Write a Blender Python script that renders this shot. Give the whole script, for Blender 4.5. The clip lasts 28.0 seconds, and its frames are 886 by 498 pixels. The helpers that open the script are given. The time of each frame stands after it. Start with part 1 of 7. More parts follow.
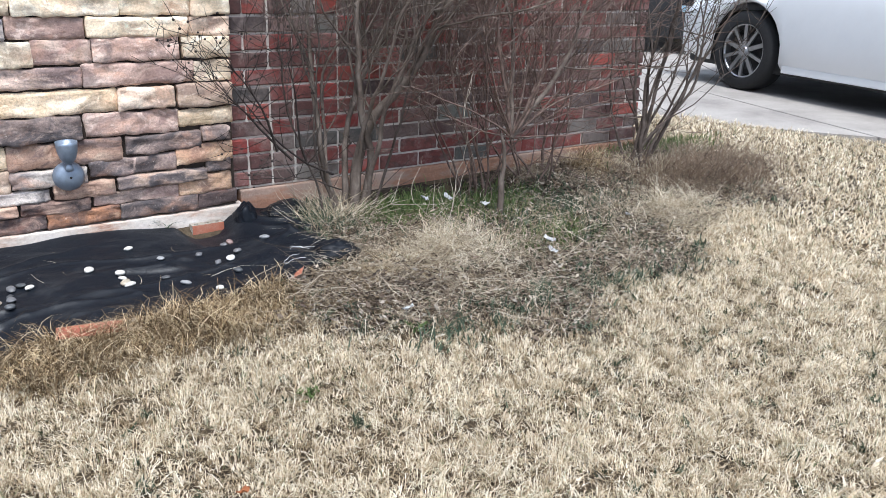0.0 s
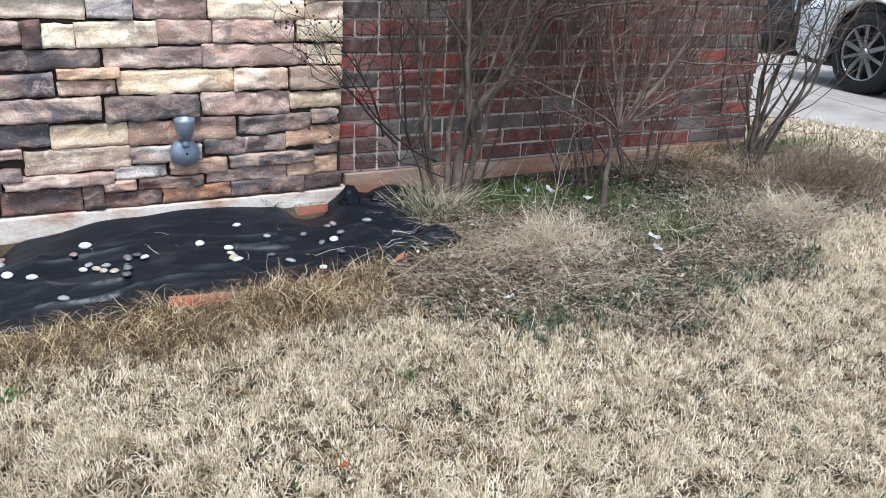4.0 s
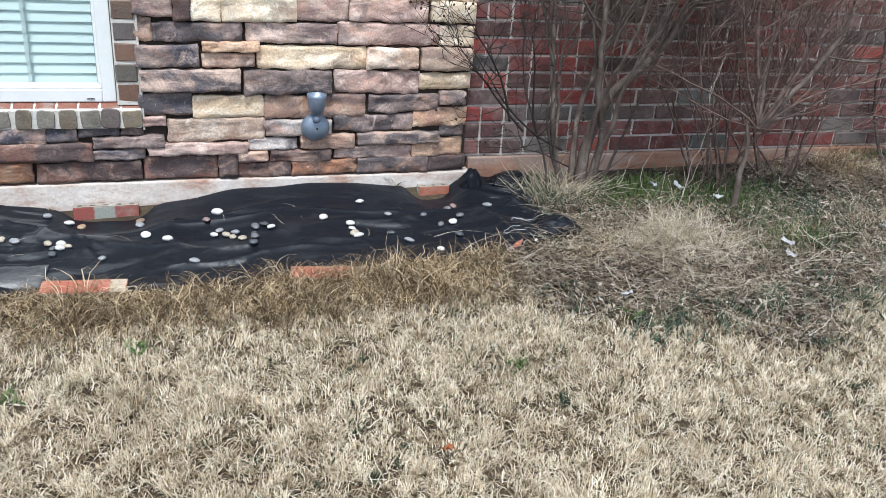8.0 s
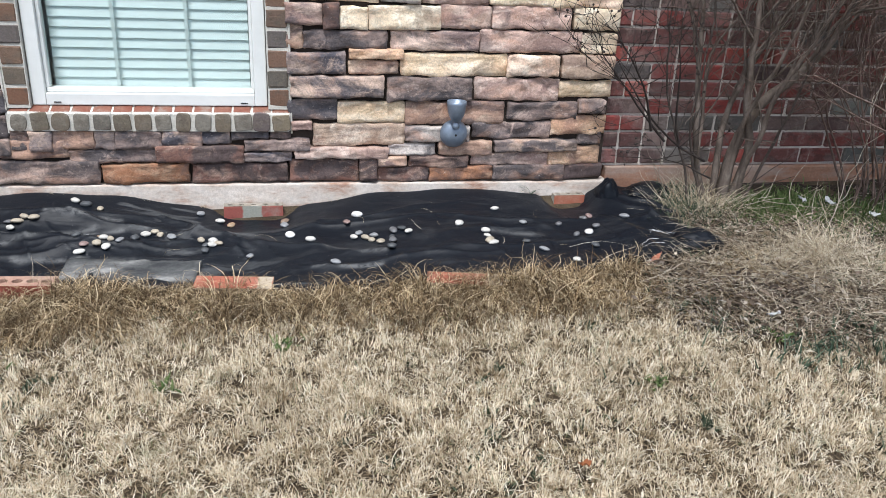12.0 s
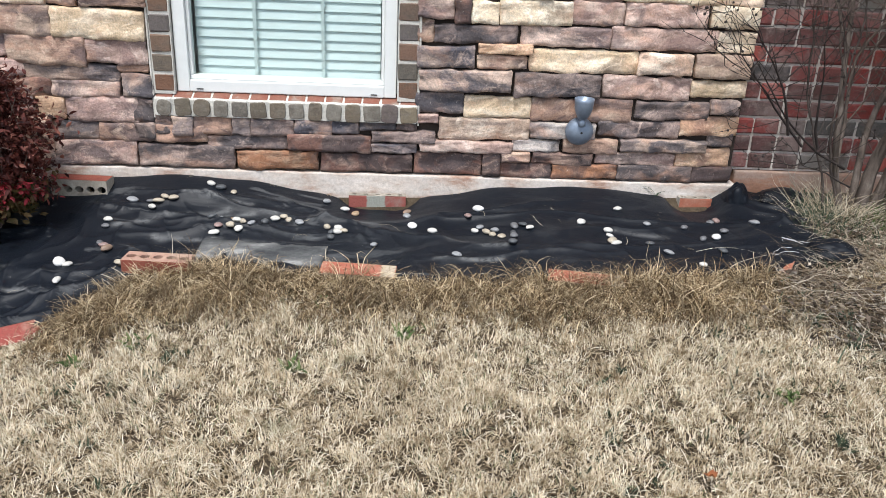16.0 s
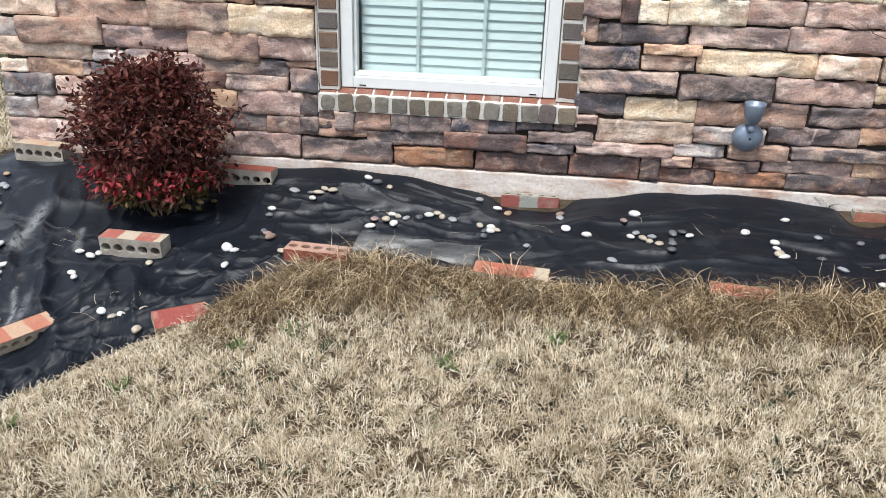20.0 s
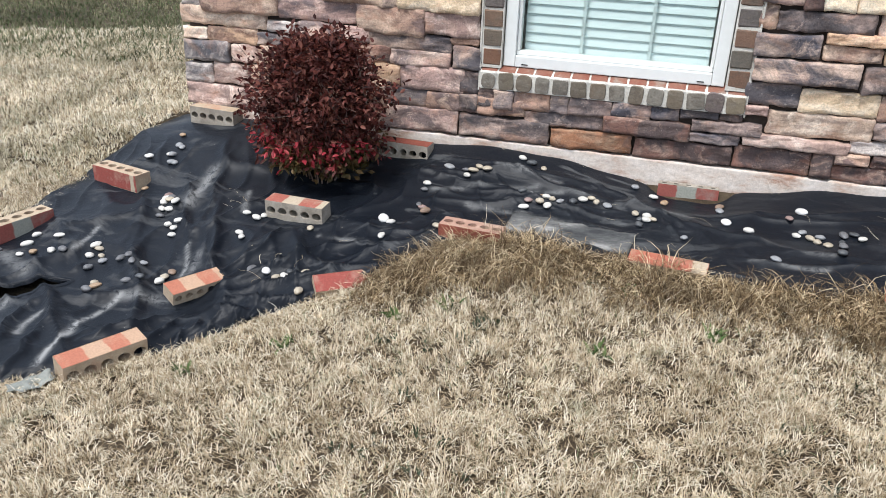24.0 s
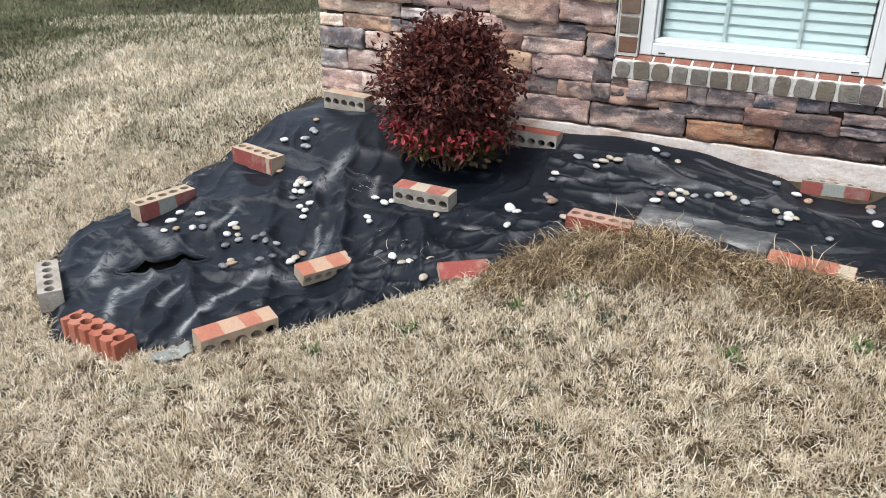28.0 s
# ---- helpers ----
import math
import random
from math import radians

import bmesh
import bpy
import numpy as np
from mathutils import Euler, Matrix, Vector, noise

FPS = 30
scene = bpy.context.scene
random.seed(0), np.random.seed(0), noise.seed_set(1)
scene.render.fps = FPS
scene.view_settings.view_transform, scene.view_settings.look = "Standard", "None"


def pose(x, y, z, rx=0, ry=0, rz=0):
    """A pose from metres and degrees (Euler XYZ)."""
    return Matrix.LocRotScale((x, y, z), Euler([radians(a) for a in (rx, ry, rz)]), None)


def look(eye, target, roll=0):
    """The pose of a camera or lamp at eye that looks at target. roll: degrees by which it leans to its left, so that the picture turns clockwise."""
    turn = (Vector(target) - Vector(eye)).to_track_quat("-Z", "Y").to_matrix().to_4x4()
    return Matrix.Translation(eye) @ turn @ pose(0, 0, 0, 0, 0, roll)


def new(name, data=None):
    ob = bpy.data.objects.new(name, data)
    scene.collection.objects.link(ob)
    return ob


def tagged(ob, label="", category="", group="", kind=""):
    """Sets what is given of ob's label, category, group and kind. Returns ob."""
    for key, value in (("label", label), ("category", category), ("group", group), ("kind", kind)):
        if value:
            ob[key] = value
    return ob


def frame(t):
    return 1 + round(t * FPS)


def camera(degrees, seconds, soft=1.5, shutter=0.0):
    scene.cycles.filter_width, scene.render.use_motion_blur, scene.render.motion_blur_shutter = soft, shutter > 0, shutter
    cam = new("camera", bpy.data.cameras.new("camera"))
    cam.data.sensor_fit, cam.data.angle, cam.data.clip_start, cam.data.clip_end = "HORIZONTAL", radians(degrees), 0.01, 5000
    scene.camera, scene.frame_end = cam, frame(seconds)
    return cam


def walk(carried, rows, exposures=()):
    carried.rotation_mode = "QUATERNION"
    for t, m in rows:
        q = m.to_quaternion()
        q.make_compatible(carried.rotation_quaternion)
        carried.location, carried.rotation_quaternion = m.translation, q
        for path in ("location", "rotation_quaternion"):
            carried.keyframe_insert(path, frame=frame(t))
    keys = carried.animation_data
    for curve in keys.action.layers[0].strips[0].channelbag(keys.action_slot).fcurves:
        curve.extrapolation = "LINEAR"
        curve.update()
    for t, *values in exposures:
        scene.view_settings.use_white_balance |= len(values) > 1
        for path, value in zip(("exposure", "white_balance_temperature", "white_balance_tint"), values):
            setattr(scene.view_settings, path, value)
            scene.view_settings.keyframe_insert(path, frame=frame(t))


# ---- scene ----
cam = camera(57.4, 28.0, 0.75)

PATH = [
    (0, (0.6290, -3.0450, 1.3137), (1.5512, -1.6913, 0.7256), 1.90),
    (1, (0.6090, -3.0311, 1.3146), (1.4773, -1.6521, 0.7030), 2.30),
    (2, (0.5933, -3.0180, 1.3007), (1.4451, -1.6295, 0.6882), 2.30),
    (3, (0.6107, -3.0172, 1.3067), (1.4155, -1.6025, 0.6899), 2.30),
    (3.5, (0.5855, -3.0119, 1.2824), (1.3711, -1.5808, 0.6795), 2.40),
    (5.5, (0.5786, -3.0059, 1.2737), (1.2632, -1.5277, 0.6638), 3.40),
    (6, (0.5768, -3.0041, 1.2806), (1.2302, -1.5138, 0.6629), 3.60),
    (7, (0.5768, -2.9945, 1.2737), (1.1702, -1.4807, 0.6534), 3.50),
    (8, (0.5812, -2.9893, 1.2728), (1.1153, -1.4633, 0.6308), 3.70),
    (9, (0.5664, -2.9841, 1.2702), (1.0353, -1.4390, 0.6220), 3.70),
    (10, (0.5481, -2.9754, 1.2806), (0.9439, -1.4111, 0.6290), 3.10),
    (11, (0.5281, -2.9737, 1.2702), (0.8804, -1.3946, 0.6290), 3.00),
    (12, (0.5176, -2.9658, 1.2815), (0.8117, -1.3781, 0.6342), 2.60),
    (12.5, (0.5107, -2.9693, 1.2833), (0.7900, -1.3755, 0.6447), 2.70),
    (14.5, (0.5055, -2.9597, 1.2702), (0.6655, -1.3572, 0.6107), 2.60),
    (15, (0.4872, -2.9606, 1.2763), (0.6264, -1.3555, 0.6186), 2.70),
    (16, (0.4507, -2.9623, 1.2719), (0.5298, -1.3546, 0.6099), 2.60),
    (17, (0.4394, -2.9537, 1.2598), (0.4602, -1.3502, 0.5855), 2.40),
    (18, (0.4072, -2.9623, 1.2676), (0.3602, -1.3642, 0.5794), 2.00),
    (19, (0.4089, -2.9467, 1.2737), (0.2958, -1.3502, 0.5899), 1.70),
    (20, (0.3689, -2.9406, 1.2772), (0.1731, -1.3511, 0.5977), 1.70),
    (21, (0.3384, -2.9502, 1.2876), (0.0792, -1.3702, 0.6055), 1.80),
    (21.5, (0.3315, -2.9493, 1.2911), (0.0487, -1.3798, 0.5960), 1.80),
    (23.5, (0.2671, -2.9658, 1.2867), (-0.1453, -1.4355, 0.5690), 2.40),
    (24, (0.2627, -2.9702, 1.2850), (-0.1783, -1.4529, 0.5542), 2.10),
    (25, (0.2610, -2.9606, 1.2911), (-0.2514, -1.4781, 0.5385), 1.50),
    (26, (0.2436, -2.9667, 1.2867), (-0.3123, -1.4981, 0.5377), 1.40),
    (27, (0.2410, -2.9667, 1.2867), (-0.3802, -1.5286, 0.5298), 1.10),
    (28, (0.2306, -2.9597, 1.2876), (-0.4394, -1.5460, 0.5255), 0.40),
]
walk(cam, [(t, look(eye, target, roll)) for t, eye, target, roll in PATH], [(0, 1.16, 6050, 10), (3, 1.10, 6000, 9), (6, 1.00, 5900, 8), (10, 0.95, 6150, 9), (12, 0.87, 6250, 10), (15, 0.93, 6400, 10), (21, 0.93, 6400, 10), (28, 0.89, 6350, 10)])

# ---- daylight: overcast sky with a weak, very soft sun ----
world = bpy.data.worlds.new("world")
scene.world = world
world.use_nodes = True
wn, wl = world.node_tree.nodes, world.node_tree.links
sky = wn.new("ShaderNodeTexSky")
sky.sky_type, sky.sun_disc = "NISHITA", False
sky.sun_elevation, sky.sun_rotation = radians(66), radians(202)
sky.air_density, sky.dust_density = 1.0, 4.0
haze = wn.new("ShaderNodeMix")
haze.data_type = "RGBA"
haze.inputs[0].default_value = 0.7
wl.new(sky.outputs[0], haze.inputs[6])
haze.inputs[7].default_value = (6.6, 7.5, 8.9, 1)
wl.new(haze.outputs[2], wn["Background"].inputs[0])
wn["Background"].inputs[1].default_value = 0.096
sun = new("sun", bpy.data.lights.new("sun", "SUN"))
sun.data.energy, sun.data.angle, sun.data.color = 2.25, radians(14), (1.0, 0.98, 0.95)
sun.matrix_world = look((-1.0, -2.5, 6), (0, 0, 0))


# ---- materials ----
def ramp(nt, fac, stops):
    r = nt.nodes.new("ShaderNodeValToRGB")
    e = r.color_ramp.elements
    while len(e) < len(stops):
        e.new(0.5)
    for k, (p, c) in zip(e, stops):
        k.position, k.color = p, (*c, 1)
    nt.links.new(fac, r.inputs[0])
    return r.outputs[0]


def tex(nt, coord, scale, detail=4.0, rough=0.6, stretch=(1, 1, 1), distort=0.0):
    m = nt.nodes.new("ShaderNodeMapping")
    m.inputs["Scale"].default_value = stretch
    nt.links.new(coord, m.inputs[0])
    n = nt.nodes.new("ShaderNodeTexNoise")
    n.inputs["Scale"].default_value, n.inputs["Detail"].default_value = scale, detail
    n.inputs["Roughness"].default_value, n.inputs["Distortion"].default_value = rough, distort
    nt.links.new(m.outputs[0], n.inputs[0])
    return n.outputs["Fac"]


def mix(nt, fac, a, b, mode="MIX"):
    m = nt.nodes.new("ShaderNodeMix")
    m.data_type, m.blend_type = "RGBA", mode
    for i, v in ((0, fac), (6, a), (7, b)):
        if isinstance(v, (int, float)):
            m.inputs[i].default_value = v
        elif isinstance(v, tuple):
            m.inputs[i].default_value = (*v, 1)
        else:
            nt.links.new(v, m.inputs[i])
    return m.outputs[2]


def material(name, rough=0.8, metal=0.0, spec=0.4):
    m = bpy.data.materials.new(name)
    m.use_nodes = True
    b = m.node_tree.nodes["Principled BSDF"]
    b.inputs["Roughness"].default_value, b.inputs["Metallic"].default_value = rough, metal
    b.inputs["Specular IOR Level"].default_value = spec
    return m, m.node_tree, b


def coords(nt, kind="Object"):
    return nt.nodes.new("ShaderNodeTexCoord").outputs[kind]


def world_pos(nt):
    return nt.nodes.new("ShaderNodeNewGeometry").outputs["Position"]


def bump(nt, b, height, strength=0.5, dist=0.01):
    n = nt.nodes.new("ShaderNodeBump")
    n.inputs["Strength"].default_value, n.inputs["Distance"].default_value = strength, dist
    nt.links.new(height, n.inputs["Height"])
    nt.links.new(n.outputs[0], b.inputs["Normal"])


def obj_random(nt):
    return nt.nodes.new("ShaderNodeObjectInfo").outputs["Random"]


def island_random(nt):
    return nt.nodes.new("ShaderNodeNewGeometry").outputs["Random Per Island"]


def scaled(c, k):
    return tuple(min(1.0, v * k) for v in c)


def stone_material(name, base, stain, dark, soot=0.0):
    m, nt, b = material(name, 0.82)
    w = world_pos(nt)
    info = nt.nodes.new("ShaderNodeObjectInfo")
    shift = nt.nodes.new("ShaderNodeVectorMath")
    shift.operation = "MULTIPLY_ADD"
    shift.inputs[1].default_value = (37.0, 11.0, 23.0)
    nt.links.new(info.outputs["Random"], shift.inputs[0])
    nt.links.new(w, shift.inputs[2])
    p = shift.outputs[0]
    big = tex(nt, p, 5.0, 4, 0.62, (0.8, 1, 1.1), 0.8)
    fine = tex(nt, p, 120, 5, 0.75)
    c = ramp(nt, big, [(0.38, scaled(dark, 1.2)), (0.45, base), (0.52, base), (0.60, stain)])
    # warm blush, smoky smears and pale weathering, each with its own drift
    c = mix(nt, ramp(nt, tex(nt, p, 8.5, 5, 0.6, (0.8, 1, 1.1), 0.8), [(0.52, (0, 0, 0)), (0.68, (0.55,) * 3)]), c, (0.52, 0.29, 0.19))
    smoke = ramp(nt, tex(nt, shift.outputs[0], 6.6, 5, 0.62, (0.62, 1, 1.15), 1.0), [(0.50 - 0.06 * soot, (0, 0, 0)), (0.61 - 0.06 * soot, (0.8 + 0.12 * soot,) * 3)])
    c = mix(nt, smoke, c, mix(nt, 0.4, dark, (0.085, 0.083, 0.092)))
    c = mix(nt, ramp(nt, tex(nt, p, 13, 7, 0.72, (0.8, 1, 1.15), 0.9), [(0.53 + 0.02 * soot, (0, 0, 0)), (0.66 + 0.02 * soot, (0.85 - 0.15 * soot,) * 3)]), c, scaled(stain, 1.2))
    c = mix(nt, 0.6, c, ramp(nt, fine, [(0.36, (0.5,) * 3), (0.56, (1.05,) * 3)]), "MULTIPLY")
    # dark bedding streaks and pale salt flecks
    c = mix(nt, ramp(nt, tex(nt, p, 11, 6, 0.7, (0.7, 1, 5.0), 0.7), [(0.55, (0, 0, 0)), (0.63, (0.34 + 0.2 * max(0.0, soot),) * 3)]), c, scaled(dark, 0.9))
    c = mix(nt, ramp(nt, tex(nt, p, 75, 4, 0.7), [(0.63, (0, 0, 0)), (0.72, (0.45,) * 3)]), c, (0.66, 0.58, 0.50))
    v = ramp(nt, info.outputs["Random"], [(0.0, (0.90,) * 3), (1.0, (1.28,) * 3)])
    c = mix(nt, 1.0, c, v, "MULTIPLY")
    nt.links.new(c, b.inputs["Base Color"])
    h = mix(nt, 0.35, tex(nt, p, 28, 8, 0.70, (0.8, 1, 1.2), 0.6), fine)
    bump(nt, b, h, 0.85, 0.013)
    return m


def brick_material(name, colours, fleck, rough=0.85, per="object", mottle=0.4):
    m, nt, b = material(name, rough)
    w = world_pos(nt)
    r = obj_random(nt) if per == "object" else island_random(nt)
    c = ramp(nt, r, [((i + 0.02) / len(colours), k) for i, k in enumerate(colours)])
    c = mix(nt, ramp(nt, tex(nt, w, 9, 4, 0.6, (1, 1, 1.6), 0.4), [(0.50, (0, 0, 0)), (0.60, (mottle,) * 3)]), c, scaled(fleck, 0.55))
    c = mix(nt, ramp(nt, tex(nt, w, 13, 4, 0.6, (1, 1, 1.6), 0.4), [(0.54, (0, 0, 0)), (0.62, (mottle,) * 3)]), c, scaled(colours[0], 0.7))
    c = mix(nt, ramp(nt, tex(nt, w, 30, 5, 0.7), [(0.52, (0, 0, 0)), (0.78, (0.55,) * 3)]), c, fleck)
    c = mix(nt, 0.5, c, ramp(nt, tex(nt, w, 160, 4, 0.7), [(0.3, (0.4,) * 3), (0.65, (1,) * 3)]), "MULTIPLY")
    nt.links.new(c, b.inputs["Base Color"])
    bump(nt, b, tex(nt, w, 120, 5, 0.7), 0.6, 0.006)
    return m


def rough_material(name, stops, scale=12, fine=140, rough=0.9, relief=0.5, dist=0.008, stretch=(1, 1, 1), spec=0.3):
    m, nt, b = material(name, rough, 0.0, spec)
    w = world_pos(nt)
    c = ramp(nt, tex(nt, w, scale, 6, 0.65, stretch), stops)
    c = mix(nt, 0.45, c, ramp(nt, tex(nt, w, fine, 4, 0.7), [(0.3, (0.45,) * 3), (0.68, (1,) * 3)]), "MULTIPLY")
    nt.links.new(c, b.inputs["Base Color"])
    bump(nt, b, tex(nt, w, fine * 0.6, 5, 0.7), relief, dist)
    return m


def plain(name, colour, rough=0.5, metal=0.0, grain=0.12, scale=60):
    m, nt, b = material(name, rough, metal)
    n = tex(nt, coords(nt), scale, 5, 0.65)
    c = mix(nt, 1.0, colour, ramp(nt, n, [(0.3, (1 - grain * 2,) * 3), (0.7, (1.0,) * 3)]), "MULTIPLY")
    nt.links.new(c, b.inputs["Base Color"])
    return m


def blade_material(name, stops, patch, amount=0.6, patch_scale=1.3, rough=0.75, tufts=False):
    """Dry blades: one tone for each blade, drifting in patches over the ground."""
    m, nt, b = material(name, rough, 0.0, 0.25)
    c = ramp(nt, island_random(nt), stops)
    p = ramp(nt, tex(nt, world_pos(nt), patch_scale, 5, 0.65), [(0.42, (0, 0, 0)), (0.68, (amount,) * 3)])
    c = mix(nt, p, c, patch)
    if tufts:
        w = world_pos(nt)
        c = mix(nt, 1.0, c, ramp(nt, tex(nt, w, 24, 4, 0.62, (1, 1, 1), 0.8), [(0.34, (0.50, 0.44, 0.36)), (0.45, (0.92, 0.90, 0.87)), (0.60, (1.14, 1.14, 1.15))]), "MULTIPLY")
        c = mix(nt, ramp(nt, tex(nt, w, 5.5, 4, 0.6, (1, 1, 1), 0.5), [(0.60, (0, 0, 0)), (0.70, (0.35,) * 3)]), c, (0.25, 0.28, 0.18))
    nt.links.new(c, b.inputs["Base Color"])
    t = nt.nodes.new("ShaderNodeBsdfTranslucent")
    nt.links.new(c, t.inputs[0])
    s = nt.nodes.new("ShaderNodeMixShader")
    s.inputs[0].default_value = 0.35
    nt.links.new(b.outputs[0], s.inputs[1])
    nt.links.new(t.outputs[0], s.inputs[2])
    nt.links.new(s.outputs[0], nt.nodes["Material Output"].inputs[0])
    return m


STONE = {
    "c": stone_material("stone_cream", (0.74, 0.60, 0.43), (0.86, 0.77, 0.62), (0.56, 0.43, 0.30), -0.8),
    "y": stone_material("stone_honey", (0.69, 0.52, 0.34), (0.81, 0.67, 0.50), (0.46, 0.33, 0.22), -0.7),
    "t": stone_material("stone_tan", (0.62, 0.46, 0.345), (0.74, 0.62, 0.50), (0.36, 0.255, 0.20), -0.4),
    "o": stone_material("stone_orange_tan", (0.54, 0.35, 0.225), (0.66, 0.50, 0.36), (0.27, 0.165, 0.12), -0.2),
    "O": stone_material("stone_rust", (0.36, 0.17, 0.09), (0.42, 0.27, 0.175), (0.16, 0.085, 0.058), 0.3),
    "p": stone_material("stone_pink", (0.50, 0.345, 0.285), (0.65, 0.515, 0.44), (0.27, 0.18, 0.155), -0.3),
    "m": stone_material("stone_mauve", (0.41, 0.275, 0.235), (0.56, 0.42, 0.345), (0.17, 0.125, 0.12), 0.2),
    "b": stone_material("stone_brown", (0.39, 0.25, 0.185), (0.54, 0.40, 0.30), (0.15, 0.10, 0.088), 0.2),
    "r": stone_material("stone_russet", (0.22, 0.115, 0.088), (0.40, 0.27, 0.21), (0.085, 0.054, 0.046), 0.7),
    "d": stone_material("stone_dark", (0.235, 0.175, 0.155), (0.45, 0.34, 0.285), (0.075, 0.062, 0.062), 0.7),
    "s": stone_material("stone_slate", (0.285, 0.225, 0.205), (0.52, 0.385, 0.305), (0.075, 0.07, 0.082), 0.5),
    "g": stone_material("stone_grey", (0.41, 0.355, 0.33), (0.57, 0.505, 0.455), (0.12, 0.115, 0.125), -0.2),
}
M_JOINT = rough_material("joint_shadow", [(0.3, (0.022, 0.016, 0.013)), (0.7, (0.06, 0.045, 0.036))], 10, 90)
M_MORTAR = rough_material("mortar", [(0.3, (0.38, 0.335, 0.30)), (0.48, (0.54, 0.49, 0.445)), (0.7, (0.72, 0.665, 0.61))], 9, 150)
M_MORTAR_PALE = rough_material("mortar_pale", [(0.3, (0.50, 0.48, 0.43)), (0.7, (0.70, 0.67, 0.60))], 14, 150)
M_HOUSE_BRICK = brick_material("house_brick", [(0.075, 0.046, 0.041), (0.28, 0.047, 0.040), (0.11, 0.056, 0.049), (0.21, 0.045, 0.039), (0.095, 0.098, 0.090), (0.34, 0.070, 0.053), (0.062, 0.058, 0.058), (0.24, 0.060, 0.053), (0.20, 0.21, 0.19), (0.105, 0.049, 0.045)], (0.36, 0.29, 0.26), mottle=0.5)
M_SILL_FACE = brick_material("sill_brick", [(0.16, 0.125, 0.095), (0.06, 0.056, 0.054), (0.26, 0.21, 0.14), (0.30, 0.15, 0.095), (0.10, 0.105, 0.11), (0.20, 0.165, 0.115), (0.11, 0.075, 0.062), (0.22, 0.20, 0.165)], (0.36, 0.32, 0.26), mottle=0.5)
M_SILL_TOP = rough_material("sill_top_red", [(0.35, (0.22, 0.075, 0.05)), (0.55, (0.25, 0.115, 0.08)), (0.65, (0.28, 0.20, 0.16))], 14, 150)
M_JAMB = brick_material("jamb_brick", [(0.13, 0.12, 0.10), (0.20, 0.10, 0.06), (0.15, 0.13, 0.10), (0.22, 0.12, 0.075), (0.14, 0.12, 0.11)], (0.22, 0.18, 0.14))
M_FOUNDATION = rough_material("foundation_pale", [(0.34, (0.42, 0.25, 0.18)), (0.41, (0.56, 0.43, 0.35)), (0.50, (0.66, 0.575, 0.50)), (0.70, (0.76, 0.70, 0.64))], 11, 80, relief=0.5, dist=0.008, stretch=(0.5, 1, 1.6))
M_FOUNDATION_RED = rough_material("foundation_stained", [(0.36, (0.24, 0.14, 0.10)), (0.46, (0.38, 0.20, 0.13)), (0.55, (0.40, 0.28, 0.22)), (0.70, (0.46, 0.38, 0.33))], 3.4, 110, relief=0.7, stretch=(0.6, 1, 2))
M_VINYL = plain("white_vinyl", (0.71, 0.725, 0.70), 0.4, 0, 0.04, 20)
M_BLIND = plain("blind_white", (0.77, 0.83, 0.835), 0.5, 0, 0.03, 8)
M_TAPE = plain("blind_tape", (0.70, 0.76, 0.76), 0.8)
M_LAMP = plain("lamp_grey_blue", (0.24, 0.29, 0.36), 0.42, 0.45, 0.15, 40)
M_DARK = plain("dark_gap", (0.02, 0.02, 0.02), 0.9)
M_SOIL = rough_material("soil_thatch", [(0.3, (0.035, 0.024, 0.014)), (0.5, (0.075, 0.054, 0.033)), (0.7, (0.15, 0.115, 0.075))], 3.2, 60, 1.0, 0.9, 0.03)
M_LITTER = rough_material("litter_soil", [(0.3, (0.022, 0.016, 0.012)), (0.6, (0.055, 0.042, 0.031)), (0.8, (0.14, 0.115, 0.088))], 9, 70, 1.0, 0.9, 0.03)
M_CONCRETE = rough_material("driveway_concrete", [(0.3, (0.22, 0.20, 0.185)), (0.5, (0.31, 0.285, 0.26)), (0.7, (0.37, 0.345, 0.315))], 2.2, 120, 0.9, 0.25)


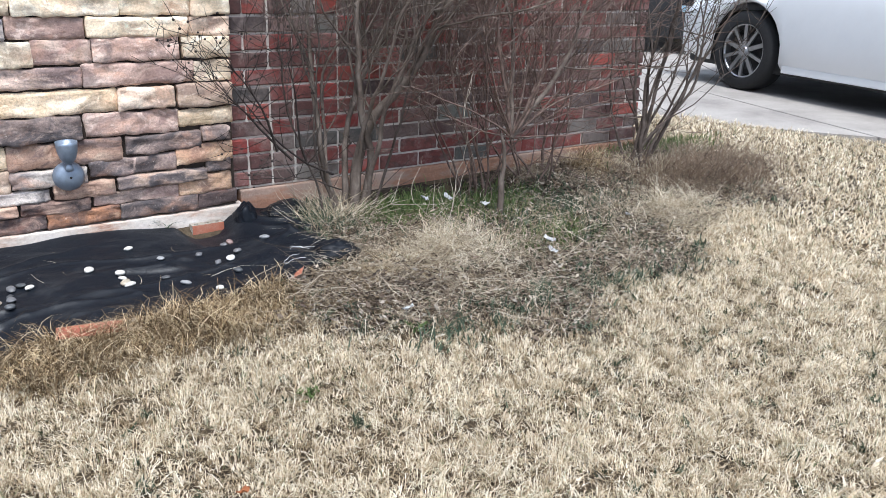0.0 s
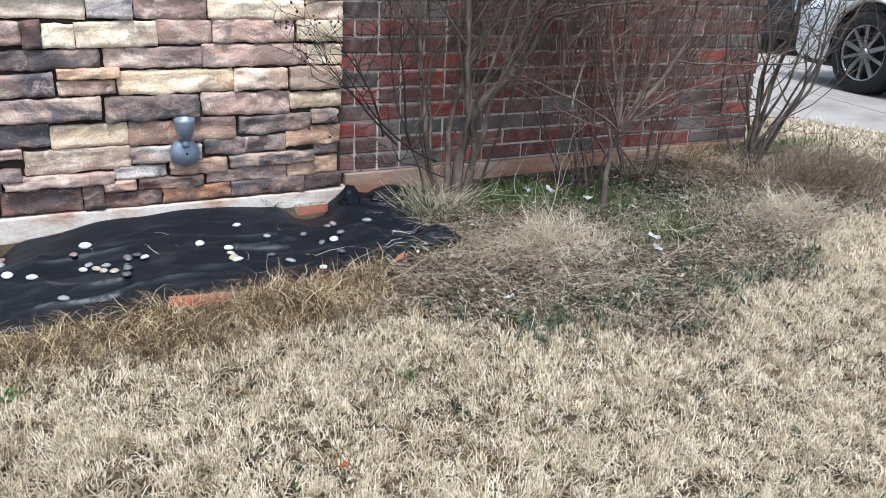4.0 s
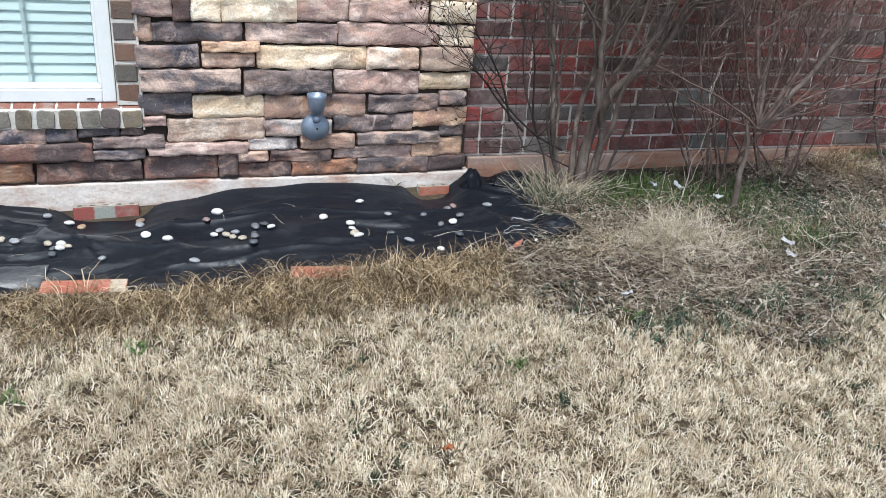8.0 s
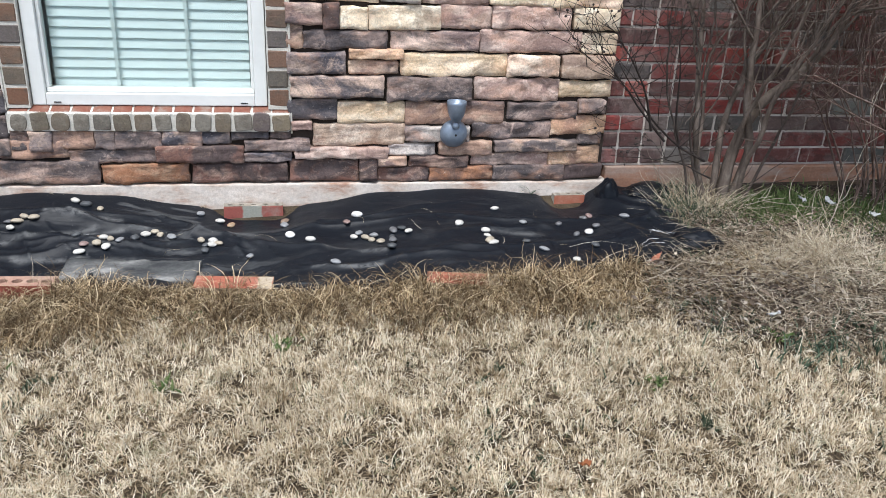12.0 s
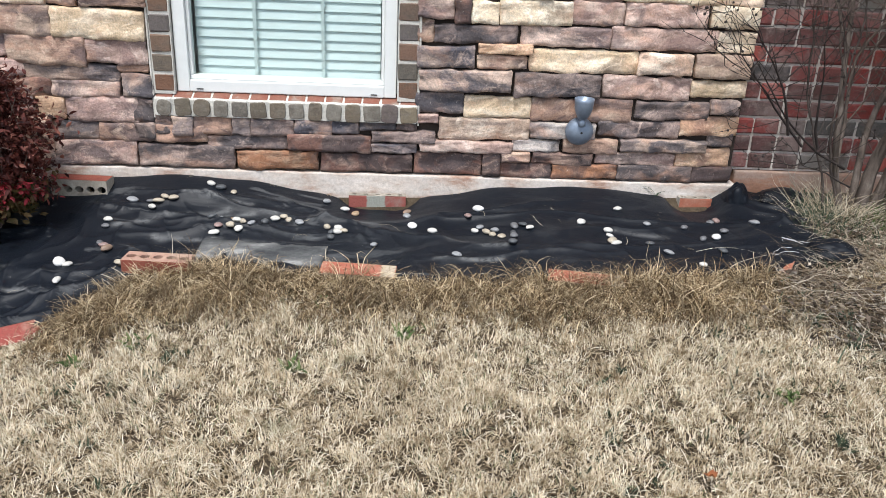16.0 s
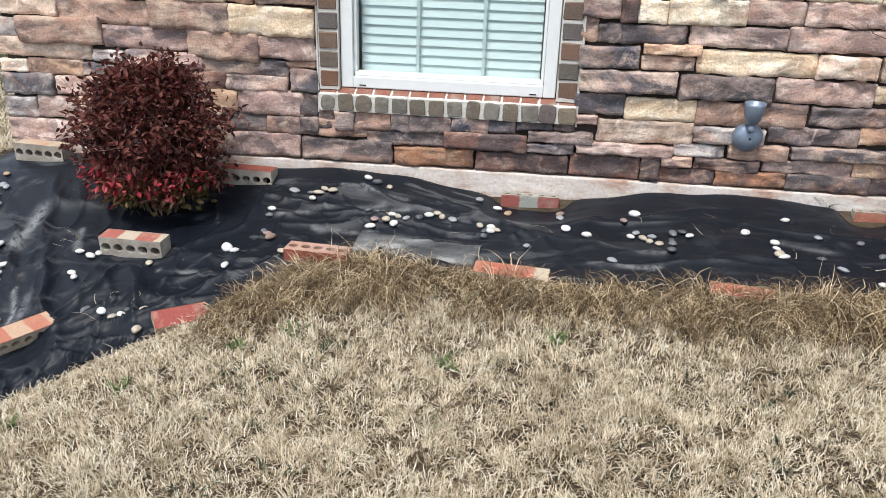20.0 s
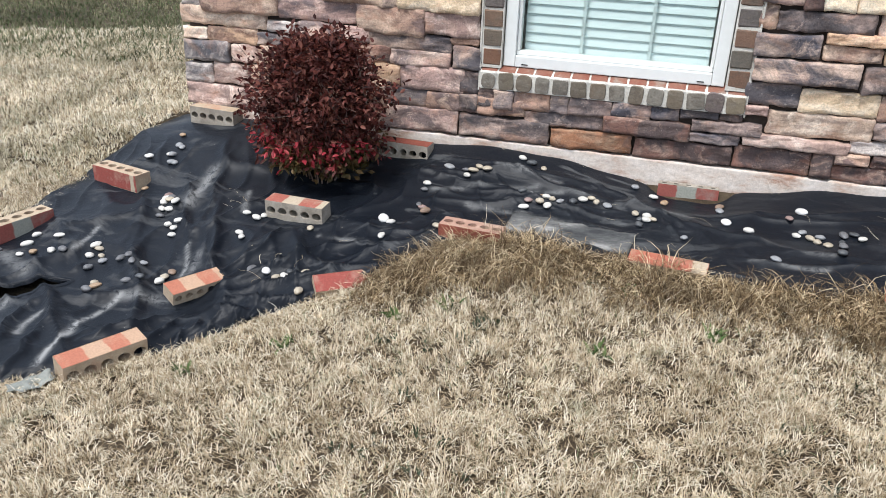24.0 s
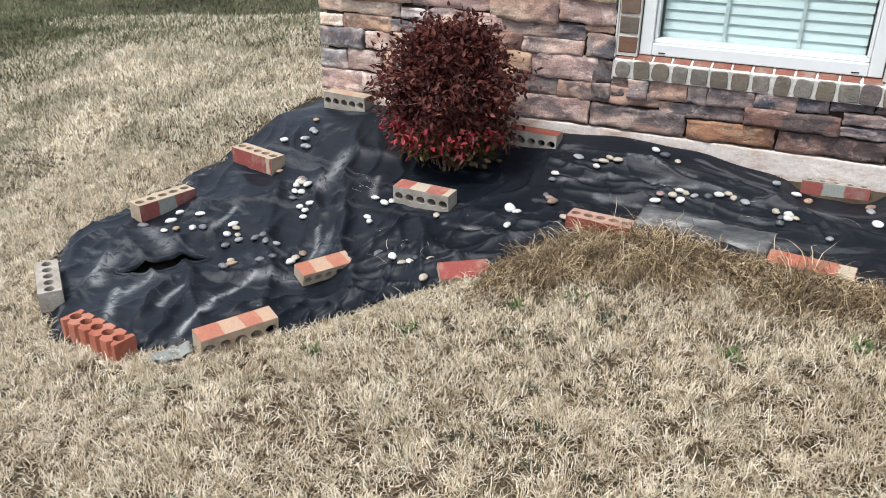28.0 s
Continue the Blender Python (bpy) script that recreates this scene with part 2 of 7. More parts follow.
def fabric_material():
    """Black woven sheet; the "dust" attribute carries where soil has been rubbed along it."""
    m, nt, b = material("weed_fabric", 0.5, 0.0, 0.19)
    w = world_pos(nt)
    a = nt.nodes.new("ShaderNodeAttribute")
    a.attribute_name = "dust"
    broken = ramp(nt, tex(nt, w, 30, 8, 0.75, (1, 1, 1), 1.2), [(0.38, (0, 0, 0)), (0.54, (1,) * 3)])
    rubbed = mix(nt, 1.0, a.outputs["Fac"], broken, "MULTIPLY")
    # dried mud film with brushed, broken edges, mostly where the sheet lies over the low mound
    film = ramp(nt, tex(nt, w, 3.4, 9, 0.66, (0.55, 1.7, 1), 2.0), [(0.55, (0, 0, 0)), (0.575, (0.42,) * 3), (0.69, (1,) * 3)])
    film = mix(nt, 1.0, film, ramp(nt, tex(nt, w, 60, 5, 0.75, (0.5, 1.4, 1)), [(0.25, (0.25,) * 3), (0.60, (1,) * 3)]), "MULTIPLY")
    sep = nt.nodes.new("ShaderNodeSeparateXYZ")
    nt.links.new(w, sep.inputs[0])
    where = nt.nodes.new("ShaderNodeMapRange")
    for i, v in ((1, -2.2), (2, 1.6), (3, 0.0), (4, 1.0)):
        where.inputs[i].default_value = v
    nt.links.new(sep.outputs[0], where.inputs[0])
    film = mix(nt, 1.0, film, ramp(nt, where.outputs[0], [(0.0, (0.55,) * 3), (0.30, (0.30,) * 3), (0.42, (0.62,) * 3), (0.62, (0.60,) * 3), (0.72, (0.12,) * 3)]), "MULTIPLY")
    c = mix(nt, film, (0.0055, 0.0074, 0.0112), (0.14, 0.142, 0.142))
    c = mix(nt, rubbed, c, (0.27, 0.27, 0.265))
    c = mix(nt, ramp(nt, tex(nt, w, 95, 3, 0.6), [(0.71, (0, 0, 0)), (0.76, (0.6,) * 3)]), c, (0.30, 0.29, 0.27))
    nt.links.new(c, b.inputs["Base Color"])
    nt.links.new(ramp(nt, film, [(0.0, (0.43,) * 3), (0.5, (0.75,) * 3)]), b.inputs["Roughness"])
    h = mix(nt, 0.10, tex(nt, w, 8, 5, 0.45, (0.7, 1.2, 1), 1.5), tex(nt, w, 420, 2, 0.5))
    bump(nt, b, h, 0.8, 0.008)
    return m


M_FABRIC = fabric_material()


# ---- building helpers ----
def mesh_of(name, verts, faces, mats=(), ids=None, smooth=False):
    me = bpy.data.meshes.new(name)
    me.from_pydata([tuple(v) for v in verts], [], faces)
    for m in mats:
        me.materials.append(m)
    if ids is not None:
        me.polygons.foreach_set("material_index", ids)
    if smooth:
        me.polygons.foreach_set("use_smooth", [True] * len(me.polygons))
    me.update()
    return me


def big_mesh(name, verts, tris, mat, smooth=False):
    """A mesh from numpy arrays of points and triangles."""
    me = bpy.data.meshes.new(name)
    me.vertices.add(len(verts))
    me.vertices.foreach_set("co", np.asarray(verts, np.float32).ravel())
    me.loops.add(tris.size)
    me.loops.foreach_set("vertex_index", tris.astype(np.int32).ravel())
    me.polygons.add(len(tris))
    me.polygons.foreach_set("loop_start", np.arange(0, tris.size, 3, dtype=np.int32))
    me.polygons.foreach_set("use_smooth", np.full(len(tris), smooth))
    me.materials.append(mat)
    me.update(calc_edges=True)
    return me


def part(name, bm, mat, parent, label=""):
    """Links a bmesh or a mesh as one object under a thing or a part."""
    if isinstance(bm, bmesh.types.BMesh):
        me = bpy.data.meshes.new(name)
        bm.to_mesh(me)
        bm.free()
    else:
        me = bm
    if mat is not None:
        me.materials.clear()
        me.materials.append(mat)
    ob = new(name, me)
    ob.parent = parent
    return tagged(ob, label)


def box(x0, x1, y0, y1, z0, z1, bevel=0.0, seg=2):
    bm = bmesh.new()
    bmesh.ops.create_cube(bm, size=1, matrix=Matrix.LocRotScale(((x0 + x1) / 2, (y0 + y1) / 2, (z0 + z1) / 2), None, (x1 - x0, y1 - y0, z1 - z0)))
    if bevel:
        bmesh.ops.bevel(bm, geom=bm.edges[:], offset=bevel, segments=seg, affect="EDGES", profile=0.6)
    return bm


def spin(profile, seg=28, axis="Z", caps=True):
    """A turned form from (radius, height) pairs."""
    bm = bmesh.new()
    rings = []
    for r, h in profile:
        rings.append([bm.verts.new((r * math.cos(a), r * math.sin(a), h)) for a in (i * math.tau / seg for i in range(seg))])
    for a, b in zip(rings, rings[1:]):
        for i in range(seg):
            bm.faces.new((a[i], a[(i + 1) % seg], b[(i + 1) % seg], b[i])).smooth = True
    for ring, flip in ((rings[0], True), (rings[-1], False)) if caps else ():
        f = bm.faces.new(ring[::-1] if flip else ring)
        f.smooth = False
    if axis == "Y":
        bmesh.ops.rotate(bm, verts=bm.verts[:], matrix=Matrix.Rotation(radians(90), 3, "X"))
    return bm


def setting(name, bm, mat, label="", category=""):
    ob = part(name, bm, mat, None)
    return tagged(ob, label, category, "", "structure")


def lerp_table(x, table):
    xs, ys = zip(*table)
    return float(np.interp(x, xs, ys))


# ---- the lie of the ground ----
COEF = (0.25784, 0.03979, 0.13248, -0.00472, -0.00434, -0.01799, 0.00013, -0.0018, -0.00116, -0.01035)


def height(x, y):
    """Height of the soil: it falls away from the house, with a mound by the left wall and a dip before it."""
    x, y = np.asarray(x, float), np.asarray(y, float)
    u, v = np.clip(x, -5, 7), np.clip(y, -3, 3)
    a = COEF
    z = a[0] + a[1] * u + a[2] * v + a[3] * u * u + a[4] * u * v + a[5] * v * v + a[6] * u ** 3 + a[7] * u * u * v + a[8] * u * v * v + a[9] * v ** 3
    return z + 0.14 * np.exp(-((x + 1.5) / 0.8) ** 2 - (y / 0.4) ** 2) - 0.06 * np.exp(-((x + 1.1) / 0.5) ** 2 - ((y + 1.1) / 0.35) ** 2)


# outline of the fabric bed: outer edge and the line it starts from at the wall
EDGE = [(1.95, -0.10), (1.93, -0.32), (1.89, -0.50), (1.68, -0.58), (1.50, -0.63), (1.2, -0.645), (0.87, -0.66), (0.33, -0.61), (0.0, -0.56), (-0.33, -0.58), (-0.45, -0.68), (-0.6, -0.82), (-0.76, -0.96), (-0.91, -1.08), (-1.07, -1.27), (-1.27, -1.45), (-1.45, -1.57), (-1.72, -1.60), (-2.0, -1.42), (-2.2, -1.14), (-2.16, -0.9), (-2.05, -0.57), (-1.96, -0.27), (-1.84, 0.08)]
ROOT = [(1.93, 0.04), (1.84, 0.035), (1.76, 0.03), (1.6, -0.012), (1.45, -0.012), (1.2, -0.012), (0.87, -0.012), (0.33, -0.012), (0.0, -0.012), (-0.33, -0.012), (-0.41, -0.012), (-0.5, -0.012), (-0.6, -0.012), (-0.72, -0.012), (-0.85, -0.012), (-0.98, -0.012), (-1.1, -0.012), (-1.22, -0.012), (-1.34, -0.012), (-1.45, -0.012), (-1.55, -0.012), (-1.63, -0.012), (-1.7, -0.012), (-1.775, 0.03)]
POLY = np.array(EDGE + ROOT[::-1])


def inside(x, y, poly=POLY):
    x, y = np.asarray(x, float), np.asarray(y, float)
    hit = np.zeros(x.shape, bool)
    px, py = poly[:, 0], poly[:, 1]
    j = len(poly) - 1
    for i in range(len(poly)):
        cut = (py[i] > y) != (py[j] > y)
        hit ^= cut & (x < (px[j] - px[i]) * (y - py[i]) / (py[j] - py[i] + 1e-12) + px[i])
        j = i
    return hit

# outline of the concrete driveway
SLABS = np.array([(4.4, 6.5), (4.4, 1.0), (4.67, 0.6), (5.0, 0.45), (5.15, 0.12), (5.3, -0.08), (5.65, -0.5), (6.2, -1.3), (7.0, -3.0), (9.0, -6.0), (14.0, -6.0), (14.0, 6.5)])

# ---- ground: one sheet to the horizon ----
def build_ground():
    def lines(a, b, step, far):
        mid = list(np.arange(a, b, step))
        low = [a - d for d in far[::-1]]
        return low + mid + [mid[-1] + d for d in far]
    far = [0.5, 1.2, 2.5, 5, 9, 16, 30, 60, 120, 250, 500]
    xs, ys = lines(-6, 8, 0.1, far), lines(-4.5, 6, 0.1, far)
    X, Y = np.meshgrid(xs, ys, indexing="ij")
    Z = height(X, Y) - np.where(inside(X, Y), 0.035, 0.0) - np.where(inside(X, Y, SLABS), 0.10, 0.0)
    Z += np.array([[noise.noise((x * 1.7, y * 1.7, 3)) * 0.004 - 0.007 for y in ys] for x in xs])
    n, m = X.shape
    v = np.stack([X, Y, Z], -1).reshape(-1, 3)
    i = np.arange(n * m).reshape(n, m)
    a, b, c, d = (q.ravel() for q in (i[:-1, :-1], i[1:, :-1], i[1:, 1:], i[:-1, 1:]))
    tris = np.concatenate([np.stack([a, b, c], -1), np.stack([a, c, d], -1)])
    ob = new("ground", big_mesh("ground", v, tris, M_SOIL, True))
    tagged(ob, "sloping lawn soil with pale dry thatch", "ground", "", "structure")


build_ground()

# ---- house: stone-faced wall, brick wall, foundation ----
WALL_L, WALL_R, BRICK_R = -1.755, 1.705, 4.0
FOOT, FOOT_B = 0.357, 0.402
WIN, SILL_Z = 0.398, 0.644

wall_front = new("wall_front")
tagged(wall_front, "house wall clad in multicoloured stacked stone veneer", "wall", "", "structure")
for nm, b in (("backing", box(WALL_L + 0.02, -WIN - 0.07, 0.018, 0.2, FOOT, 2.6)), ("backing", box(WIN + 0.07, WALL_R - 0.01, 0.018, 0.2, FOOT, 2.6)), ("backing", box(-WIN - 0.07, WIN + 0.07, 0.018, 0.2, FOOT, SILL_Z - 0.1)), ("backing", box(-WIN - 0.07, WIN + 0.07, 0.03, 0.2, 2.0, 2.6))):
    part(nm, b, M_JOINT, wall_front)
setting("wall_side", box(WALL_L + 0.02, WALL_L + 0.2, 0.205, 6.0, 0.0, 2.6), M_JOINT, "plain side wall of the house", "wall")
setting("wall_back", box(WALL_L + 0.21, BRICK_R - 0.02, 5.8, 6.0, 0.0, 2.6), M_JOINT, "plain back wall of the house", "wall")
setting("ceiling", box(WALL_L + 0.02, BRICK_R, 0.06, 6.0, 2.605, 2.7), M_JOINT, "flat cover over the house", "ceiling")
setting("foundation_front", box(WALL_L + 0.005, WALL_R + 0.02, -0.008, 0.2, -0.2, FOOT - 0.003, 0.006), M_FOUNDATION, "pale stained concrete foundation strip under the stone", "foundation")
setting("foundation_side", box(WALL_R + 0.022, BRICK_R + 0.01, 0.04, 0.25, -0.2, FOOT_B - 0.003, 0.006), M_FOUNDATION_RED, "rust-stained concrete foundation under the brick wall", "foundation")


def tight(i, n, e):
    """Steps from 0 to 1 whose first and last are as narrow as e."""
    e = min(e, 0.2)
    return 0.0 if i == 0 else 1.0 if i == n else e + (1 - 2 * e) * (i - 1) / (n - 2)


def stone(x0, x1, z0, z1, tone, proud=None):
    """One split stone: uneven outline, pillowed and chipped face, sides running back into the wall."""
    rnd = random.Random(hash((round(x0 * 100), round(z0 * 1000))) & 0xFFFF)
    g = 0.0012
    x0, x1, z0, z1 = x0 + g, x1 - g, z0 + g, z1 - g
    w, h = x1 - x0, z1 - z0
    nx, nz = max(7, min(24, int(w / 0.014) + 2)), 8
    y = -0.006 if proud is None else proud
    y += rnd.uniform(-0.014, 0.01)
    tilt, skew = rnd.uniform(-0.05, 0.05), rnd.uniform(-0.004, 0.004)
    seed = rnd.uniform(0, 90)
    V, F = [], []
    for i in range(nx + 1):
        for k in range(nz + 1):
            u, v = i / nx, k / nz
            uu = tight(i, nx, 0.0035 / w)
            vv = tight(k, nz, 0.0035 / h)
            px, pz = x0 + w * uu, z0 + h * vv
            edge = min(u, 1 - u, v, 1 - v) == 0
            n1 = noise.noise((px * 14 + seed, pz * 20, seed))
            n2 = noise.noise((px * 45 + seed, pz * 45, seed + 7))
            if i in (0, nx):
                px += n2 * 0.006 + n1 * 0.003
            if k in (0, nz):
                pz += n1 * 0.006 + n2 * 0.0035 + skew * (u - 0.5) * 2
            n3 = abs(noise.noise((px * 9 + seed, pz * 70 + n1 * 1.5, seed + 3)))
            py = y + n1 * 0.010 + n2 * 0.006 + n3 * 0.008 + tilt * (v - 0.5) * h + (0.0055 if edge else 0)
            if i in (0, nx) and k in (0, nz):
                px += (0.004 if i == 0 else -0.004) * rnd.uniform(0.0, 1.3)
                pz += (0.004 if k == 0 else -0.004) * rnd.uniform(0.0, 1.3)
            V.append((px, py, pz))
    idx = lambda i, k: i * (nz + 1) + k
    for i in range(nx):
        for k in range(nz):
            F.append((idx(i, k), idx(i + 1, k), idx(i + 1, k + 1), idx(i, k + 1)))
    rim = [idx(i, 0) for i in range(nx + 1)] + [idx(nx, k) for k in range(1, nz + 1)] + [idx(i, nz) for i in range(nx - 1, -1, -1)] + [idx(0, k) for k in range(nz - 1, 0, -1)]
    base, m = len(V), len(rim)
    for r in rim:
        V.append(V[r])
    for r in rim:
        V.append((V[r][0], 0.035, V[r][2]))
    for a in range(m):
        b = (a + 1) % m
        F.append((base + b, base + a, base + m + a, base + m + b))
    me = mesh_of("stone", V, F, (STONE[tone],), None, True)
    part("stone", me, None, wall_front)


# stones by course: left and right end, foot and head, tone
RIGHT = [
    [(0.66, 0.88, 1.007, 1.018, "t"), (0.89, 1.04, 1.015, 1.024, "c"), (1.04, 1.14, 1.015, 1.028, "b"), (1.14, 1.37, 1.022, 1.034, "t"), (1.37, 1.6, 1.019, 1.041, "t"), (1.61, 1.7, 1.022, 1.046, "c")],
    [(0.47, 0.6, 0.935, 1.01, "m"), (0.6, 0.66, 0.919, 1.014, "r"), (0.66, 0.76, 0.922, 1.003, "c"), (0.76, 1.02, 0.923, 1.011, "c"), (1.02, 1.21, 0.929, 1.016, "m"), (1.21, 1.51, 0.935, 1.021, "p"), (1.52, 1.7, 0.936, 1.018, "c")],
    [(0.47, 0.53, 0.851, 0.931, "b"), (0.53, 0.83, 0.852, 0.918, "d"), (0.84, 1.17, 0.851, 0.924, "m"), (1.17, 1.56, 0.851, 0.933, "p"), (1.56, 1.7, 0.849, 0.931, "c")],
    [(0.47, 0.68, 0.762, 0.842, "s"), (0.69, 0.89, 0.817, 0.857, "o"), (0.69, 0.87, 0.764, 0.814, "b"), (0.88, 1.28, 0.759, 0.844, "y"), (1.28, 1.48, 0.764, 0.844, "t"), (1.49, 1.7, 0.758, 0.846, "t")],
    [(0.48, 0.82, 0.679, 0.76, "s"), (0.83, 1.15, 0.671, 0.756, "d"), (1.16, 1.49, 0.672, 0.758, "p"), (1.49, 1.7, 0.685, 0.75, "y")],
    [(0.47, 0.65, 0.595, 0.674, "s"), (0.65, 0.9, 0.585, 0.667, "y"), (0.9, 1.28, 0.579, 0.668, "b"), (1.29, 1.57, 0.598, 0.669, "d"), (1.57, 1.68, 0.624, 0.68, "d")],
    [(0.48, 0.56, 0.554, 0.594, "m"), (0.56, 0.9, 0.498, 0.585, "t"), (0.9, 1.15, 0.513, 0.577, "g"), (1.16, 1.47, 0.527, 0.592, "d"), (1.47, 1.69, 0.542, 0.618, "o")],
    [(0.49, 0.84, 0.448, 0.496, "p"), (0.84, 1.02, 0.46, 0.508, "g"), (1.03, 1.24, 0.462, 0.519, "b"), (1.25, 1.58, 0.474, 0.524, "s"), (1.58, 1.68, 0.5, 0.555, "d")],
    [(0.8, 0.91, 0.418, 0.458, "b"), (0.92, 1.15, 0.412, 0.46, "r"), (1.16, 1.47, 0.418, 0.47, "m"), (1.47, 1.68, 0.42, 0.496, "o")],
    [(0.47, 0.73, 0.36, 0.446, "r"), (0.73, 0.8, 0.358, 0.452, "r"), (0.8, 1.0, 0.356, 0.416, "r"), (1.0, 1.25, 0.356, 0.417, "O"), (1.25, 1.54, 0.356, 0.421, "d"), (1.54, 1.7, 0.363, 0.424, "r")],
]
UNDER = [
    [(-0.56, -0.484, 0.527, 0.612, "d"), (-0.484, -0.42, 0.482, 0.556, "d"), (-0.56, -0.484, 0.462, 0.526, "d"), (-0.42, -0.345, 0.478, 0.556, "s"), (-0.345, -0.205, 0.484, 0.556, "b"), (-0.205, -0.135, 0.486, 0.556, "s"), (-0.135, 0.025, 0.488, 0.557, "d"), (0.025, 0.165, 0.498, 0.558, "s"), (0.165, 0.265, 0.505, 0.56, "s"), (0.265, 0.40, 0.522, 0.562, "s"), (0.40, 0.478, 0.524, 0.563, "d")],
    [(-0.69, -0.3, 0.452, 0.522, "b"), (-0.30, 0.0, 0.434, 0.486, "d"), (0.0, 0.31, 0.436, 0.502, "r"), (0.31, 0.55, 0.479, 0.523, "d"), (0.31, 0.48, 0.437, 0.478, "s")],
    [(-0.555, -0.2, 0.36, 0.445, "d"), (-0.19, 0.11, 0.36, 0.432, "O"), (0.12, 0.465, 0.36, 0.434, "r")],
]
LEFT = [
    [(-1.76, -1.49, 0.85, 0.934, "t"), (-1.49, -1.12, 0.829, 0.923, "b"), (-1.12, -0.81, 0.824, 0.932, "b"), (-0.81, -0.49, 0.818, 0.925, "y"), (-0.7, -0.48, 0.93, 0.98, "b")],
    [(-1.76, -1.66, 0.764, 0.841, "g"), (-1.66, -1.32, 0.75, 0.852, "b"), (-1.32, -0.98, 0.744, 0.832, "m"), (-0.98, -0.7, 0.722, 0.828, "b"), (-0.7, -0.49, 0.734, 0.821, "p")],
    [(-1.77, -1.37, 0.692, 0.77, "t"), (-1.37, -1.24, 0.686, 0.736, "g"), (-1.23, -0.93, 0.68, 0.742, "m"), (-0.93, -0.6, 0.665, 0.733, "s"), (-0.6, -0.49, 0.705, 0.732, "b")],
    [(-1.76, -1.65, 0.633, 0.682, "t"), (-1.65, -1.42, 0.627, 0.692, "o"), (-1.42, -1.26, 0.634, 0.682, "s"), (-1.26, -0.98, 0.609, 0.676, "b"), (-0.98, -0.84, 0.608, 0.677, "r"), (-0.84, -0.6, 0.61, 0.673, "m"), (-0.59, -0.48, 0.616, 0.702, "s")],
    [(-1.76, -1.55, 0.545, 0.632, "g"), (-1.54, -1.42, 0.554, 0.628, "p"), (-1.41, -1.19, 0.548, 0.631, "b"), (-1.19, -0.91, 0.529, 0.614, "s"), (-0.9, -0.8, 0.528, 0.609, "o"), (-0.8, -0.54, 0.52, 0.616, "m")],
    [(-1.76, -1.63, 0.452, 0.537, "g"), (-1.63, -1.46, 0.458, 0.548, "p"), (-1.45, -1.2, 0.444, 0.554, "b"), (-1.2, -0.86, 0.444, 0.538, "b"), (-0.86, -0.69, 0.446, 0.526, "s")],
    [(-1.76, -1.47, 0.358, 0.454, "p"), (-1.47, -1.16, 0.364, 0.46, "p"), (-1.16, -0.86, 0.358, 0.46, "b"), (-0.86, -0.56, 0.353, 0.451, "m")],
]

for course in RIGHT[1:] + UNDER + LEFT:
    for x0, x1, z0, z1, tone in course:
        stone(x0 - 0.001, x1 + 0.001, max(z0, FOOT + 0.002), z1, tone)
# the courses higher up repeat the same mix
for z0, z1 in ((1.016, 1.09), (1.09, 1.165), (1.165, 1.235), (1.235, 1.32), (1.32, 1.39), (1.39, 1.47)):
    for a, b in ((0.475, WALL_R), (WALL_L, -0.475)):
        x = a
        while x < b - 0.02:
            w = random.uniform(0.14, 0.36)
            e = b if x + w > b - 0.1 else x + w
            stone(x, e, z0, z1, random.choice("ccytpctmg" if a > 0 else "ctymbpodsm"))
            x = e
for z0, z1, a, b in ((0.93, 1.014, WALL_L, -0.72), (0.985, 1.014, -0.7, -0.478)):
    x = a
    while x < b - 0.02:
        w = random.uniform(0.16, 0.34)
        e = b if x + w > b - 0.1 else x + w
        stone(x, e, z0, z1, random.choice("tbmbyo"))
        x = e

# ---- brick wall: mortar sheet with every brick proud of it ----
wall_brick = part("wall_brick", box(WALL_R + 0.0, BRICK_R - 0.012, 0.0575, 0.2, FOOT_B, 2.6), M_MORTAR, None)
tagged(wall_brick, "running-bond red and charcoal brick wall with pale mortar", "wall", "", "structure")


def plain_brick(name, w, h, d, mat, seed):
    bm = box(-w / 2, w / 2, 0, d, -h / 2, h / 2, 0.004, 1)
    r = random.Random(seed)
    for v in bm.verts:
        v.co += Vector((r.uniform(-1, 1), r.uniform(-1, 1) * 0.7, r.uniform(-1, 1))) * 0.0022
    me = bpy.data.meshes.new(name)
    bm.to_mesh(me)
    bm.free()
    me.materials.append(mat)
    return me


PITCH, COURSE = 0.203, 0.0677
FULL = [plain_brick("brick", 0.194, 0.0575, 0.03, M_HOUSE_BRICK, i) for i in range(4)]
HALF = [plain_brick("brick", 0.0925, 0.0575, 0.03, M_HOUSE_BRICK, i + 9) for i in range(3)]


def lay(me, x, y, z, parent):
    ob = new("brick", me)
    ob.parent = parent
    ob.location = (x + random.uniform(-0.002, 0.002), y + random.uniform(-0.003, 0.002), z)
    ob.rotation_euler = (random.uniform(-0.012, 0.012), random.uniform(-0.008, 0.008), random.uniform(-0.01, 0.01))
    return ob


for row in range(17):
    z = FOOT_B + 0.005 + COURSE * (row + 0.5)
    x = BRICK_R
    if row % 2:
        lay(random.choice(HALF), x - 0.0925 / 2, 0.05, z, wall_brick)
        x -= PITCH / 2
    while x > WALL_R + 0.01:
        if x < 2.35 and random.random() < 0.55:
            for k in (0, 1):
                lay(random.choice(HALF), x - 0.0925 / 2 - k * PITCH / 2, 0.05, z, wall_brick)
        else:
            lay(random.choice(FULL), x - 0.194 / 2, 0.05, z, wall_brick)
        x -= PITCH

# ---- window with a rowlock sill and header jambs ----
window_surround = new("window_surround")
tagged(window_surround, "brick window surround with pale mortar and weathered rowlock sill", "window surround", "", "structure")


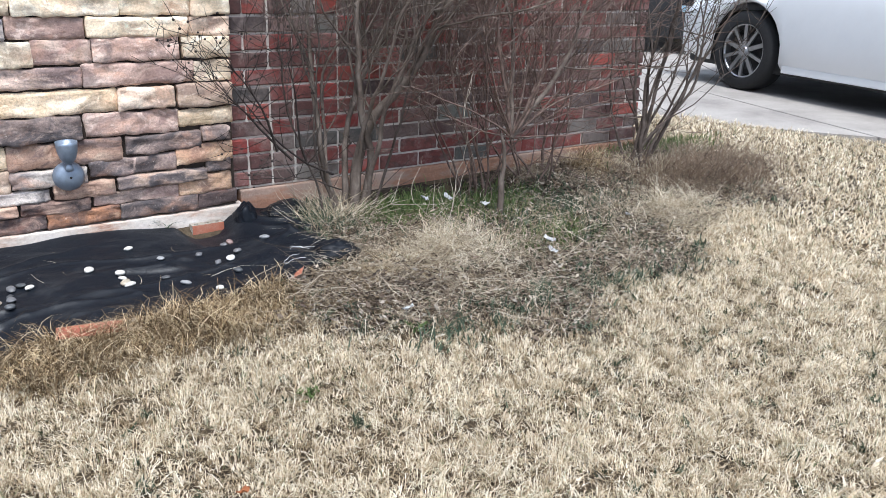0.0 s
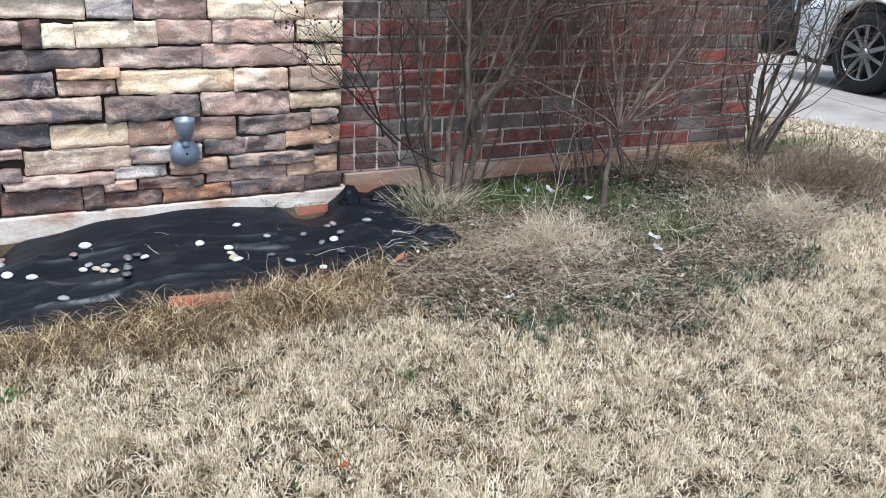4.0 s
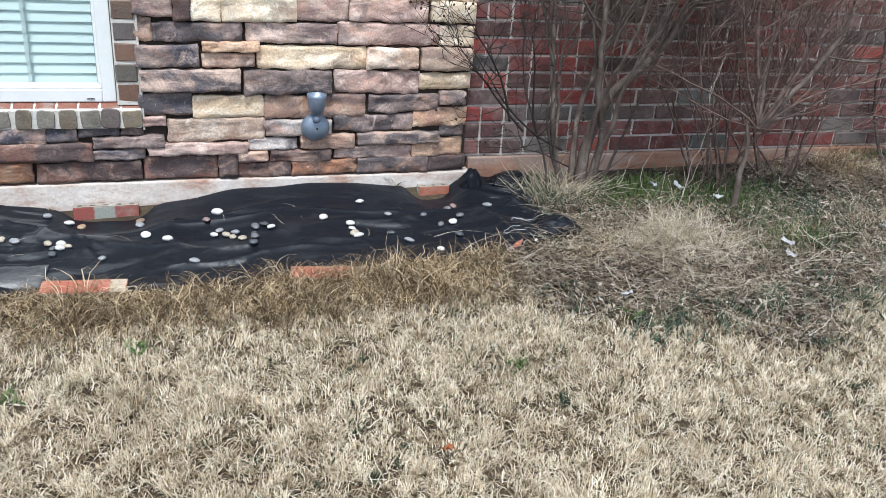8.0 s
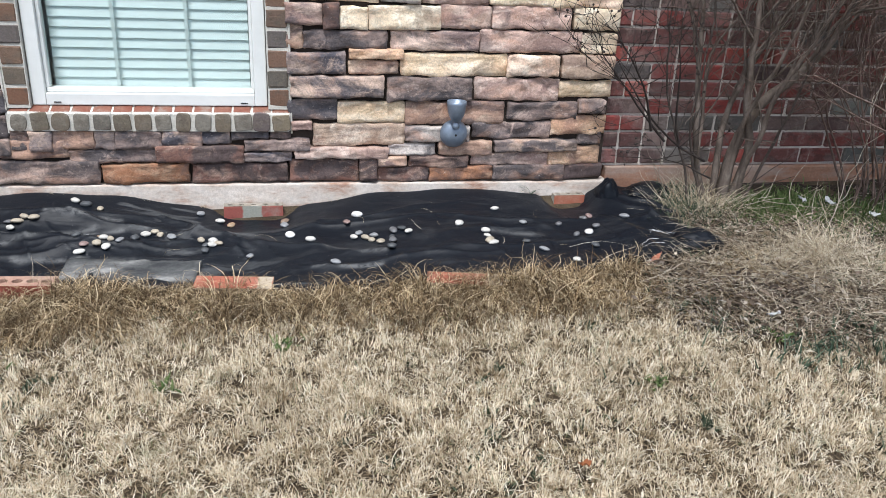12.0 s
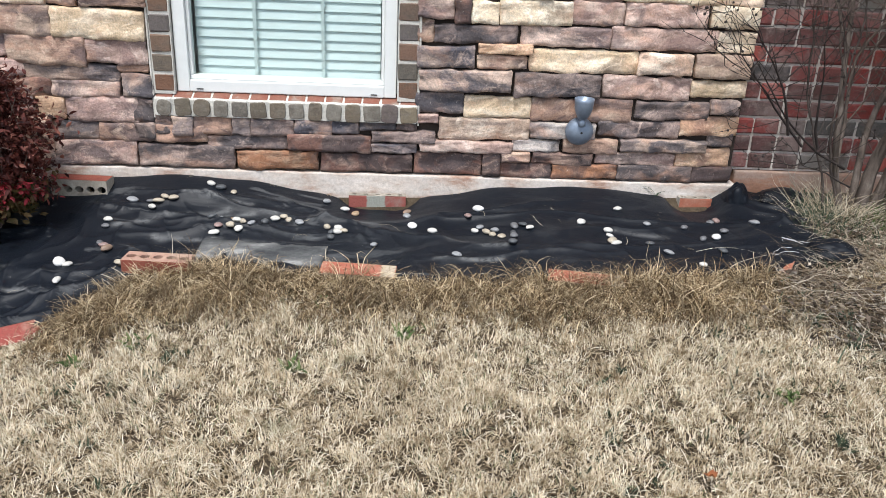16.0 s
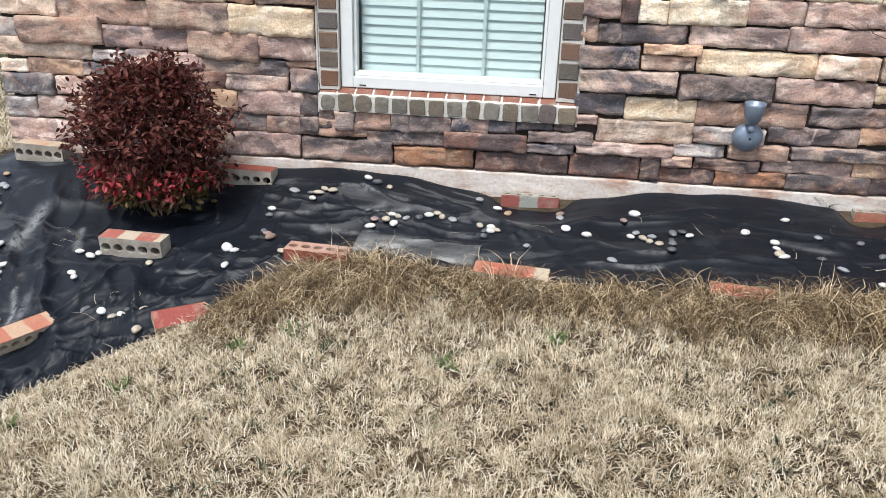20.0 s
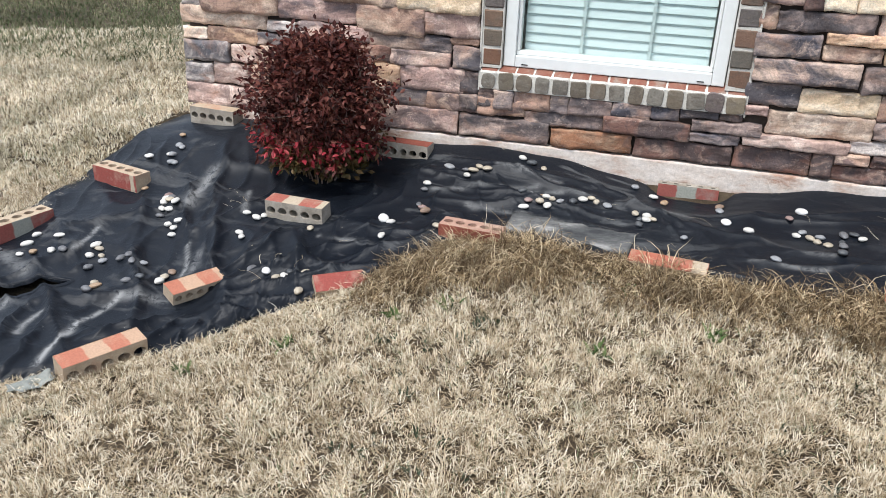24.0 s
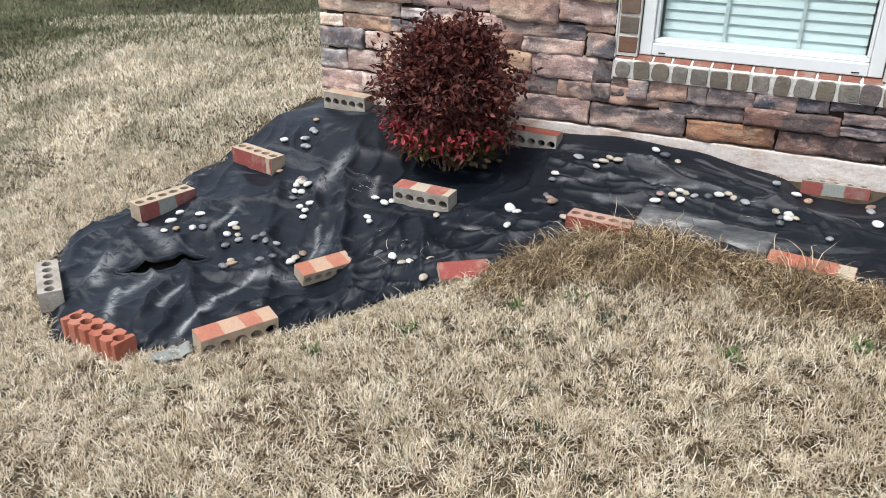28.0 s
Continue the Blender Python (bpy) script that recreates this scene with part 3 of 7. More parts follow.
def sill_block(x0, x1, inset, seed, mats):
    """A rowlock brick with an upright front and a top that slopes down to the outside."""
    r = random.Random(seed)
    sec = [(-0.014, -0.087), (0.10, -0.087), (0.10, -0.002), (0.04, -0.002), (-0.008, -0.020), (-0.014, -0.027)]
    cy, cz = 0.045, -0.042
    V, F, ids = [], [], []
    for x, k in ((x0, 0.9), (x0 + 0.007, 1.0), (x1 - 0.007, 1.0), (x1, 0.9)):
        for y, z in sec:
            s = 1 if k == 1.0 else 0.94
            V.append((x + r.uniform(-0.001, 0.001), cy + (y - cy) * s + inset + r.uniform(-0.0012, 0.0012), cz + (z - cz) * s - inset * 0.7 + r.uniform(-0.001, 0.001)))
    for a in range(3):
        for j in range(6):
            q = (j + 1) % 6
            F.append((a * 6 + j, a * 6 + q, a * 6 + 6 + q, a * 6 + 6 + j))
            ids.append(1 if j in (2, 3) else 0)
    F += [tuple(range(5, -1, -1)), tuple(range(18, 24))]
    ids += [0, 0]
    return mesh_of("sill_brick", V, F, mats, ids if len(mats) > 1 else None)


bed = part("mortar_bed", sill_block(-0.478, 0.478, 0.0025, 3, (M_MORTAR_PALE,)), None, window_surround)
bed.location.z = SILL_Z
BLOCKS = [sill_block(-0.0305, 0.0305, 0.0, 20 + i, (M_MORTAR_PALE, M_SILL_TOP)) for i in range(4)]


def brick_end(seed):
    """The showing end of a rowlock brick: a worn, rounded face standing a little out of the smeared mortar."""
    r = random.Random(seed)
    e, hw, hh = r.choice((3.0, 5.0, 7.0, 9.0, 12.0, 12.0)), r.uniform(0.0245, 0.0325), r.uniform(0.026, 0.034)
    V, F, n = [], [], 32
    for k, y in ((1.0, 0.012), (1.0, -0.0015), (0.93, -0.0040), (0.55, -0.0048)):
        for i in range(n):
            a = math.tau * i / n
            c, q = math.cos(a), math.sin(a)
            g = 1 / (abs(c) ** e + abs(q) ** e) ** (1 / e)
            j = 1 + 0.05 * noise.noise((c * 1.6 + seed, q * 1.6, k))
            V.append((c * g * hw * k * j, y + 0.0012 * noise.noise((c * 3, q * 3, seed + k)), q * g * hh * k * j))
    for a in range(3):
        for i in range(n):
            j = (i + 1) % n
            F.append((a * n + i, a * n + n + i, a * n + n + j, a * n + j))
    F.append(tuple(range(4 * n - 1, 3 * n - 1, -1)))
    return mesh_of("brick_end", V, F, (M_SILL_FACE,), None, False)


for i in range(14):
    x, turn = -0.478 + 0.0685 * (i + 0.5), random.uniform(-0.02, 0.02)
    ob = new("sill_brick", random.choice(BLOCKS))
    ob.parent = window_surround
    ob.location, ob.rotation_euler = (x, random.uniform(-0.002, 0.001), SILL_Z), (0, random.uniform(-0.02, 0.02), turn)
    ob = new("brick_end", brick_end(70 + i))
    ob.parent = window_surround
    ob.location, ob.rotation_euler = (x + random.uniform(-0.002, 0.002), -0.0145, SILL_Z - 0.056 + random.uniform(-0.002, 0.002)), (0, random.uniform(-0.09, 0.09), turn)
JAMB = [plain_brick("jamb_brick", 0.070, 0.0595, 0.05, M_JAMB, 40 + i) for i in range(3)]
for s in (-1, 1):
    part("mortar_bed", box(min(s * 0.402, s * 0.478), max(s * 0.402, s * 0.478), 0.003, 0.10, SILL_Z - 0.011, 2.0), M_MORTAR_PALE, window_surround)
    for i in range(18):
        ob = lay(random.choice(JAMB), s * 0.44, 0.0, SILL_Z + 0.03 + 0.0695 * i, window_surround)
        ob.name = "jamb_brick"
    part("mortar_strip", box(min(s * 0.4785, s * 0.486), max(s * 0.4785, s * 0.486), -0.002, 0.03, SILL_Z - 0.10, 2.0, 0.003), M_MORTAR_PALE, window_surround)

window_1 = new("window_1")
tagged(window_1, "white vinyl window with closed pale horizontal blinds", "window", "", "structure")
WTOP = 1.98
for nm, b in (("frame_side", box(-0.396, -0.352, 0.002, 0.075, SILL_Z, WTOP, 0.004)), ("frame_side", box(0.352, 0.396, 0.002, 0.075, SILL_Z, WTOP, 0.004)), ("frame_bottom", box(-0.3515, 0.3515, 0.002, 0.075, SILL_Z, SILL_Z + 0.042, 0.004)), ("frame_top", box(-0.3515, 0.3515, 0.002, 0.075, WTOP - 0.045, WTOP, 0.004)), ("sash_bottom", box(-0.3505, 0.3505, 0.02, 0.06, SILL_Z + 0.0425, SILL_Z + 0.058, 0.003)), ("sash_side", box(-0.3515, -0.34, 0.02, 0.06, SILL_Z + 0.0585, WTOP - 0.046, 0.003)), ("sash_side", box(0.34, 0.3515, 0.02, 0.06, SILL_Z + 0.0585, WTOP - 0.046, 0.003)), ("meeting_rail", box(-0.3395, 0.3395, 0.018, 0.058, 1.30, 1.345, 0.004))):
    part(nm, b, M_VINYL, window_1)
for s in (-1, 1):
    part("weep_slot", box(s * 0.315 - 0.012, s * 0.315 + 0.012, -0.0005, 0.004, SILL_Z + 0.009, SILL_Z + 0.0125), M_DARK, window_1)
glass, gnt, gb = material("window_glass", 0.03)
gmix, gtr, ggl = gnt.nodes.new("ShaderNodeMixShader"), gnt.nodes.new("ShaderNodeBsdfTransparent"), gnt.nodes.new("ShaderNodeBsdfGlossy")
gtr.inputs[0].default_value, ggl.inputs["Roughness"].default_value = (0.92, 0.97, 0.965, 1), 0.02
gfr = gnt.nodes.new("ShaderNodeFresnel")
gfr.inputs[0].default_value = 1.5
gnt.links.new(gfr.outputs[0], gmix.inputs[0])
gnt.links.new(gtr.outputs[0], gmix.inputs[1])
gnt.links.new(ggl.outputs[0], gmix.inputs[2])
gnt.links.new(gmix.outputs[0], gnt.nodes["Material Output"].inputs[0])
for z0, z1 in ((SILL_Z + 0.056, 1.302), (1.343, WTOP - 0.044)):
    pane = part("pane", box(-0.341, 0.341, 0.036, 0.040, z0, z1), glass, window_1)
    pane.visible_shadow = False
setting("window_reveal", box(-0.45, 0.45, 0.22, 0.24, 0.5, 2.1), M_BLIND, "pale lining behind the blinds", "window")

blinds = new("window_blinds")
tagged(blinds, "closed white horizontal slat blinds behind the glass", "blinds")
slat_me = bpy.data.meshes.new("slat")
slat = box(-0.335, 0.335, -0.0013, 0.0013, -0.0212, 0.0212, 0.001, 1)
slat.to_mesh(slat_me)
slat.free()
slat_me.materials.append(M_BLIND)
for i in range(37):
    ob = new("slat", slat_me)
    ob.parent = blinds
    ob.location, ob.rotation_euler = (0, 0.085, SILL_Z + 0.070 + 0.0346 * i), (radians(-12), 0, 0)
for x in (-0.12, 0.125):
    part("ladder_tape", box(x - 0.006, x + 0.006, 0.062, 0.0645, SILL_Z + 0.03, WTOP - 0.03), M_TAPE, blinds)
part("bottom_rail", box(-0.335, 0.335, 0.075, 0.10, SILL_Z + 0.02, SILL_Z + 0.045, 0.004), M_BLIND, blinds)

# the window sits back in its opening
for ob in (window_1, blinds):
    ob.location, ob.scale = (0, 0.020, -0.004), (1.006, 1, 1)

# ---- uplight on the stone wall ----
lamp = new("wall_uplight")
tagged(lamp, "blue-grey metal uplight with round canopy on the stone wall", "wall light")
canopy = spin([(0.052, 0.0), (0.053, 0.006), (0.050, 0.016), (0.043, 0.026), (0.031, 0.034), (0.016, 0.039), (0.004, 0.040)], 36, "Y")
bmesh.ops.translate(canopy, verts=canopy.verts[:], vec=(1.083, -0.02, 0.552))
part("canopy", canopy, M_LAMP, lamp)
knuckle = spin([(0.010, 0), (0.014, 0.004), (0.014, 0.018), (0.010, 0.022), (0.010, 0.03)], 20)
bmesh.ops.translate(knuckle, verts=knuckle.verts[:], vec=(1.083, -0.06, 0.578))
part("knuckle", knuckle, M_LAMP, lamp)
arm = spin([(0.009, 0), (0.009, 0.045)], 16, "Y")
bmesh.ops.translate(arm, verts=arm.verts[:], vec=(1.083, -0.02, 0.585))
part("arm", arm, M_LAMP, lamp)
head = spin([(0.012, 0.0), (0.018, 0.006), (0.027, 0.022), (0.033, 0.042), (0.0355, 0.066), (0.036, 0.078), (0.033, 0.078), (0.032, 0.066), (0.004, 0.060)], 36)
bmesh.ops.translate(head, verts=head.verts[:], vec=(1.083, -0.06, 0.604))
part("shade", head, M_LAMP, lamp, "flared cup pointing up")
screw = spin([(0.0045, 0), (0.0045, 0.004), (0.002, 0.005)], 12, "Y")
bmesh.ops.translate(screw, verts=screw.verts[:], vec=(1.085, -0.056, 0.553))
part("screw", screw, M_DARK, lamp)


# ---- landscape fabric over the bed ----
# creases in the loose part of the sheet: from, to, height and half-width
FOLDS = ((-1.3, -1.4, -1.75, -1.0, 0.028, 0.030), (-1.5, -1.5, -1.6, -1.2, 0.022, 0.022), (-1.75, -1.5, -1.95, -1.15, 0.026, 0.03), (-1.42, -1.52, -1.48, -1.28, 0.02, 0.02), (-1.2, -1.25, -1.5, -0.75, 0.02, 0.03), (-0.95, -1.1, -1.25, -0.72, 0.022, 0.03), (-0.8, -0.95, -0.95, -0.65, 0.02, 0.025), (-1.55, -0.75, -1.72, -0.3, 0.016, 0.03), (-1.35, -0.5, -1.9, -0.85, 0.015, 0.03), (-0.7, -0.75, -0.3, -0.45, 0.018, 0.03), (-0.6, -0.2, -0.1, -0.12, 0.016, 0.035), (-0.55, -0.35, 0.0, -0.3, 0.014, 0.03), (0.3, -0.3, 0.75, -0.42, 0.010, 0.03), (0.9, -0.45, 1.5, -0.4, 0.010, 0.03), (0.55, -0.2, 1.0, -0.12, 0.010, 0.03), (1.7, -0.15, 1.88, -0.36, 0.016, 0.03),
         (-1.06, -0.95, -0.78, -0.70, 0.034, 0.020), (-1.04, -0.98, -0.66, -0.80, 0.026, 0.018), (-1.09, -0.92, -0.99, -0.60, 0.022, 0.020), (-1.05, -1.02, -0.78, -0.98, 0.030, 0.022), (-1.08, -1.10, -0.84, -1.06, 0.030, 0.028), (-1.12, -1.12, -1.17, -1.32, 0.034, 0.020), (-1.19, -1.12, -1.30, -1.28, 0.026, 0.018), (-1.05, -1.12, -1.06, -1.26, 0.022, 0.016), (-0.99, -1.08, -0.96, -1.2, 0.02, 0.016),
         (-1.52, -0.42, -1.28, -0.78, 0.020, 0.028), (-1.40, -0.30, -1.34, -0.62, 0.016, 0.022), (-1.30, -0.56, -1.16, -0.86, 0.020, 0.022), (-1.60, -1.18, -1.28, -1.02, 0.018, 0.02), (-1.95, -1.05, -1.62, -1.22, 0.022, 0.022), (-1.86, -0.74, -1.6, -0.98, 0.016, 0.022),
         (-0.62, -0.20, -0.15, -0.31, 0.018, 0.022), (-0.48, -0.11, 0.05, -0.21, 0.018, 0.024), (-0.38, -0.27, 0.20, -0.34, 0.014, 0.020), (0.03, -0.12, 0.30, -0.30, 0.018, 0.022), (0.42, -0.24, 0.95, -0.20, 0.012, 0.022), (0.6, -0.5, 1.1, -0.47, 0.010, 0.020), (1.1, -0.2, 1.6, -0.28, 0.012, 0.022), (1.75, -0.1, 1.9, -0.25, 0.02, 0.02))


def crease(x, y):
    z = 0.0
    for ax, ay, bx, by, h, w in FOLDS:
        dx, dy = bx - ax, by - ay
        t = ((x - ax) * dx + (y - ay) * dy) / (dx * dx + dy * dy)
        if -0.3 < t < 1.3:
            wob = 0.03 * noise.noise((t * 3.0, ax * 7, ay * 7))
            d = abs(((x - ax) * dy - (y - ay) * dx) / math.hypot(dx, dy) + wob) / w
            if d < 2.5:
                e = max(0.0, 1 - abs(t - 0.5) * 1.25)
                z += 1.45 * h * e ** 0.7 * math.exp(-d * 1.5)
    return z


def rest(x, y):
    """Top of the fabric, with its folds and the way it climbs the foundation."""
    b = 0.075 * math.exp(-((x + 0.35) / 0.42) ** 2) + 0.05 * math.exp(-((x - 0.98) / 0.36) ** 2) + 0.03 * math.exp(-((x - 1.72) / 0.06) ** 2) - 0.015
    b *= math.exp(-(max(0.0, -y) / 0.16) ** 1.5)
    b -= (0.035 * math.exp(-((x - 0.34) / 0.15) ** 4) + 0.042 * math.exp(-((x - 1.545) / 0.09) ** 4)) * math.exp(-(max(0.0, -y) / 0.19) ** 2)
    n = 0.022 * noise.noise((x * 2.6, y * 2.6, 1.0)) + 0.009 * noise.noise((x * 6 + y * 3, y * 4, 5.0))
    r = 1 - abs(noise.noise((x * 3.4 + 0.5 * noise.noise((x * 2, y * 2, 9)), y * 3.4, 11.0)))
    r2 = 1 - abs(noise.noise((x * 7.5, y * 5.0 + x * 2, 21.0)))
    left = min(1.0, max(0.0, (0.1 - x) / 0.8))
    n += (0.40 + 0.25 * left) * min(1.0, max(0.0, (-0.06 - y) / 0.22)) * (0.026 * r ** 9 + 0.015 * r2 ** 8)
    n += crease(x, y)
    # weighed flat under the bricks
    for bx, by in ((-1.20, -1.37), (-1.94, -1.40), (-1.965, -0.83), (-1.785, -0.465), (-1.14, -1.005), (-0.99, -0.54), (-1.59, -0.07)):
        n *= 1 - 0.85 * math.exp(-((x - bx) ** 2 + (y - by) ** 2) / 0.016)
    d = math.hypot((x + 1.0) / 0.33, (y + 0.33) / 0.22)
    n -= 0.03 * math.exp(-d * d)
    return float(height(x, y)) + 0.008 + b + n


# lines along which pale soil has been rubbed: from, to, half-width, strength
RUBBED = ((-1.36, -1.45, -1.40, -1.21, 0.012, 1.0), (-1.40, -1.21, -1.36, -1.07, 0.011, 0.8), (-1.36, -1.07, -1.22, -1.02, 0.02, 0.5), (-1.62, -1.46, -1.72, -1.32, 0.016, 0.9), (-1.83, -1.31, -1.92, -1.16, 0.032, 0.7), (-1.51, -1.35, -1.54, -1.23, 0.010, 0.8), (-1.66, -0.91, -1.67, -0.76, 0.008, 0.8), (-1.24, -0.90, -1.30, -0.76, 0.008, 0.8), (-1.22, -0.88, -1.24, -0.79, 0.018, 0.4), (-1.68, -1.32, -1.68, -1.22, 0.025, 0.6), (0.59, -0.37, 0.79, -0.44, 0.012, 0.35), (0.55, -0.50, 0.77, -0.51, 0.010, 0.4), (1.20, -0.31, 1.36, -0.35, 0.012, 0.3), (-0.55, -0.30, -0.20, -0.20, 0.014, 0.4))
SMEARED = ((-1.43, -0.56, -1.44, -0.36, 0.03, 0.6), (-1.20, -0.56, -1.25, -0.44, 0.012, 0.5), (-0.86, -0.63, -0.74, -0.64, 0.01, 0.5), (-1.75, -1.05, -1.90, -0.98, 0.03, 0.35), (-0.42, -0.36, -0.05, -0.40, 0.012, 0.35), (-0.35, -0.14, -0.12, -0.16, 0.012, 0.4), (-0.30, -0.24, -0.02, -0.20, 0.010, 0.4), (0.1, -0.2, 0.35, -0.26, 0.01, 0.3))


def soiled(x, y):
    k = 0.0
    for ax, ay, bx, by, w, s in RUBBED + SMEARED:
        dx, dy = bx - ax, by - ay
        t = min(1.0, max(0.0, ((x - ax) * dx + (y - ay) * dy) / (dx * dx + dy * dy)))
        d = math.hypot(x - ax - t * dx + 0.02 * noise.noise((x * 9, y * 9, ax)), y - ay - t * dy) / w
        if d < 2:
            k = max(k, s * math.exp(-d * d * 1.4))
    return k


def build_fabric():
    nu, nv = 960, 116
    t = np.linspace(0, len(EDGE) - 1, nu)
    k = np.arange(len(EDGE))
    E = np.stack([np.interp(t, k, [p[i] for p in EDGE]) for i in (0, 1)], -1)
    R = np.stack([np.interp(t, k, [p[i] for p in ROOT]) for i in (0, 1)], -1)
    V, F = [], []
    for i in range(nu):
        wob = 0.012 * noise.noise((i * 0.09, 0, 2)) + 0.006 * noise.noise((i * 0.4, 0, 6))
        for j in range(nv):
            v = j / (nv - 1)
            x, y = R[i] * (1 - v) + E[i] * v
            if v > 0.97:
                y -= wob
            z = rest(x, y)
            e = max(0.0, (v - 0.965) / 0.035)
            V.append((x, y, z - 0.03 * e))
    def torn(x, y):
        u, w = (x + 1.70) * 0.665 + (y + 1.13) * 0.747, -(x + 1.70) * 0.747 + (y + 1.13) * 0.665
        return abs(u) < 0.15 and abs(w + 0.15 * u) < 0.040 * (1 - (u / 0.15) ** 2)
    for i in range(nu - 1):
        for j in range(nv - 1):
            a = i * nv + j
            x, y, _ = V[a]
            if torn(x, y):
                continue
            F.append((a, a + nv, a + nv + 1, a + 1))
    me = mesh_of("landscape_fabric", V, F, (M_FABRIC,), None, True)
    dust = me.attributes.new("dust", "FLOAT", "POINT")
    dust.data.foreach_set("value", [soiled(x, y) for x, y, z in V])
    ob = new("landscape_fabric", me)
    mod = ob.modifiers.new("thickness", "SOLIDIFY")
    mod.thickness, mod.offset = 0.002, -1
    tagged(ob, "wrinkled dusty black landscape fabric laid over the bed", "landscape fabric")
    # soft lip round the tear
    V, F = [], []
    n, m = 64, 7
    for i in range(n):
        a = math.tau * i / n
        eu, ew = 0.15 * math.cos(a), 0.040 * math.sin(a) * abs(math.sin(a))
        for j in range(m):
            f = j / (m - 1)
            d = -0.003 + 0.017 * f
            cu, cw = eu + d * math.cos(a), ew + d * math.sin(a)
            cw -= 0.15 * cu
            x, y = -1.70 + cu * 0.665 - cw * 0.747, -1.13 + cu * 0.747 + cw * 0.665
            V.append((x, y, rest(x, y) + 0.0015 + 0.004 * math.sin(math.pi * min(1.0, f * 1.15)) * (0.5 + 0.5 * max(0.0, math.sin(a))) - (0.012 if j == 0 else 0)))
    for i in range(n):
        for j in range(m - 1):
            q = (i + 1) % n
            F.append((i * m + j, i * m + j + 1, q * m + j + 1, q * m + j))
    part("torn_lip", mesh_of("torn_lip", V, F, (M_FABRIC,), None, True), None, ob, "rolled edge of the tear")


build_fabric()


def crumple(name, x, y, z, w, d, h, seed, label, turn=0.0):
    """A bunched end of the fabric."""
    bm = bmesh.new()
    bmesh.ops.create_icosphere(bm, subdivisions=4, radius=1.0)
    for v in bm.verts:
        c = v.co.copy()
        k = 1 + 0.22 * noise.noise(c * 1.6 + Vector((seed, 0, 0))) + 0.13 * (1 - abs(noise.noise(c * 3.2 + Vector((0, seed, 0))))) ** 3
        v.co = Vector((c.x * w * k, c.y * d * k, max(-0.25, c.z) * h * k))
    for f in bm.faces:
        f.smooth = True
    ob = part(name, bm, M_FABRIC, None)
    ob.matrix_world = pose(x, y, z, 0, 0, turn)
    return tagged(ob, label, "landscape fabric")


crumple("fabric_fold", 1.70, -0.075, 0.30, 0.045, 0.05, 0.075, 3, "bunched-up end of black fabric by the foundation corner")
crumple("fabric_fold", 1.90, -0.02, 0.30, 0.11, 0.07, 0.045, 8, "loose fold of black fabric by the brick wall", 8)
crumple("fabric_fold", 1.885, -0.49, 0.268, 0.085, 0.05, 0.05, 15, "rolled black fabric corner lying in dry grass", -25)


def frayed_threads():
    """White loose threads at the torn corner of the sheet."""
    m = plain("white_thread", (0.62, 0.63, 0.64), 0.7)
    r = random.Random(77)
    sheet = bpy.data.objects["landscape_fabric"]
    for i in range(6):
        x = r.choice((1.70, 1.80, 1.84, 1.86)) + r.uniform(-0.03, 0.03)
        y = -0.36 - (1.92 - x) * 0.45 - r.uniform(0.0, 0.08)
        p = Vector((x, y, rest(x, y) + 0.004))
        a, pts = r.uniform(0, 6.3), []
        for k in range(7):
            pts.append(p.copy())
            a += r.uniform(-0.9, 0.9)
            p = p + Vector((math.cos(a) * 0.014, math.sin(a) * 0.014, r.uniform(-0.002, 0.012) * (1 - k / 5)))
        V, F = [], []
        for k, q in enumerate(pts):
            for j in range(3):
                t = math.tau * j / 3
                V.append(q + Vector((math.cos(t), math.sin(t) * 0.7, math.sin(t))) * 0.0006)
        for k in range(len(pts) - 1):
            for j in range(3):
                F.append((k * 3 + j, k * 3 + (j + 1) % 3, k * 3 + 3 + (j + 1) % 3, k * 3 + 3 + j))
        part("frayed_thread", mesh_of("frayed_thread", V, F, (m,)), None, sheet, "white frayed thread" if i == 0 else "")


frayed_threads()


M_SLAB = rough_material("dusty_grey", [(0.34, (0.035, 0.037, 0.039)), (0.48, (0.085, 0.086, 0.085)), (0.57, (0.14, 0.139, 0.135)), (0.70, (0.30, 0.295, 0.28))], 13, 120, stretch=(0.5, 1.4, 1))

# ---- loose bricks holding the fabric down ----
M_BUFF = rough_material("brick_buff", [(0.3, (0.32, 0.23, 0.15)), (0.52, (0.46, 0.365, 0.26)), (0.72, (0.42, 0.24, 0.16))], 11, 170)
M_BUFF_GREY = rough_material("brick_grey_buff", [(0.3, (0.24, 0.205, 0.165)), (0.5, (0.34, 0.30, 0.245)), (0.7, (0.46, 0.42, 0.36))], 16, 170)
M_RED = rough_material("brick_red", [(0.3, (0.20, 0.05, 0.035)), (0.7, (0.28, 0.085, 0.055))], 12, 170)
M_ORANGE = rough_material("brick_orange", [(0.3, (0.31, 0.085, 0.05)), (0.55, (0.40, 0.14, 0.085)), (0.75, (0.44, 0.24, 0.17))], 9, 170)


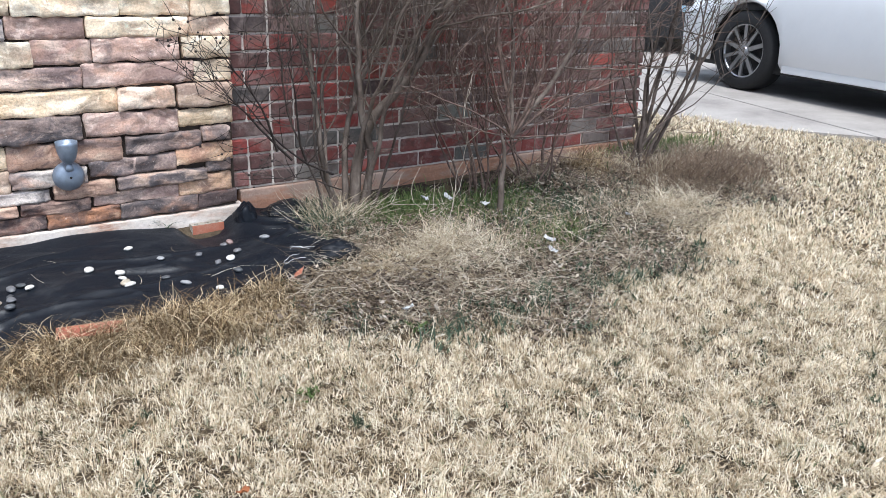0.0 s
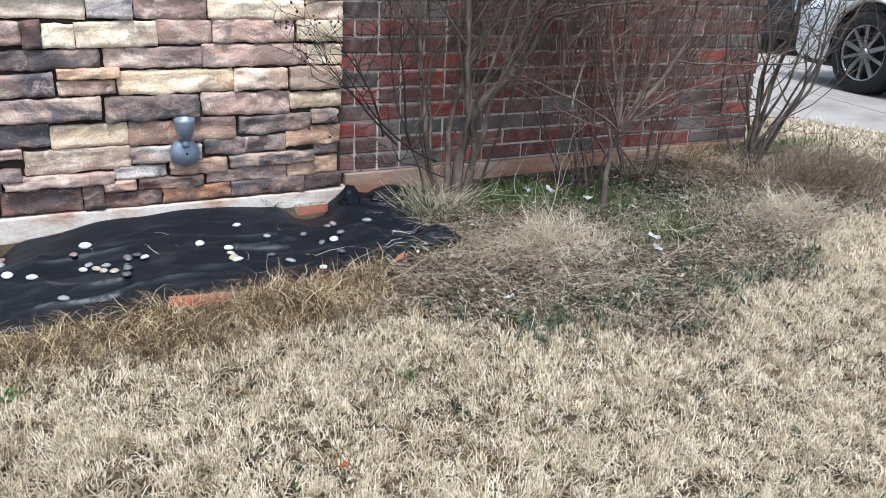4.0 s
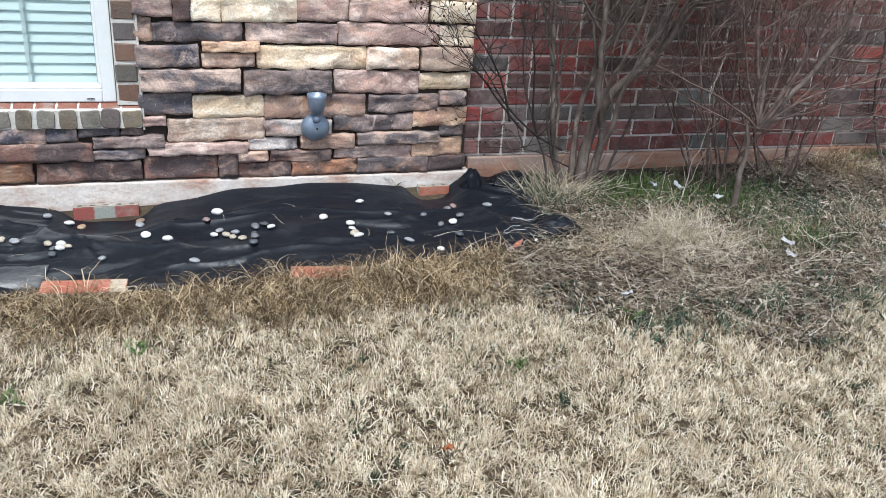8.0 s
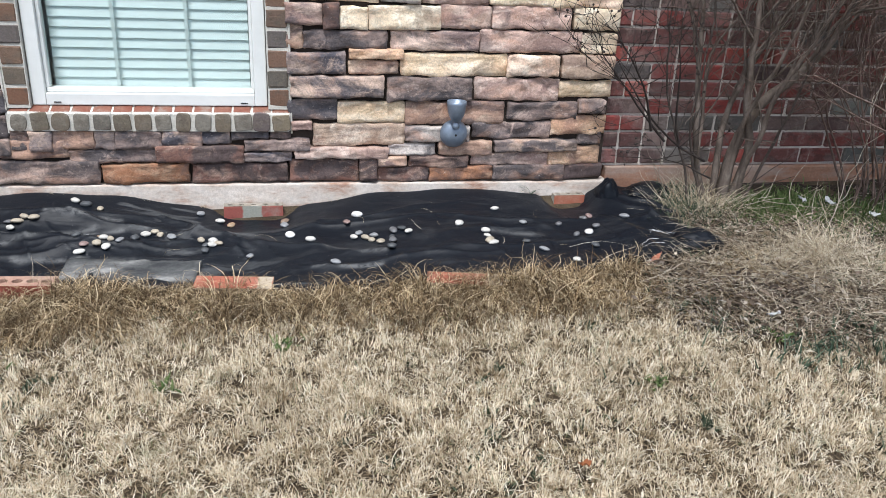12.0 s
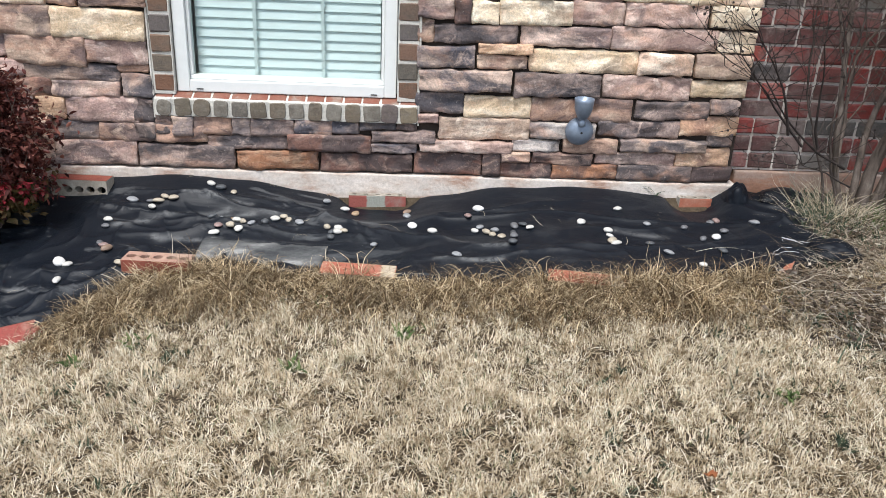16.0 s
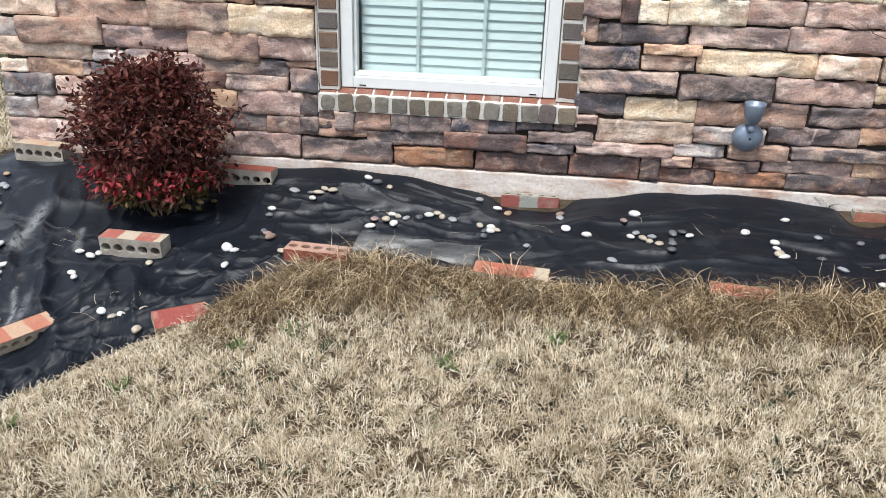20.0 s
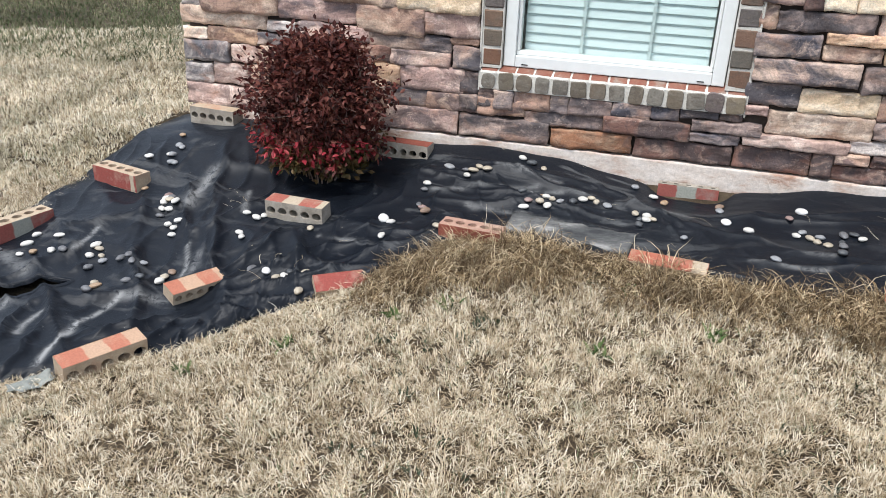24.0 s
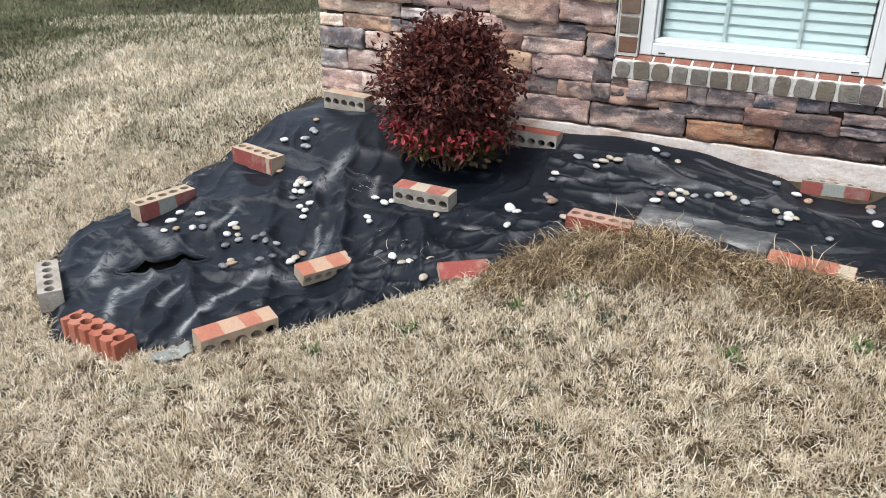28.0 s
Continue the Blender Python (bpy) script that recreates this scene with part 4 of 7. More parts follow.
def banded(name, tone, wash, cuts):
    """Brick face with bands of colour under a pale slurry wash."""
    m, nt, b = material(name, 0.88)
    o = coords(nt)
    sep = nt.nodes.new("ShaderNodeSeparateXYZ")
    nt.links.new(o, sep.inputs[0])
    add = nt.nodes.new("ShaderNodeMath")
    add.operation = "MULTIPLY_ADD"
    nt.links.new(tex(nt, o, 25, 3), add.inputs[0])
    add.inputs[1].default_value = 0.02
    nt.links.new(sep.outputs[0], add.inputs[2])
    mp = nt.nodes.new("ShaderNodeMapRange")
    mp.inputs[1].default_value, mp.inputs[2].default_value = -0.11, 0.13
    nt.links.new(add.outputs[0], mp.inputs[0])
    stops = [(0.0, tone)]
    for k, c in enumerate(cuts):
        a, z = (tone, wash) if k % 2 == 0 else (wash, tone)
        stops += [(c, a), (c + 0.02, z)]
    c = ramp(nt, mp.outputs[0], stops)
    c = mix(nt, ramp(nt, tex(nt, o, 18, 5, 0.7), [(0.5, (0, 0, 0)), (0.8, (0.6,) * 3)]), c, wash)
    c = mix(nt, 0.45, c, ramp(nt, tex(nt, o, 160, 4, 0.7), [(0.3, (0.5,) * 3), (0.65, (1,) * 3)]), "MULTIPLY")
    nt.links.new(c, b.inputs["Base Color"])
    bump(nt, b, tex(nt, o, 120, 5, 0.7), 0.6, 0.006)
    return m


WASH = (0.46, 0.38, 0.28)
M_BAND = banded("brick_face_banded", (0.34, 0.105, 0.075), WASH, (0.30, 0.56, 0.86))
M_BAND_2 = banded("brick_face_two_tone", (0.31, 0.09, 0.07), (0.33, 0.33, 0.28), (0.32, 0.62))
M_BAND_TAN = banded("brick_face_tan", (0.40, 0.145, 0.09), (0.46, 0.30, 0.20), (0.30, 0.56, 0.80))
M_BAND_END = banded("brick_face_pale_end", (0.38, 0.12, 0.075), WASH, (0.80, 0.99))
M_BAND_RED = banded("brick_face_red", (0.27, 0.062, 0.048), WASH, (0.86, 0.95))
M_PINK = rough_material("brick_pink", [(0.3, (0.36, 0.19, 0.14)), (0.55, (0.44, 0.28, 0.21)), (0.75, (0.46, 0.36, 0.28))], 11, 170)


def cored_brick(L, W, T, holes=5, ribbed=False):
    """Brick with cores running through its thickness T (z); its showing face is at -y."""
    V, F, ids = [], [], []
    n, seg = holes, 16
    cell = L / n
    r = min(0.30 * cell * 1.12, W * 0.24)
    rows = []
    for z, up in ((T / 2, True), (-T / 2, False)):
        for c in range(n):
            cx = -L / 2 + cell * (c + 0.5)
            base = len(V)
            outer, inner = [], []
            for s in range(seg):
                a = math.tau * s / seg + math.pi / 4
                dx, dy = math.cos(a), math.sin(a)
                k = 1 / max(abs(dx), abs(dy))
                slot = 0.020 if ribbed and s in (2, 10) else 0.0
                outer.append((cx + dx * k * cell / 2, dy * k * W / 2 - math.copysign(slot, dy), z))
                inner.append((cx + dx * r * 1.12, dy * r * 0.95, z))
            V.extend(outer + inner)
            for s in range(seg):
                q = (s + 1) % seg
                f = (base + s, base + q, base + seg + q, base + seg + s)
                F.append(f if up else f[::-1])
                ids.append(0)
            rows.append(base)
    for c in range(n):
        t, b = rows[c], rows[n + c]
        for s in range(seg):
            q = (s + 1) % seg
            F.append((t + seg + s, t + seg + q, b + seg + q, b + seg + s))
            ids.append(0)
    for side in (-1, 1):
        stops = [(-L / 2 + L * i / 8, 0.0) for i in range(9)]
        if ribbed:
            stops = [(-L / 2 + cell * (c + 0.5 + e), 0.020 if e == 0 else 0.0) for c in range(n) for e in (-0.5, -0.207, 0.0, 0.207)] + [(L / 2, 0.0)]
        steps = len(stops) - 1
        base = len(V)
        for x, slot in stops:
            y = side * (W / 2 - slot)
            for z in (T / 2, T / 2 - 0.004, -T / 2 + 0.004, -T / 2):
                inset = 0.0 if abs(z) < T / 2 - 0.001 else 0.0015
                V.append((x, y - side * inset + 0.0008 * noise.noise((x * 60, z * 60, side)), z))
        for i in range(steps):
            for j in range(3):
                a = base + i * 4 + j
                f = (a, a + 1, a + 5, a + 4)
                F.append(f if side < 0 else f[::-1])
                ids.append(1 if side < 0 else 0)
    for side in (-1, 1):
        base = len(V)
        V.extend([(side * L / 2, -W / 2, T / 2), (side * L / 2, W / 2, T / 2), (side * L / 2, W / 2, -T / 2), (side * L / 2, -W / 2, -T / 2)])
        f = (base, base + 1, base + 2, base + 3)
        F.append(f if side < 0 else f[::-1])
        ids.append(0)
    return V, F, ids


LB, WB, TB = 0.24, 0.072, 0.068


def loose_brick(x, y, z, turn, up, body, face, label, L=LB, tip=0.0, roll=0.0, holes=5, ribbed=False, W=WB):
    """up: 'core' lays it on its bed, cores showing on top; 'face' turns the showing face to the sky and the cores to the front."""
    V, F, ids = cored_brick(L, W, TB, holes, ribbed)
    me = mesh_of("loose_brick", V, F, (body, face), ids)
    ob = new("loose_brick", me)
    base = pose(x, y, z, tip, roll, turn)
    ob.matrix_world = base if up == "core" else base @ pose(0, 0, 0, -90, 0, 0)
    tagged(ob, label, "brick", "bricks on the fabric bed")
    return ob


def put_brick(x, y, turn, up, body, face, label, z=None, **k):
    zz = float(rest(x, y)) + (TB if up == "core" else WB) / 2 - 0.009 if z is None else z
    return loose_brick(x, y, zz, turn, up, body, face, label, **k)


put_brick(-1.56, -1.555, -9, "core", M_ORANGE, M_ORANGE, "bright orange ribbed cored brick at the tip of the bed", L=0.26, ribbed=True, z=float(rest(-1.56, -1.555)) + 0.022)
put_brick(-1.20, -1.37, 61, "face", M_BUFF, M_BAND_TAN, "buff and orange cored brick tipped toward the lawn", tip=8, z=0.008)
put_brick(-1.94, -1.40, -38, "core", M_BUFF_GREY, M_BUFF_GREY, "grey-buff cored brick at the bed corner")
put_brick(-1.965, -0.83, 75, "core", M_BUFF, M_BAND_2, "buff cored brick with a red band")
put_brick(-1.785, -0.465, -13, "core", M_BUFF, M_BAND_RED, "buff-topped red cored brick on the bed edge")
put_brick(-1.145, -0.975, 60, "face", M_BUFF, M_BAND_TAN, "orange brick lying among pebbles on the fabric", L=0.185, W=0.044, tip=14, z=0.054)
put_brick(-0.66, -0.84, 36, "face", M_BUFF, M_BAND_RED, "red-faced brick beside dry grass", tip=26, z=0.078)
put_brick(-0.34, -0.555, -4, "core", M_PINK, M_RED, "red cored brick half hidden by dry grass", L=0.215, z=float(rest(-0.34, -0.555)) + 0.014)
put_brick(-0.99, -0.54, -2, "face", M_BUFF_GREY, M_BAND, "grey cored brick with orange patches on top", tip=3, L=0.225, z=float(rest(-0.99, -0.54)) + 0.030)
put_brick(0.30, -0.59, -6, "face", M_BUFF, M_BAND_END, "orange and cream brick at the grass edge", tip=10, z=0.185)
put_brick(1.02, -0.66, -10, "face", M_BUFF, M_BAND_END, "weathered orange brick sunk in dry grass", tip=8, z=0.206)
put_brick(1.685, -0.555, 55, "face", M_BUFF, M_ORANGE, "tilted orange brick by the torn fabric corner", L=0.13, roll=-18, holes=3, z=0.214)
put_brick(-1.60, -0.055, -5, "face", M_BUFF_GREY, M_BUFF, "buff cored brick against the foundation", L=0.215)
put_brick(-0.745, -0.075, -3, "face", M_BUFF_GREY, M_RED, "red-topped cored brick against the foundation", L=0.205, z=float(rest(-0.745, -0.075)) + 0.012)
put_brick(1.555, -0.036, 1, "core", M_BUFF_GREY, M_ORANGE, "short orange brick against the foundation", z=0.277, L=0.125, holes=3, W=0.036)
put_brick(0.336, -0.036, 1, "core", M_BUFF_GREY, M_BAND_2, "red and grey brick against the pale foundation", z=0.250, L=0.215, W=0.036)

def worn_slab(length, depth, thick):
    """A thin slab with chipped, uneven edges and a slightly warped top."""
    bm = bmesh.new()
    bmesh.ops.create_grid(bm, x_segments=36, y_segments=9, size=0.5)
    for v in bm.verts:
        x, y = v.co.x * length, v.co.y * depth
        edge = max(abs(v.co.x), abs(v.co.y)) > 0.49
        j = 0.010 * noise.noise((x * 22, y * 22, 4)) + 0.005 * noise.noise((x * 60, y * 60, 7)) if edge else 0.0
        v.co = Vector((x + j * 0.6, y + j, 0.005 * noise.noise((x * 9, y * 14, 2)) - (0.003 if edge else 0.0)))
    bmesh.ops.solidify(bm, geom=bm.faces[:], thickness=thick)
    for f in bm.faces:
        f.smooth = True
    return bm


# slab form standing in for a dusty grey patch of raised fabric
slab = part("dusty_flat_piece", worn_slab(0.42, 0.10, 0.022), M_SLAB, None)
slab.matrix_world = pose(-0.03, -0.47, rest(-0.03, -0.47) + 0.012, 18, 0, -8)
tagged(slab, "flat dusty grey piece on the fabric by the grass", "paver")

# ---- river pebbles ----
TONES = {"w": ("white", (0.60, 0.58, 0.53)), "W": ("large white", (0.70, 0.69, 0.66)), "c": ("cream", (0.44, 0.38, 0.29)), "l": ("pale grey", (0.28, 0.285, 0.29)), "g": ("grey", (0.145, 0.145, 0.15)), "d": ("dark grey", (0.075, 0.08, 0.085)), "t": ("tan", (0.38, 0.26, 0.16)), "b": ("brown", (0.25, 0.17, 0.12)), "p": ("pinkish grey", (0.29, 0.20, 0.18))}


def pebble_meshes():
    out = {}
    for key, (word, colour) in TONES.items():
        m = rough_material("pebble_" + word.replace(" ", "_"), [(0.3, scaled(colour, 0.72)), (0.6, colour), (0.8, scaled(colour, 1.12))], 45, 260, 0.5, 0.15, 0.003, spec=0.45)
        for i in range(3):
            bm = bmesh.new()
            bmesh.ops.create_icosphere(bm, subdivisions=3, radius=1.0)
            for v in bm.verts:
                k = 1 + 0.16 * noise.noise(v.co * 1.1 + Vector((i * 7, len(word), 0)))
                v.co *= k
            for f in bm.faces:
                f.smooth = True
            me = bpy.data.meshes.new("pebble")
            bm.to_mesh(me)
            bm.free()
            me.materials.append(m)
            out.setdefault(key, []).append(me)
    return out


PEBBLES = (
    ((-1.86, -0.86, "w"), (-1.85, -0.92, "w"), (-1.79, -0.96, "t"), (-1.83, -0.98, "w"), (-1.93, -0.98, "g"), (-1.73, -0.94, "w"), (-1.75, -0.87, "w"), (-1.69, -0.93, "g"), (-1.61, -0.86, "w"), (-1.59, -0.87, "c"), (-1.60, -0.91, "w"), (-1.56, -0.90, "c"), (-1.54, -0.92, "l"), (-1.57, -0.96, "g"), (-1.49, -0.89, "g"), (-1.46, -0.88, "g"), (-1.43, -0.91, "g"), (-1.40, -0.89, "l"), (-1.50, -1.06, "g"), (-1.50, -1.02, "c"), (-1.48, -1.04, "t"), (-1.39, -1.00, "g"), (-1.35, -0.98, "d"), (-1.30, -0.95, "w"), (-1.30, -0.92, "c"), (-1.29, -0.89, "b")),
    ((-1.54, -0.52, "p"), (-1.51, -0.54, "g"), (-1.53, -0.55, "w"), (-1.52, -0.58, "w"), (-1.50, -0.57, "c"), (-1.51, -0.61, "w"), (-1.48, -0.61, "w"), (-1.47, -0.58, "w"), (-1.50, -0.64, "g"), (-1.44, -0.68, "w"), (-1.40, -0.67, "w"), (-1.41, -0.69, "w"), (-1.40, -0.72, "w"), (-1.65, -0.51, "t"), (-1.75, -0.33, "w"), (-1.66, -0.30, "l"), (-1.63, -0.34, "l")),
    ((-1.18, -0.57, "w"), (-1.13, -0.59, "w"), (-1.11, -0.57, "w"), (-1.15, -0.68, "w"), (-1.13, -0.70, "w"), (-0.91, -0.61, "c"), (-0.67, -0.52, "W"), (-0.64, -0.53, "w"), (-0.64, -0.62, "w"), (-0.59, -0.28, "w"), (-0.59, -0.31, "g"), (-0.58, -0.40, "g"), (-0.56, -0.42, "p"), (-0.54, -0.45, "b"), (-0.54, -0.16, "l"), (-0.47, -0.18, "g"), (-0.44, -0.18, "c"), (-0.42, -0.17, "c"), (-0.39, -0.17, "c"), (-0.46, -0.20, "w"), (-1.01, -0.85, "g"), (-0.95, -0.86, "W"), (-0.91, -0.87, "c"), (-0.88, -0.87, "w"), (-0.87, -0.88, "w"), (-0.87, -0.85, "d"), (-0.81, -0.86, "c"), (-0.79, -0.95, "c"), (-0.46, -0.57, "c")),
    ((-0.10, 0.05, "w"), (-0.28, -0.06, "w"), (-0.24, -0.08, "d"), (-0.19, -0.10, "c"), (0.15, -0.08, "l"), (0.22, -0.11, "w"), (0.26, -0.14, "t"), (0.45, -0.17, "l"), (0.45, -0.12, "b"), (0.71, -0.17, "W"), (0.67, -0.22, "p"), (0.69, -0.30, "w"), (0.71, -0.28, "l"), (0.73, -0.32, "c"), (0.76, -0.31, "l"), (0.75, -0.34, "c"), (0.78, -0.36, "c"), (0.83, -0.30, "g"), (0.86, -0.30, "d"), (0.88, -0.33, "w"), (0.82, -0.35, "d"), (0.82, -0.38, "g"), (0.81, -0.44, "d"), (0.47, -0.27, "W"), (0.54, -0.33, "w"), (0.34, -0.41, "l"), (0.62, -0.48, "l")),
    ((-0.20, -0.26, "l"), (-0.23, -0.28, "d"), (-0.20, -0.32, "p"), (-0.21, -0.35, "w"), (-0.16, -0.32, "c"), (-0.14, -0.30, "w"), (-0.16, -0.29, "t"), (-0.13, -0.33, "w"), (-0.12, -0.30, "c"), (-0.09, -0.30, "l"), (-0.02, -0.23, "w"), (0.01, -0.22, "c"), (0.03, -0.24, "c"), (0.07, -0.26, "l"), (-0.05, -0.26, "d"), (0.17, -0.28, "c"), (0.21, -0.29, "w"), (0.23, -0.31, "c"), (0.21, -0.33, "w"), (0.19, -0.33, "d"), (0.19, -0.36, "d")),
    ((1.58, -0.22, "p"), (1.55, -0.24, "g"), (1.57, -0.33, "g"), (1.53, -0.37, "W"), (1.48, -0.38, "g"), (1.44, -0.29, "g"), (1.34, -0.46, "l"), (1.42, -0.57, "w"), (1.69, -0.29, "l"), (1.52, -0.47, "d")),
    ((1.23, -0.15, "w"), (1.31, -0.27, "l"), (1.07, -0.28, "w"), (1.16, -0.32, "w"), (1.16, -0.35, "w"), (1.16, -0.39, "c"), (1.17, -0.41, "w"), (1.29, -0.40, "d")),
    ((-1.68, -0.19, "t"), (-1.66, -0.25, "l"), (-1.64, -0.26, "l"), (-1.67, -0.30, "w"), (-1.75, -0.33, "W"), (-1.64, -0.34, "l")),
)
pebbles = pebble_meshes()
for cluster in PEBBLES:
    for x, y, tone in cluster:
        ob = new("pebble", random.choice(pebbles[tone]))
        a = random.uniform(0.0125, 0.0175) * (1.3 if tone == "W" else 1.0)
        ob.scale = (a * random.uniform(1.0, 1.35), a * random.uniform(0.75, 0.95), a * random.uniform(0.45, 0.62))
        ob.location = (x, y, rest(x, y) + ob.scale.z * 0.75)
        ob.rotation_euler = (random.uniform(-0.15, 0.15), random.uniform(-0.15, 0.15), random.uniform(0, 3.1))
        tagged(ob, f"smooth {TONES[tone][0]} river pebble on black fabric", "pebble", "pebbles on the fabric")


# ---- grass and dry litter ----
def blades(name, X, Y, length, width, mat, rng, lean=(0.5, 1.3), curl=0.6, segs=2, lift=0.0, base=None, along=None, spread=3.1416, kink=0.5):
    """A field of blades, each a tapering bent ribbon that rises from the soil."""
    n = len(X)
    Z = (height(X, Y) if base is None else base) + lift
    d = rng.uniform(-spread, spread, n) + (0 if along is None else along)
    th = rng.uniform(*lean, n)
    L = np.asarray(length) * np.ones(n)
    W = np.asarray(width) * np.ones(n) / 2
    side = d + np.pi / 2 + rng.uniform(-0.6, 0.6, n)
    sx, sy = np.cos(side) * W, np.sin(side) * W
    p = np.stack([X, Y, Z], -1)
    rows = []
    step = L / segs
    bend = rng.uniform(0.2, 1.0, n) * curl
    for s in range(segs + 1):
        k = 1 - 0.55 * s / segs
        if s < segs:
            rows += [p + np.stack([sx * k, sy * k, np.zeros(n)], -1), p - np.stack([sx * k, sy * k, np.zeros(n)], -1)]
        else:
            rows.append(p.copy())
        p = p + np.stack([np.sin(th) * np.cos(d) * step, np.sin(th) * np.sin(d) * step, np.cos(th) * step], -1)
        th = th + bend
        d = d + rng.uniform(-kink, kink, n)
    per = 2 * segs + 1
    V = np.stack(rows, 1).reshape(-1, 3)
    o = (np.arange(n) * per)[:, None]
    T = []
    for s in range(segs - 1):
        T += [o + np.array([[2 * s, 2 * s + 1, 2 * s + 3]]), o + np.array([[2 * s, 2 * s + 3, 2 * s + 2]])]
    T.append(o + np.array([[2 * segs - 2, 2 * segs - 1, 2 * segs]]))
    return new(name, big_mesh(name, V, np.concatenate(T), mat))


def flakes(name, X, Y, size, mat, rng, lift=0.01, tilt=0.5):
    """Small curled leaves lying on the ground, two triangles folded along the rib."""
    n = len(X)
    Z = height(X, Y) + rng.uniform(0.0, 1.0, n) * lift + 0.003
    a = rng.uniform(0, 6.283, n)
    L, W = size * rng.uniform(0.6, 1.3, n), size * rng.uniform(0.25, 0.5, n)
    u = np.stack([np.cos(a), np.sin(a), rng.uniform(-tilt, tilt, n)], -1)
    w = np.stack([-np.sin(a), np.cos(a), rng.uniform(-tilt, tilt, n)], -1)
    c = np.stack([X, Y, Z], -1)
    up = np.array([0, 0, 1.0])
    V = np.stack([c - u * L[:, None], c + w * W[:, None] + up * (W * rng.uniform(0.1, 0.8, n))[:, None], c + u * L[:, None], c - w * W[:, None] + up * (W * rng.uniform(0.1, 0.8, n))[:, None]], 1).reshape(-1, 3)
    V[:, 2] = np.maximum(V[:, 2], height(V[:, 0], V[:, 1]) + 0.001)
    o = (np.arange(n) * 4)[:, None]
    T = np.concatenate([o + np.array([[0, 1, 2]]), o + np.array([[0, 2, 3]])])
    return new(name, big_mesh(name, V, T, mat))


STRAW = [(0.0, (0.2, 0.15, 0.095)), (0.10, (0.42, 0.335, 0.225)), (0.36, (0.70, 0.60, 0.44)), (0.66, (0.84, 0.755, 0.595)), (0.95, (0.90, 0.84, 0.71)), (0.975, (0.2, 0.235, 0.13))]
M_LAWN = blade_material("dormant_grass", STRAW, (0.34, 0.26, 0.16), 0.45, 4.5, 0.75, True)
M_THATCH = blade_material("thatch", [(0.0, (0.08, 0.058, 0.034)), (0.5, (0.24, 0.18, 0.112)), (1.0, (0.52, 0.42, 0.28))], (0.19, 0.14, 0.085), 0.4, 7.0)
M_LAWN_SIDE = blade_material("dormant_grass_side", STRAW, (0.13, 0.125, 0.06), 0.75, 2.6, 0.75, True)
# far blades: a greener tone, with the shade over them mixed into the colour
M_LAWN_FAR = blade_material("dormant_grass_painted_shade", [(0.0, (0.08, 0.075, 0.04)), (0.35, (0.20, 0.185, 0.11)), (0.6, (0.34, 0.30, 0.20)), (0.75, (0.10, 0.135, 0.055))], (0.032, 0.048, 0.017), 1.0, 1.1, 0.75, True)
M_TALL = blade_material("tall_dry_grass", [(0.0, (0.04, 0.025, 0.013)), (0.32, (0.15, 0.098, 0.052)), (0.62, (0.42, 0.305, 0.17)), (0.95, (0.90, 0.75, 0.51))], (0.10, 0.067, 0.036), 0.8, 10.0)
M_BLOND = blade_material("blond_grass", [(0.0, (0.30, 0.24, 0.155)), (0.4, (0.58, 0.495, 0.36)), (1.0, (0.84, 0.775, 0.64))], (0.48, 0.40, 0.27), 0.3, 4.0)
M_BROWN = blade_material("brown_grass", [(0.0, (0.08, 0.055, 0.038)), (0.5, (0.16, 0.112, 0.078)), (1.0, (0.30, 0.225, 0.16))], (0.13, 0.095, 0.07), 0.4, 3.0)
M_DARK_GRASS = blade_material("dark_matted_grass", [(0.0, (0.03, 0.02, 0.011)), (0.6, (0.085, 0.058, 0.032)), (1.0, (0.18, 0.13, 0.075))], (0.05, 0.05, 0.025), 0.5, 5.0)
M_STEM = blade_material("dead_stems", [(0.0, (0.09, 0.066, 0.045)), (0.35, (0.24, 0.185, 0.125)), (0.65, (0.52, 0.44, 0.325)), (1.0, (0.82, 0.75, 0.62))], (0.16, 0.115, 0.08), 0.5, 7.0)
M_LEAF_LITTER = blade_material("leaf_litter", [(0.0, (0.03, 0.022, 0.017)), (0.4, (0.11, 0.082, 0.062)), (0.75, (0.28, 0.215, 0.165)), (0.96, (0.55, 0.50, 0.43))], (0.04, 0.03, 0.023), 0.75, 7.0)
M_WEED = blade_material("green_weed", [(0.0, (0.05, 0.085, 0.025)), (0.5, (0.10, 0.16, 0.048)), (1.0, (0.20, 0.24, 0.10))], (0.055, 0.06, 0.032), 0.4, 5.0)
M_WEED_DARK = blade_material("dark_weed", [(0.0, (0.022, 0.032, 0.018)), (0.6, (0.05, 0.068, 0.038)), (1.0, (0.11, 0.13, 0.085))], (0.04, 0.04, 0.025), 0.4, 5.0)
M_WEED_DULL = blade_material("dull_weed", [(0.0, (0.045, 0.07, 0.045)), (0.6, (0.08, 0.115, 0.075)), (1.0, (0.15, 0.18, 0.12))], (0.06, 0.09, 0.06), 0.4, 5.0)

rng = np.random.default_rng(5)
WEEDY = np.array([(1.75, -0.5), (1.62, -0.95), (1.9, -1.12), (2.3, -1.2), (2.9, -1.08), (3.5, -0.85), (3.95, -0.78), (4.3, -0.5), (4.45, -0.2), (4.2, 0.03), (1.8, 0.05)])


def ragged(X, Y):
    """Whether a place lies in the weedy bed, whose border with the lawn wanders."""
    n = np.array([(noise.noise((a * 2.3, b * 2.3, 1)), noise.noise((a * 2.3, b * 2.3, 5))) for a, b in zip(X, Y)]).reshape(-1, 2)
    return inside(X + n[:, 0] * 0.35 + rng.normal(0, 0.05, len(X)), Y + n[:, 1] * 0.28 + rng.normal(0, 0.07, len(X)), WEEDY)


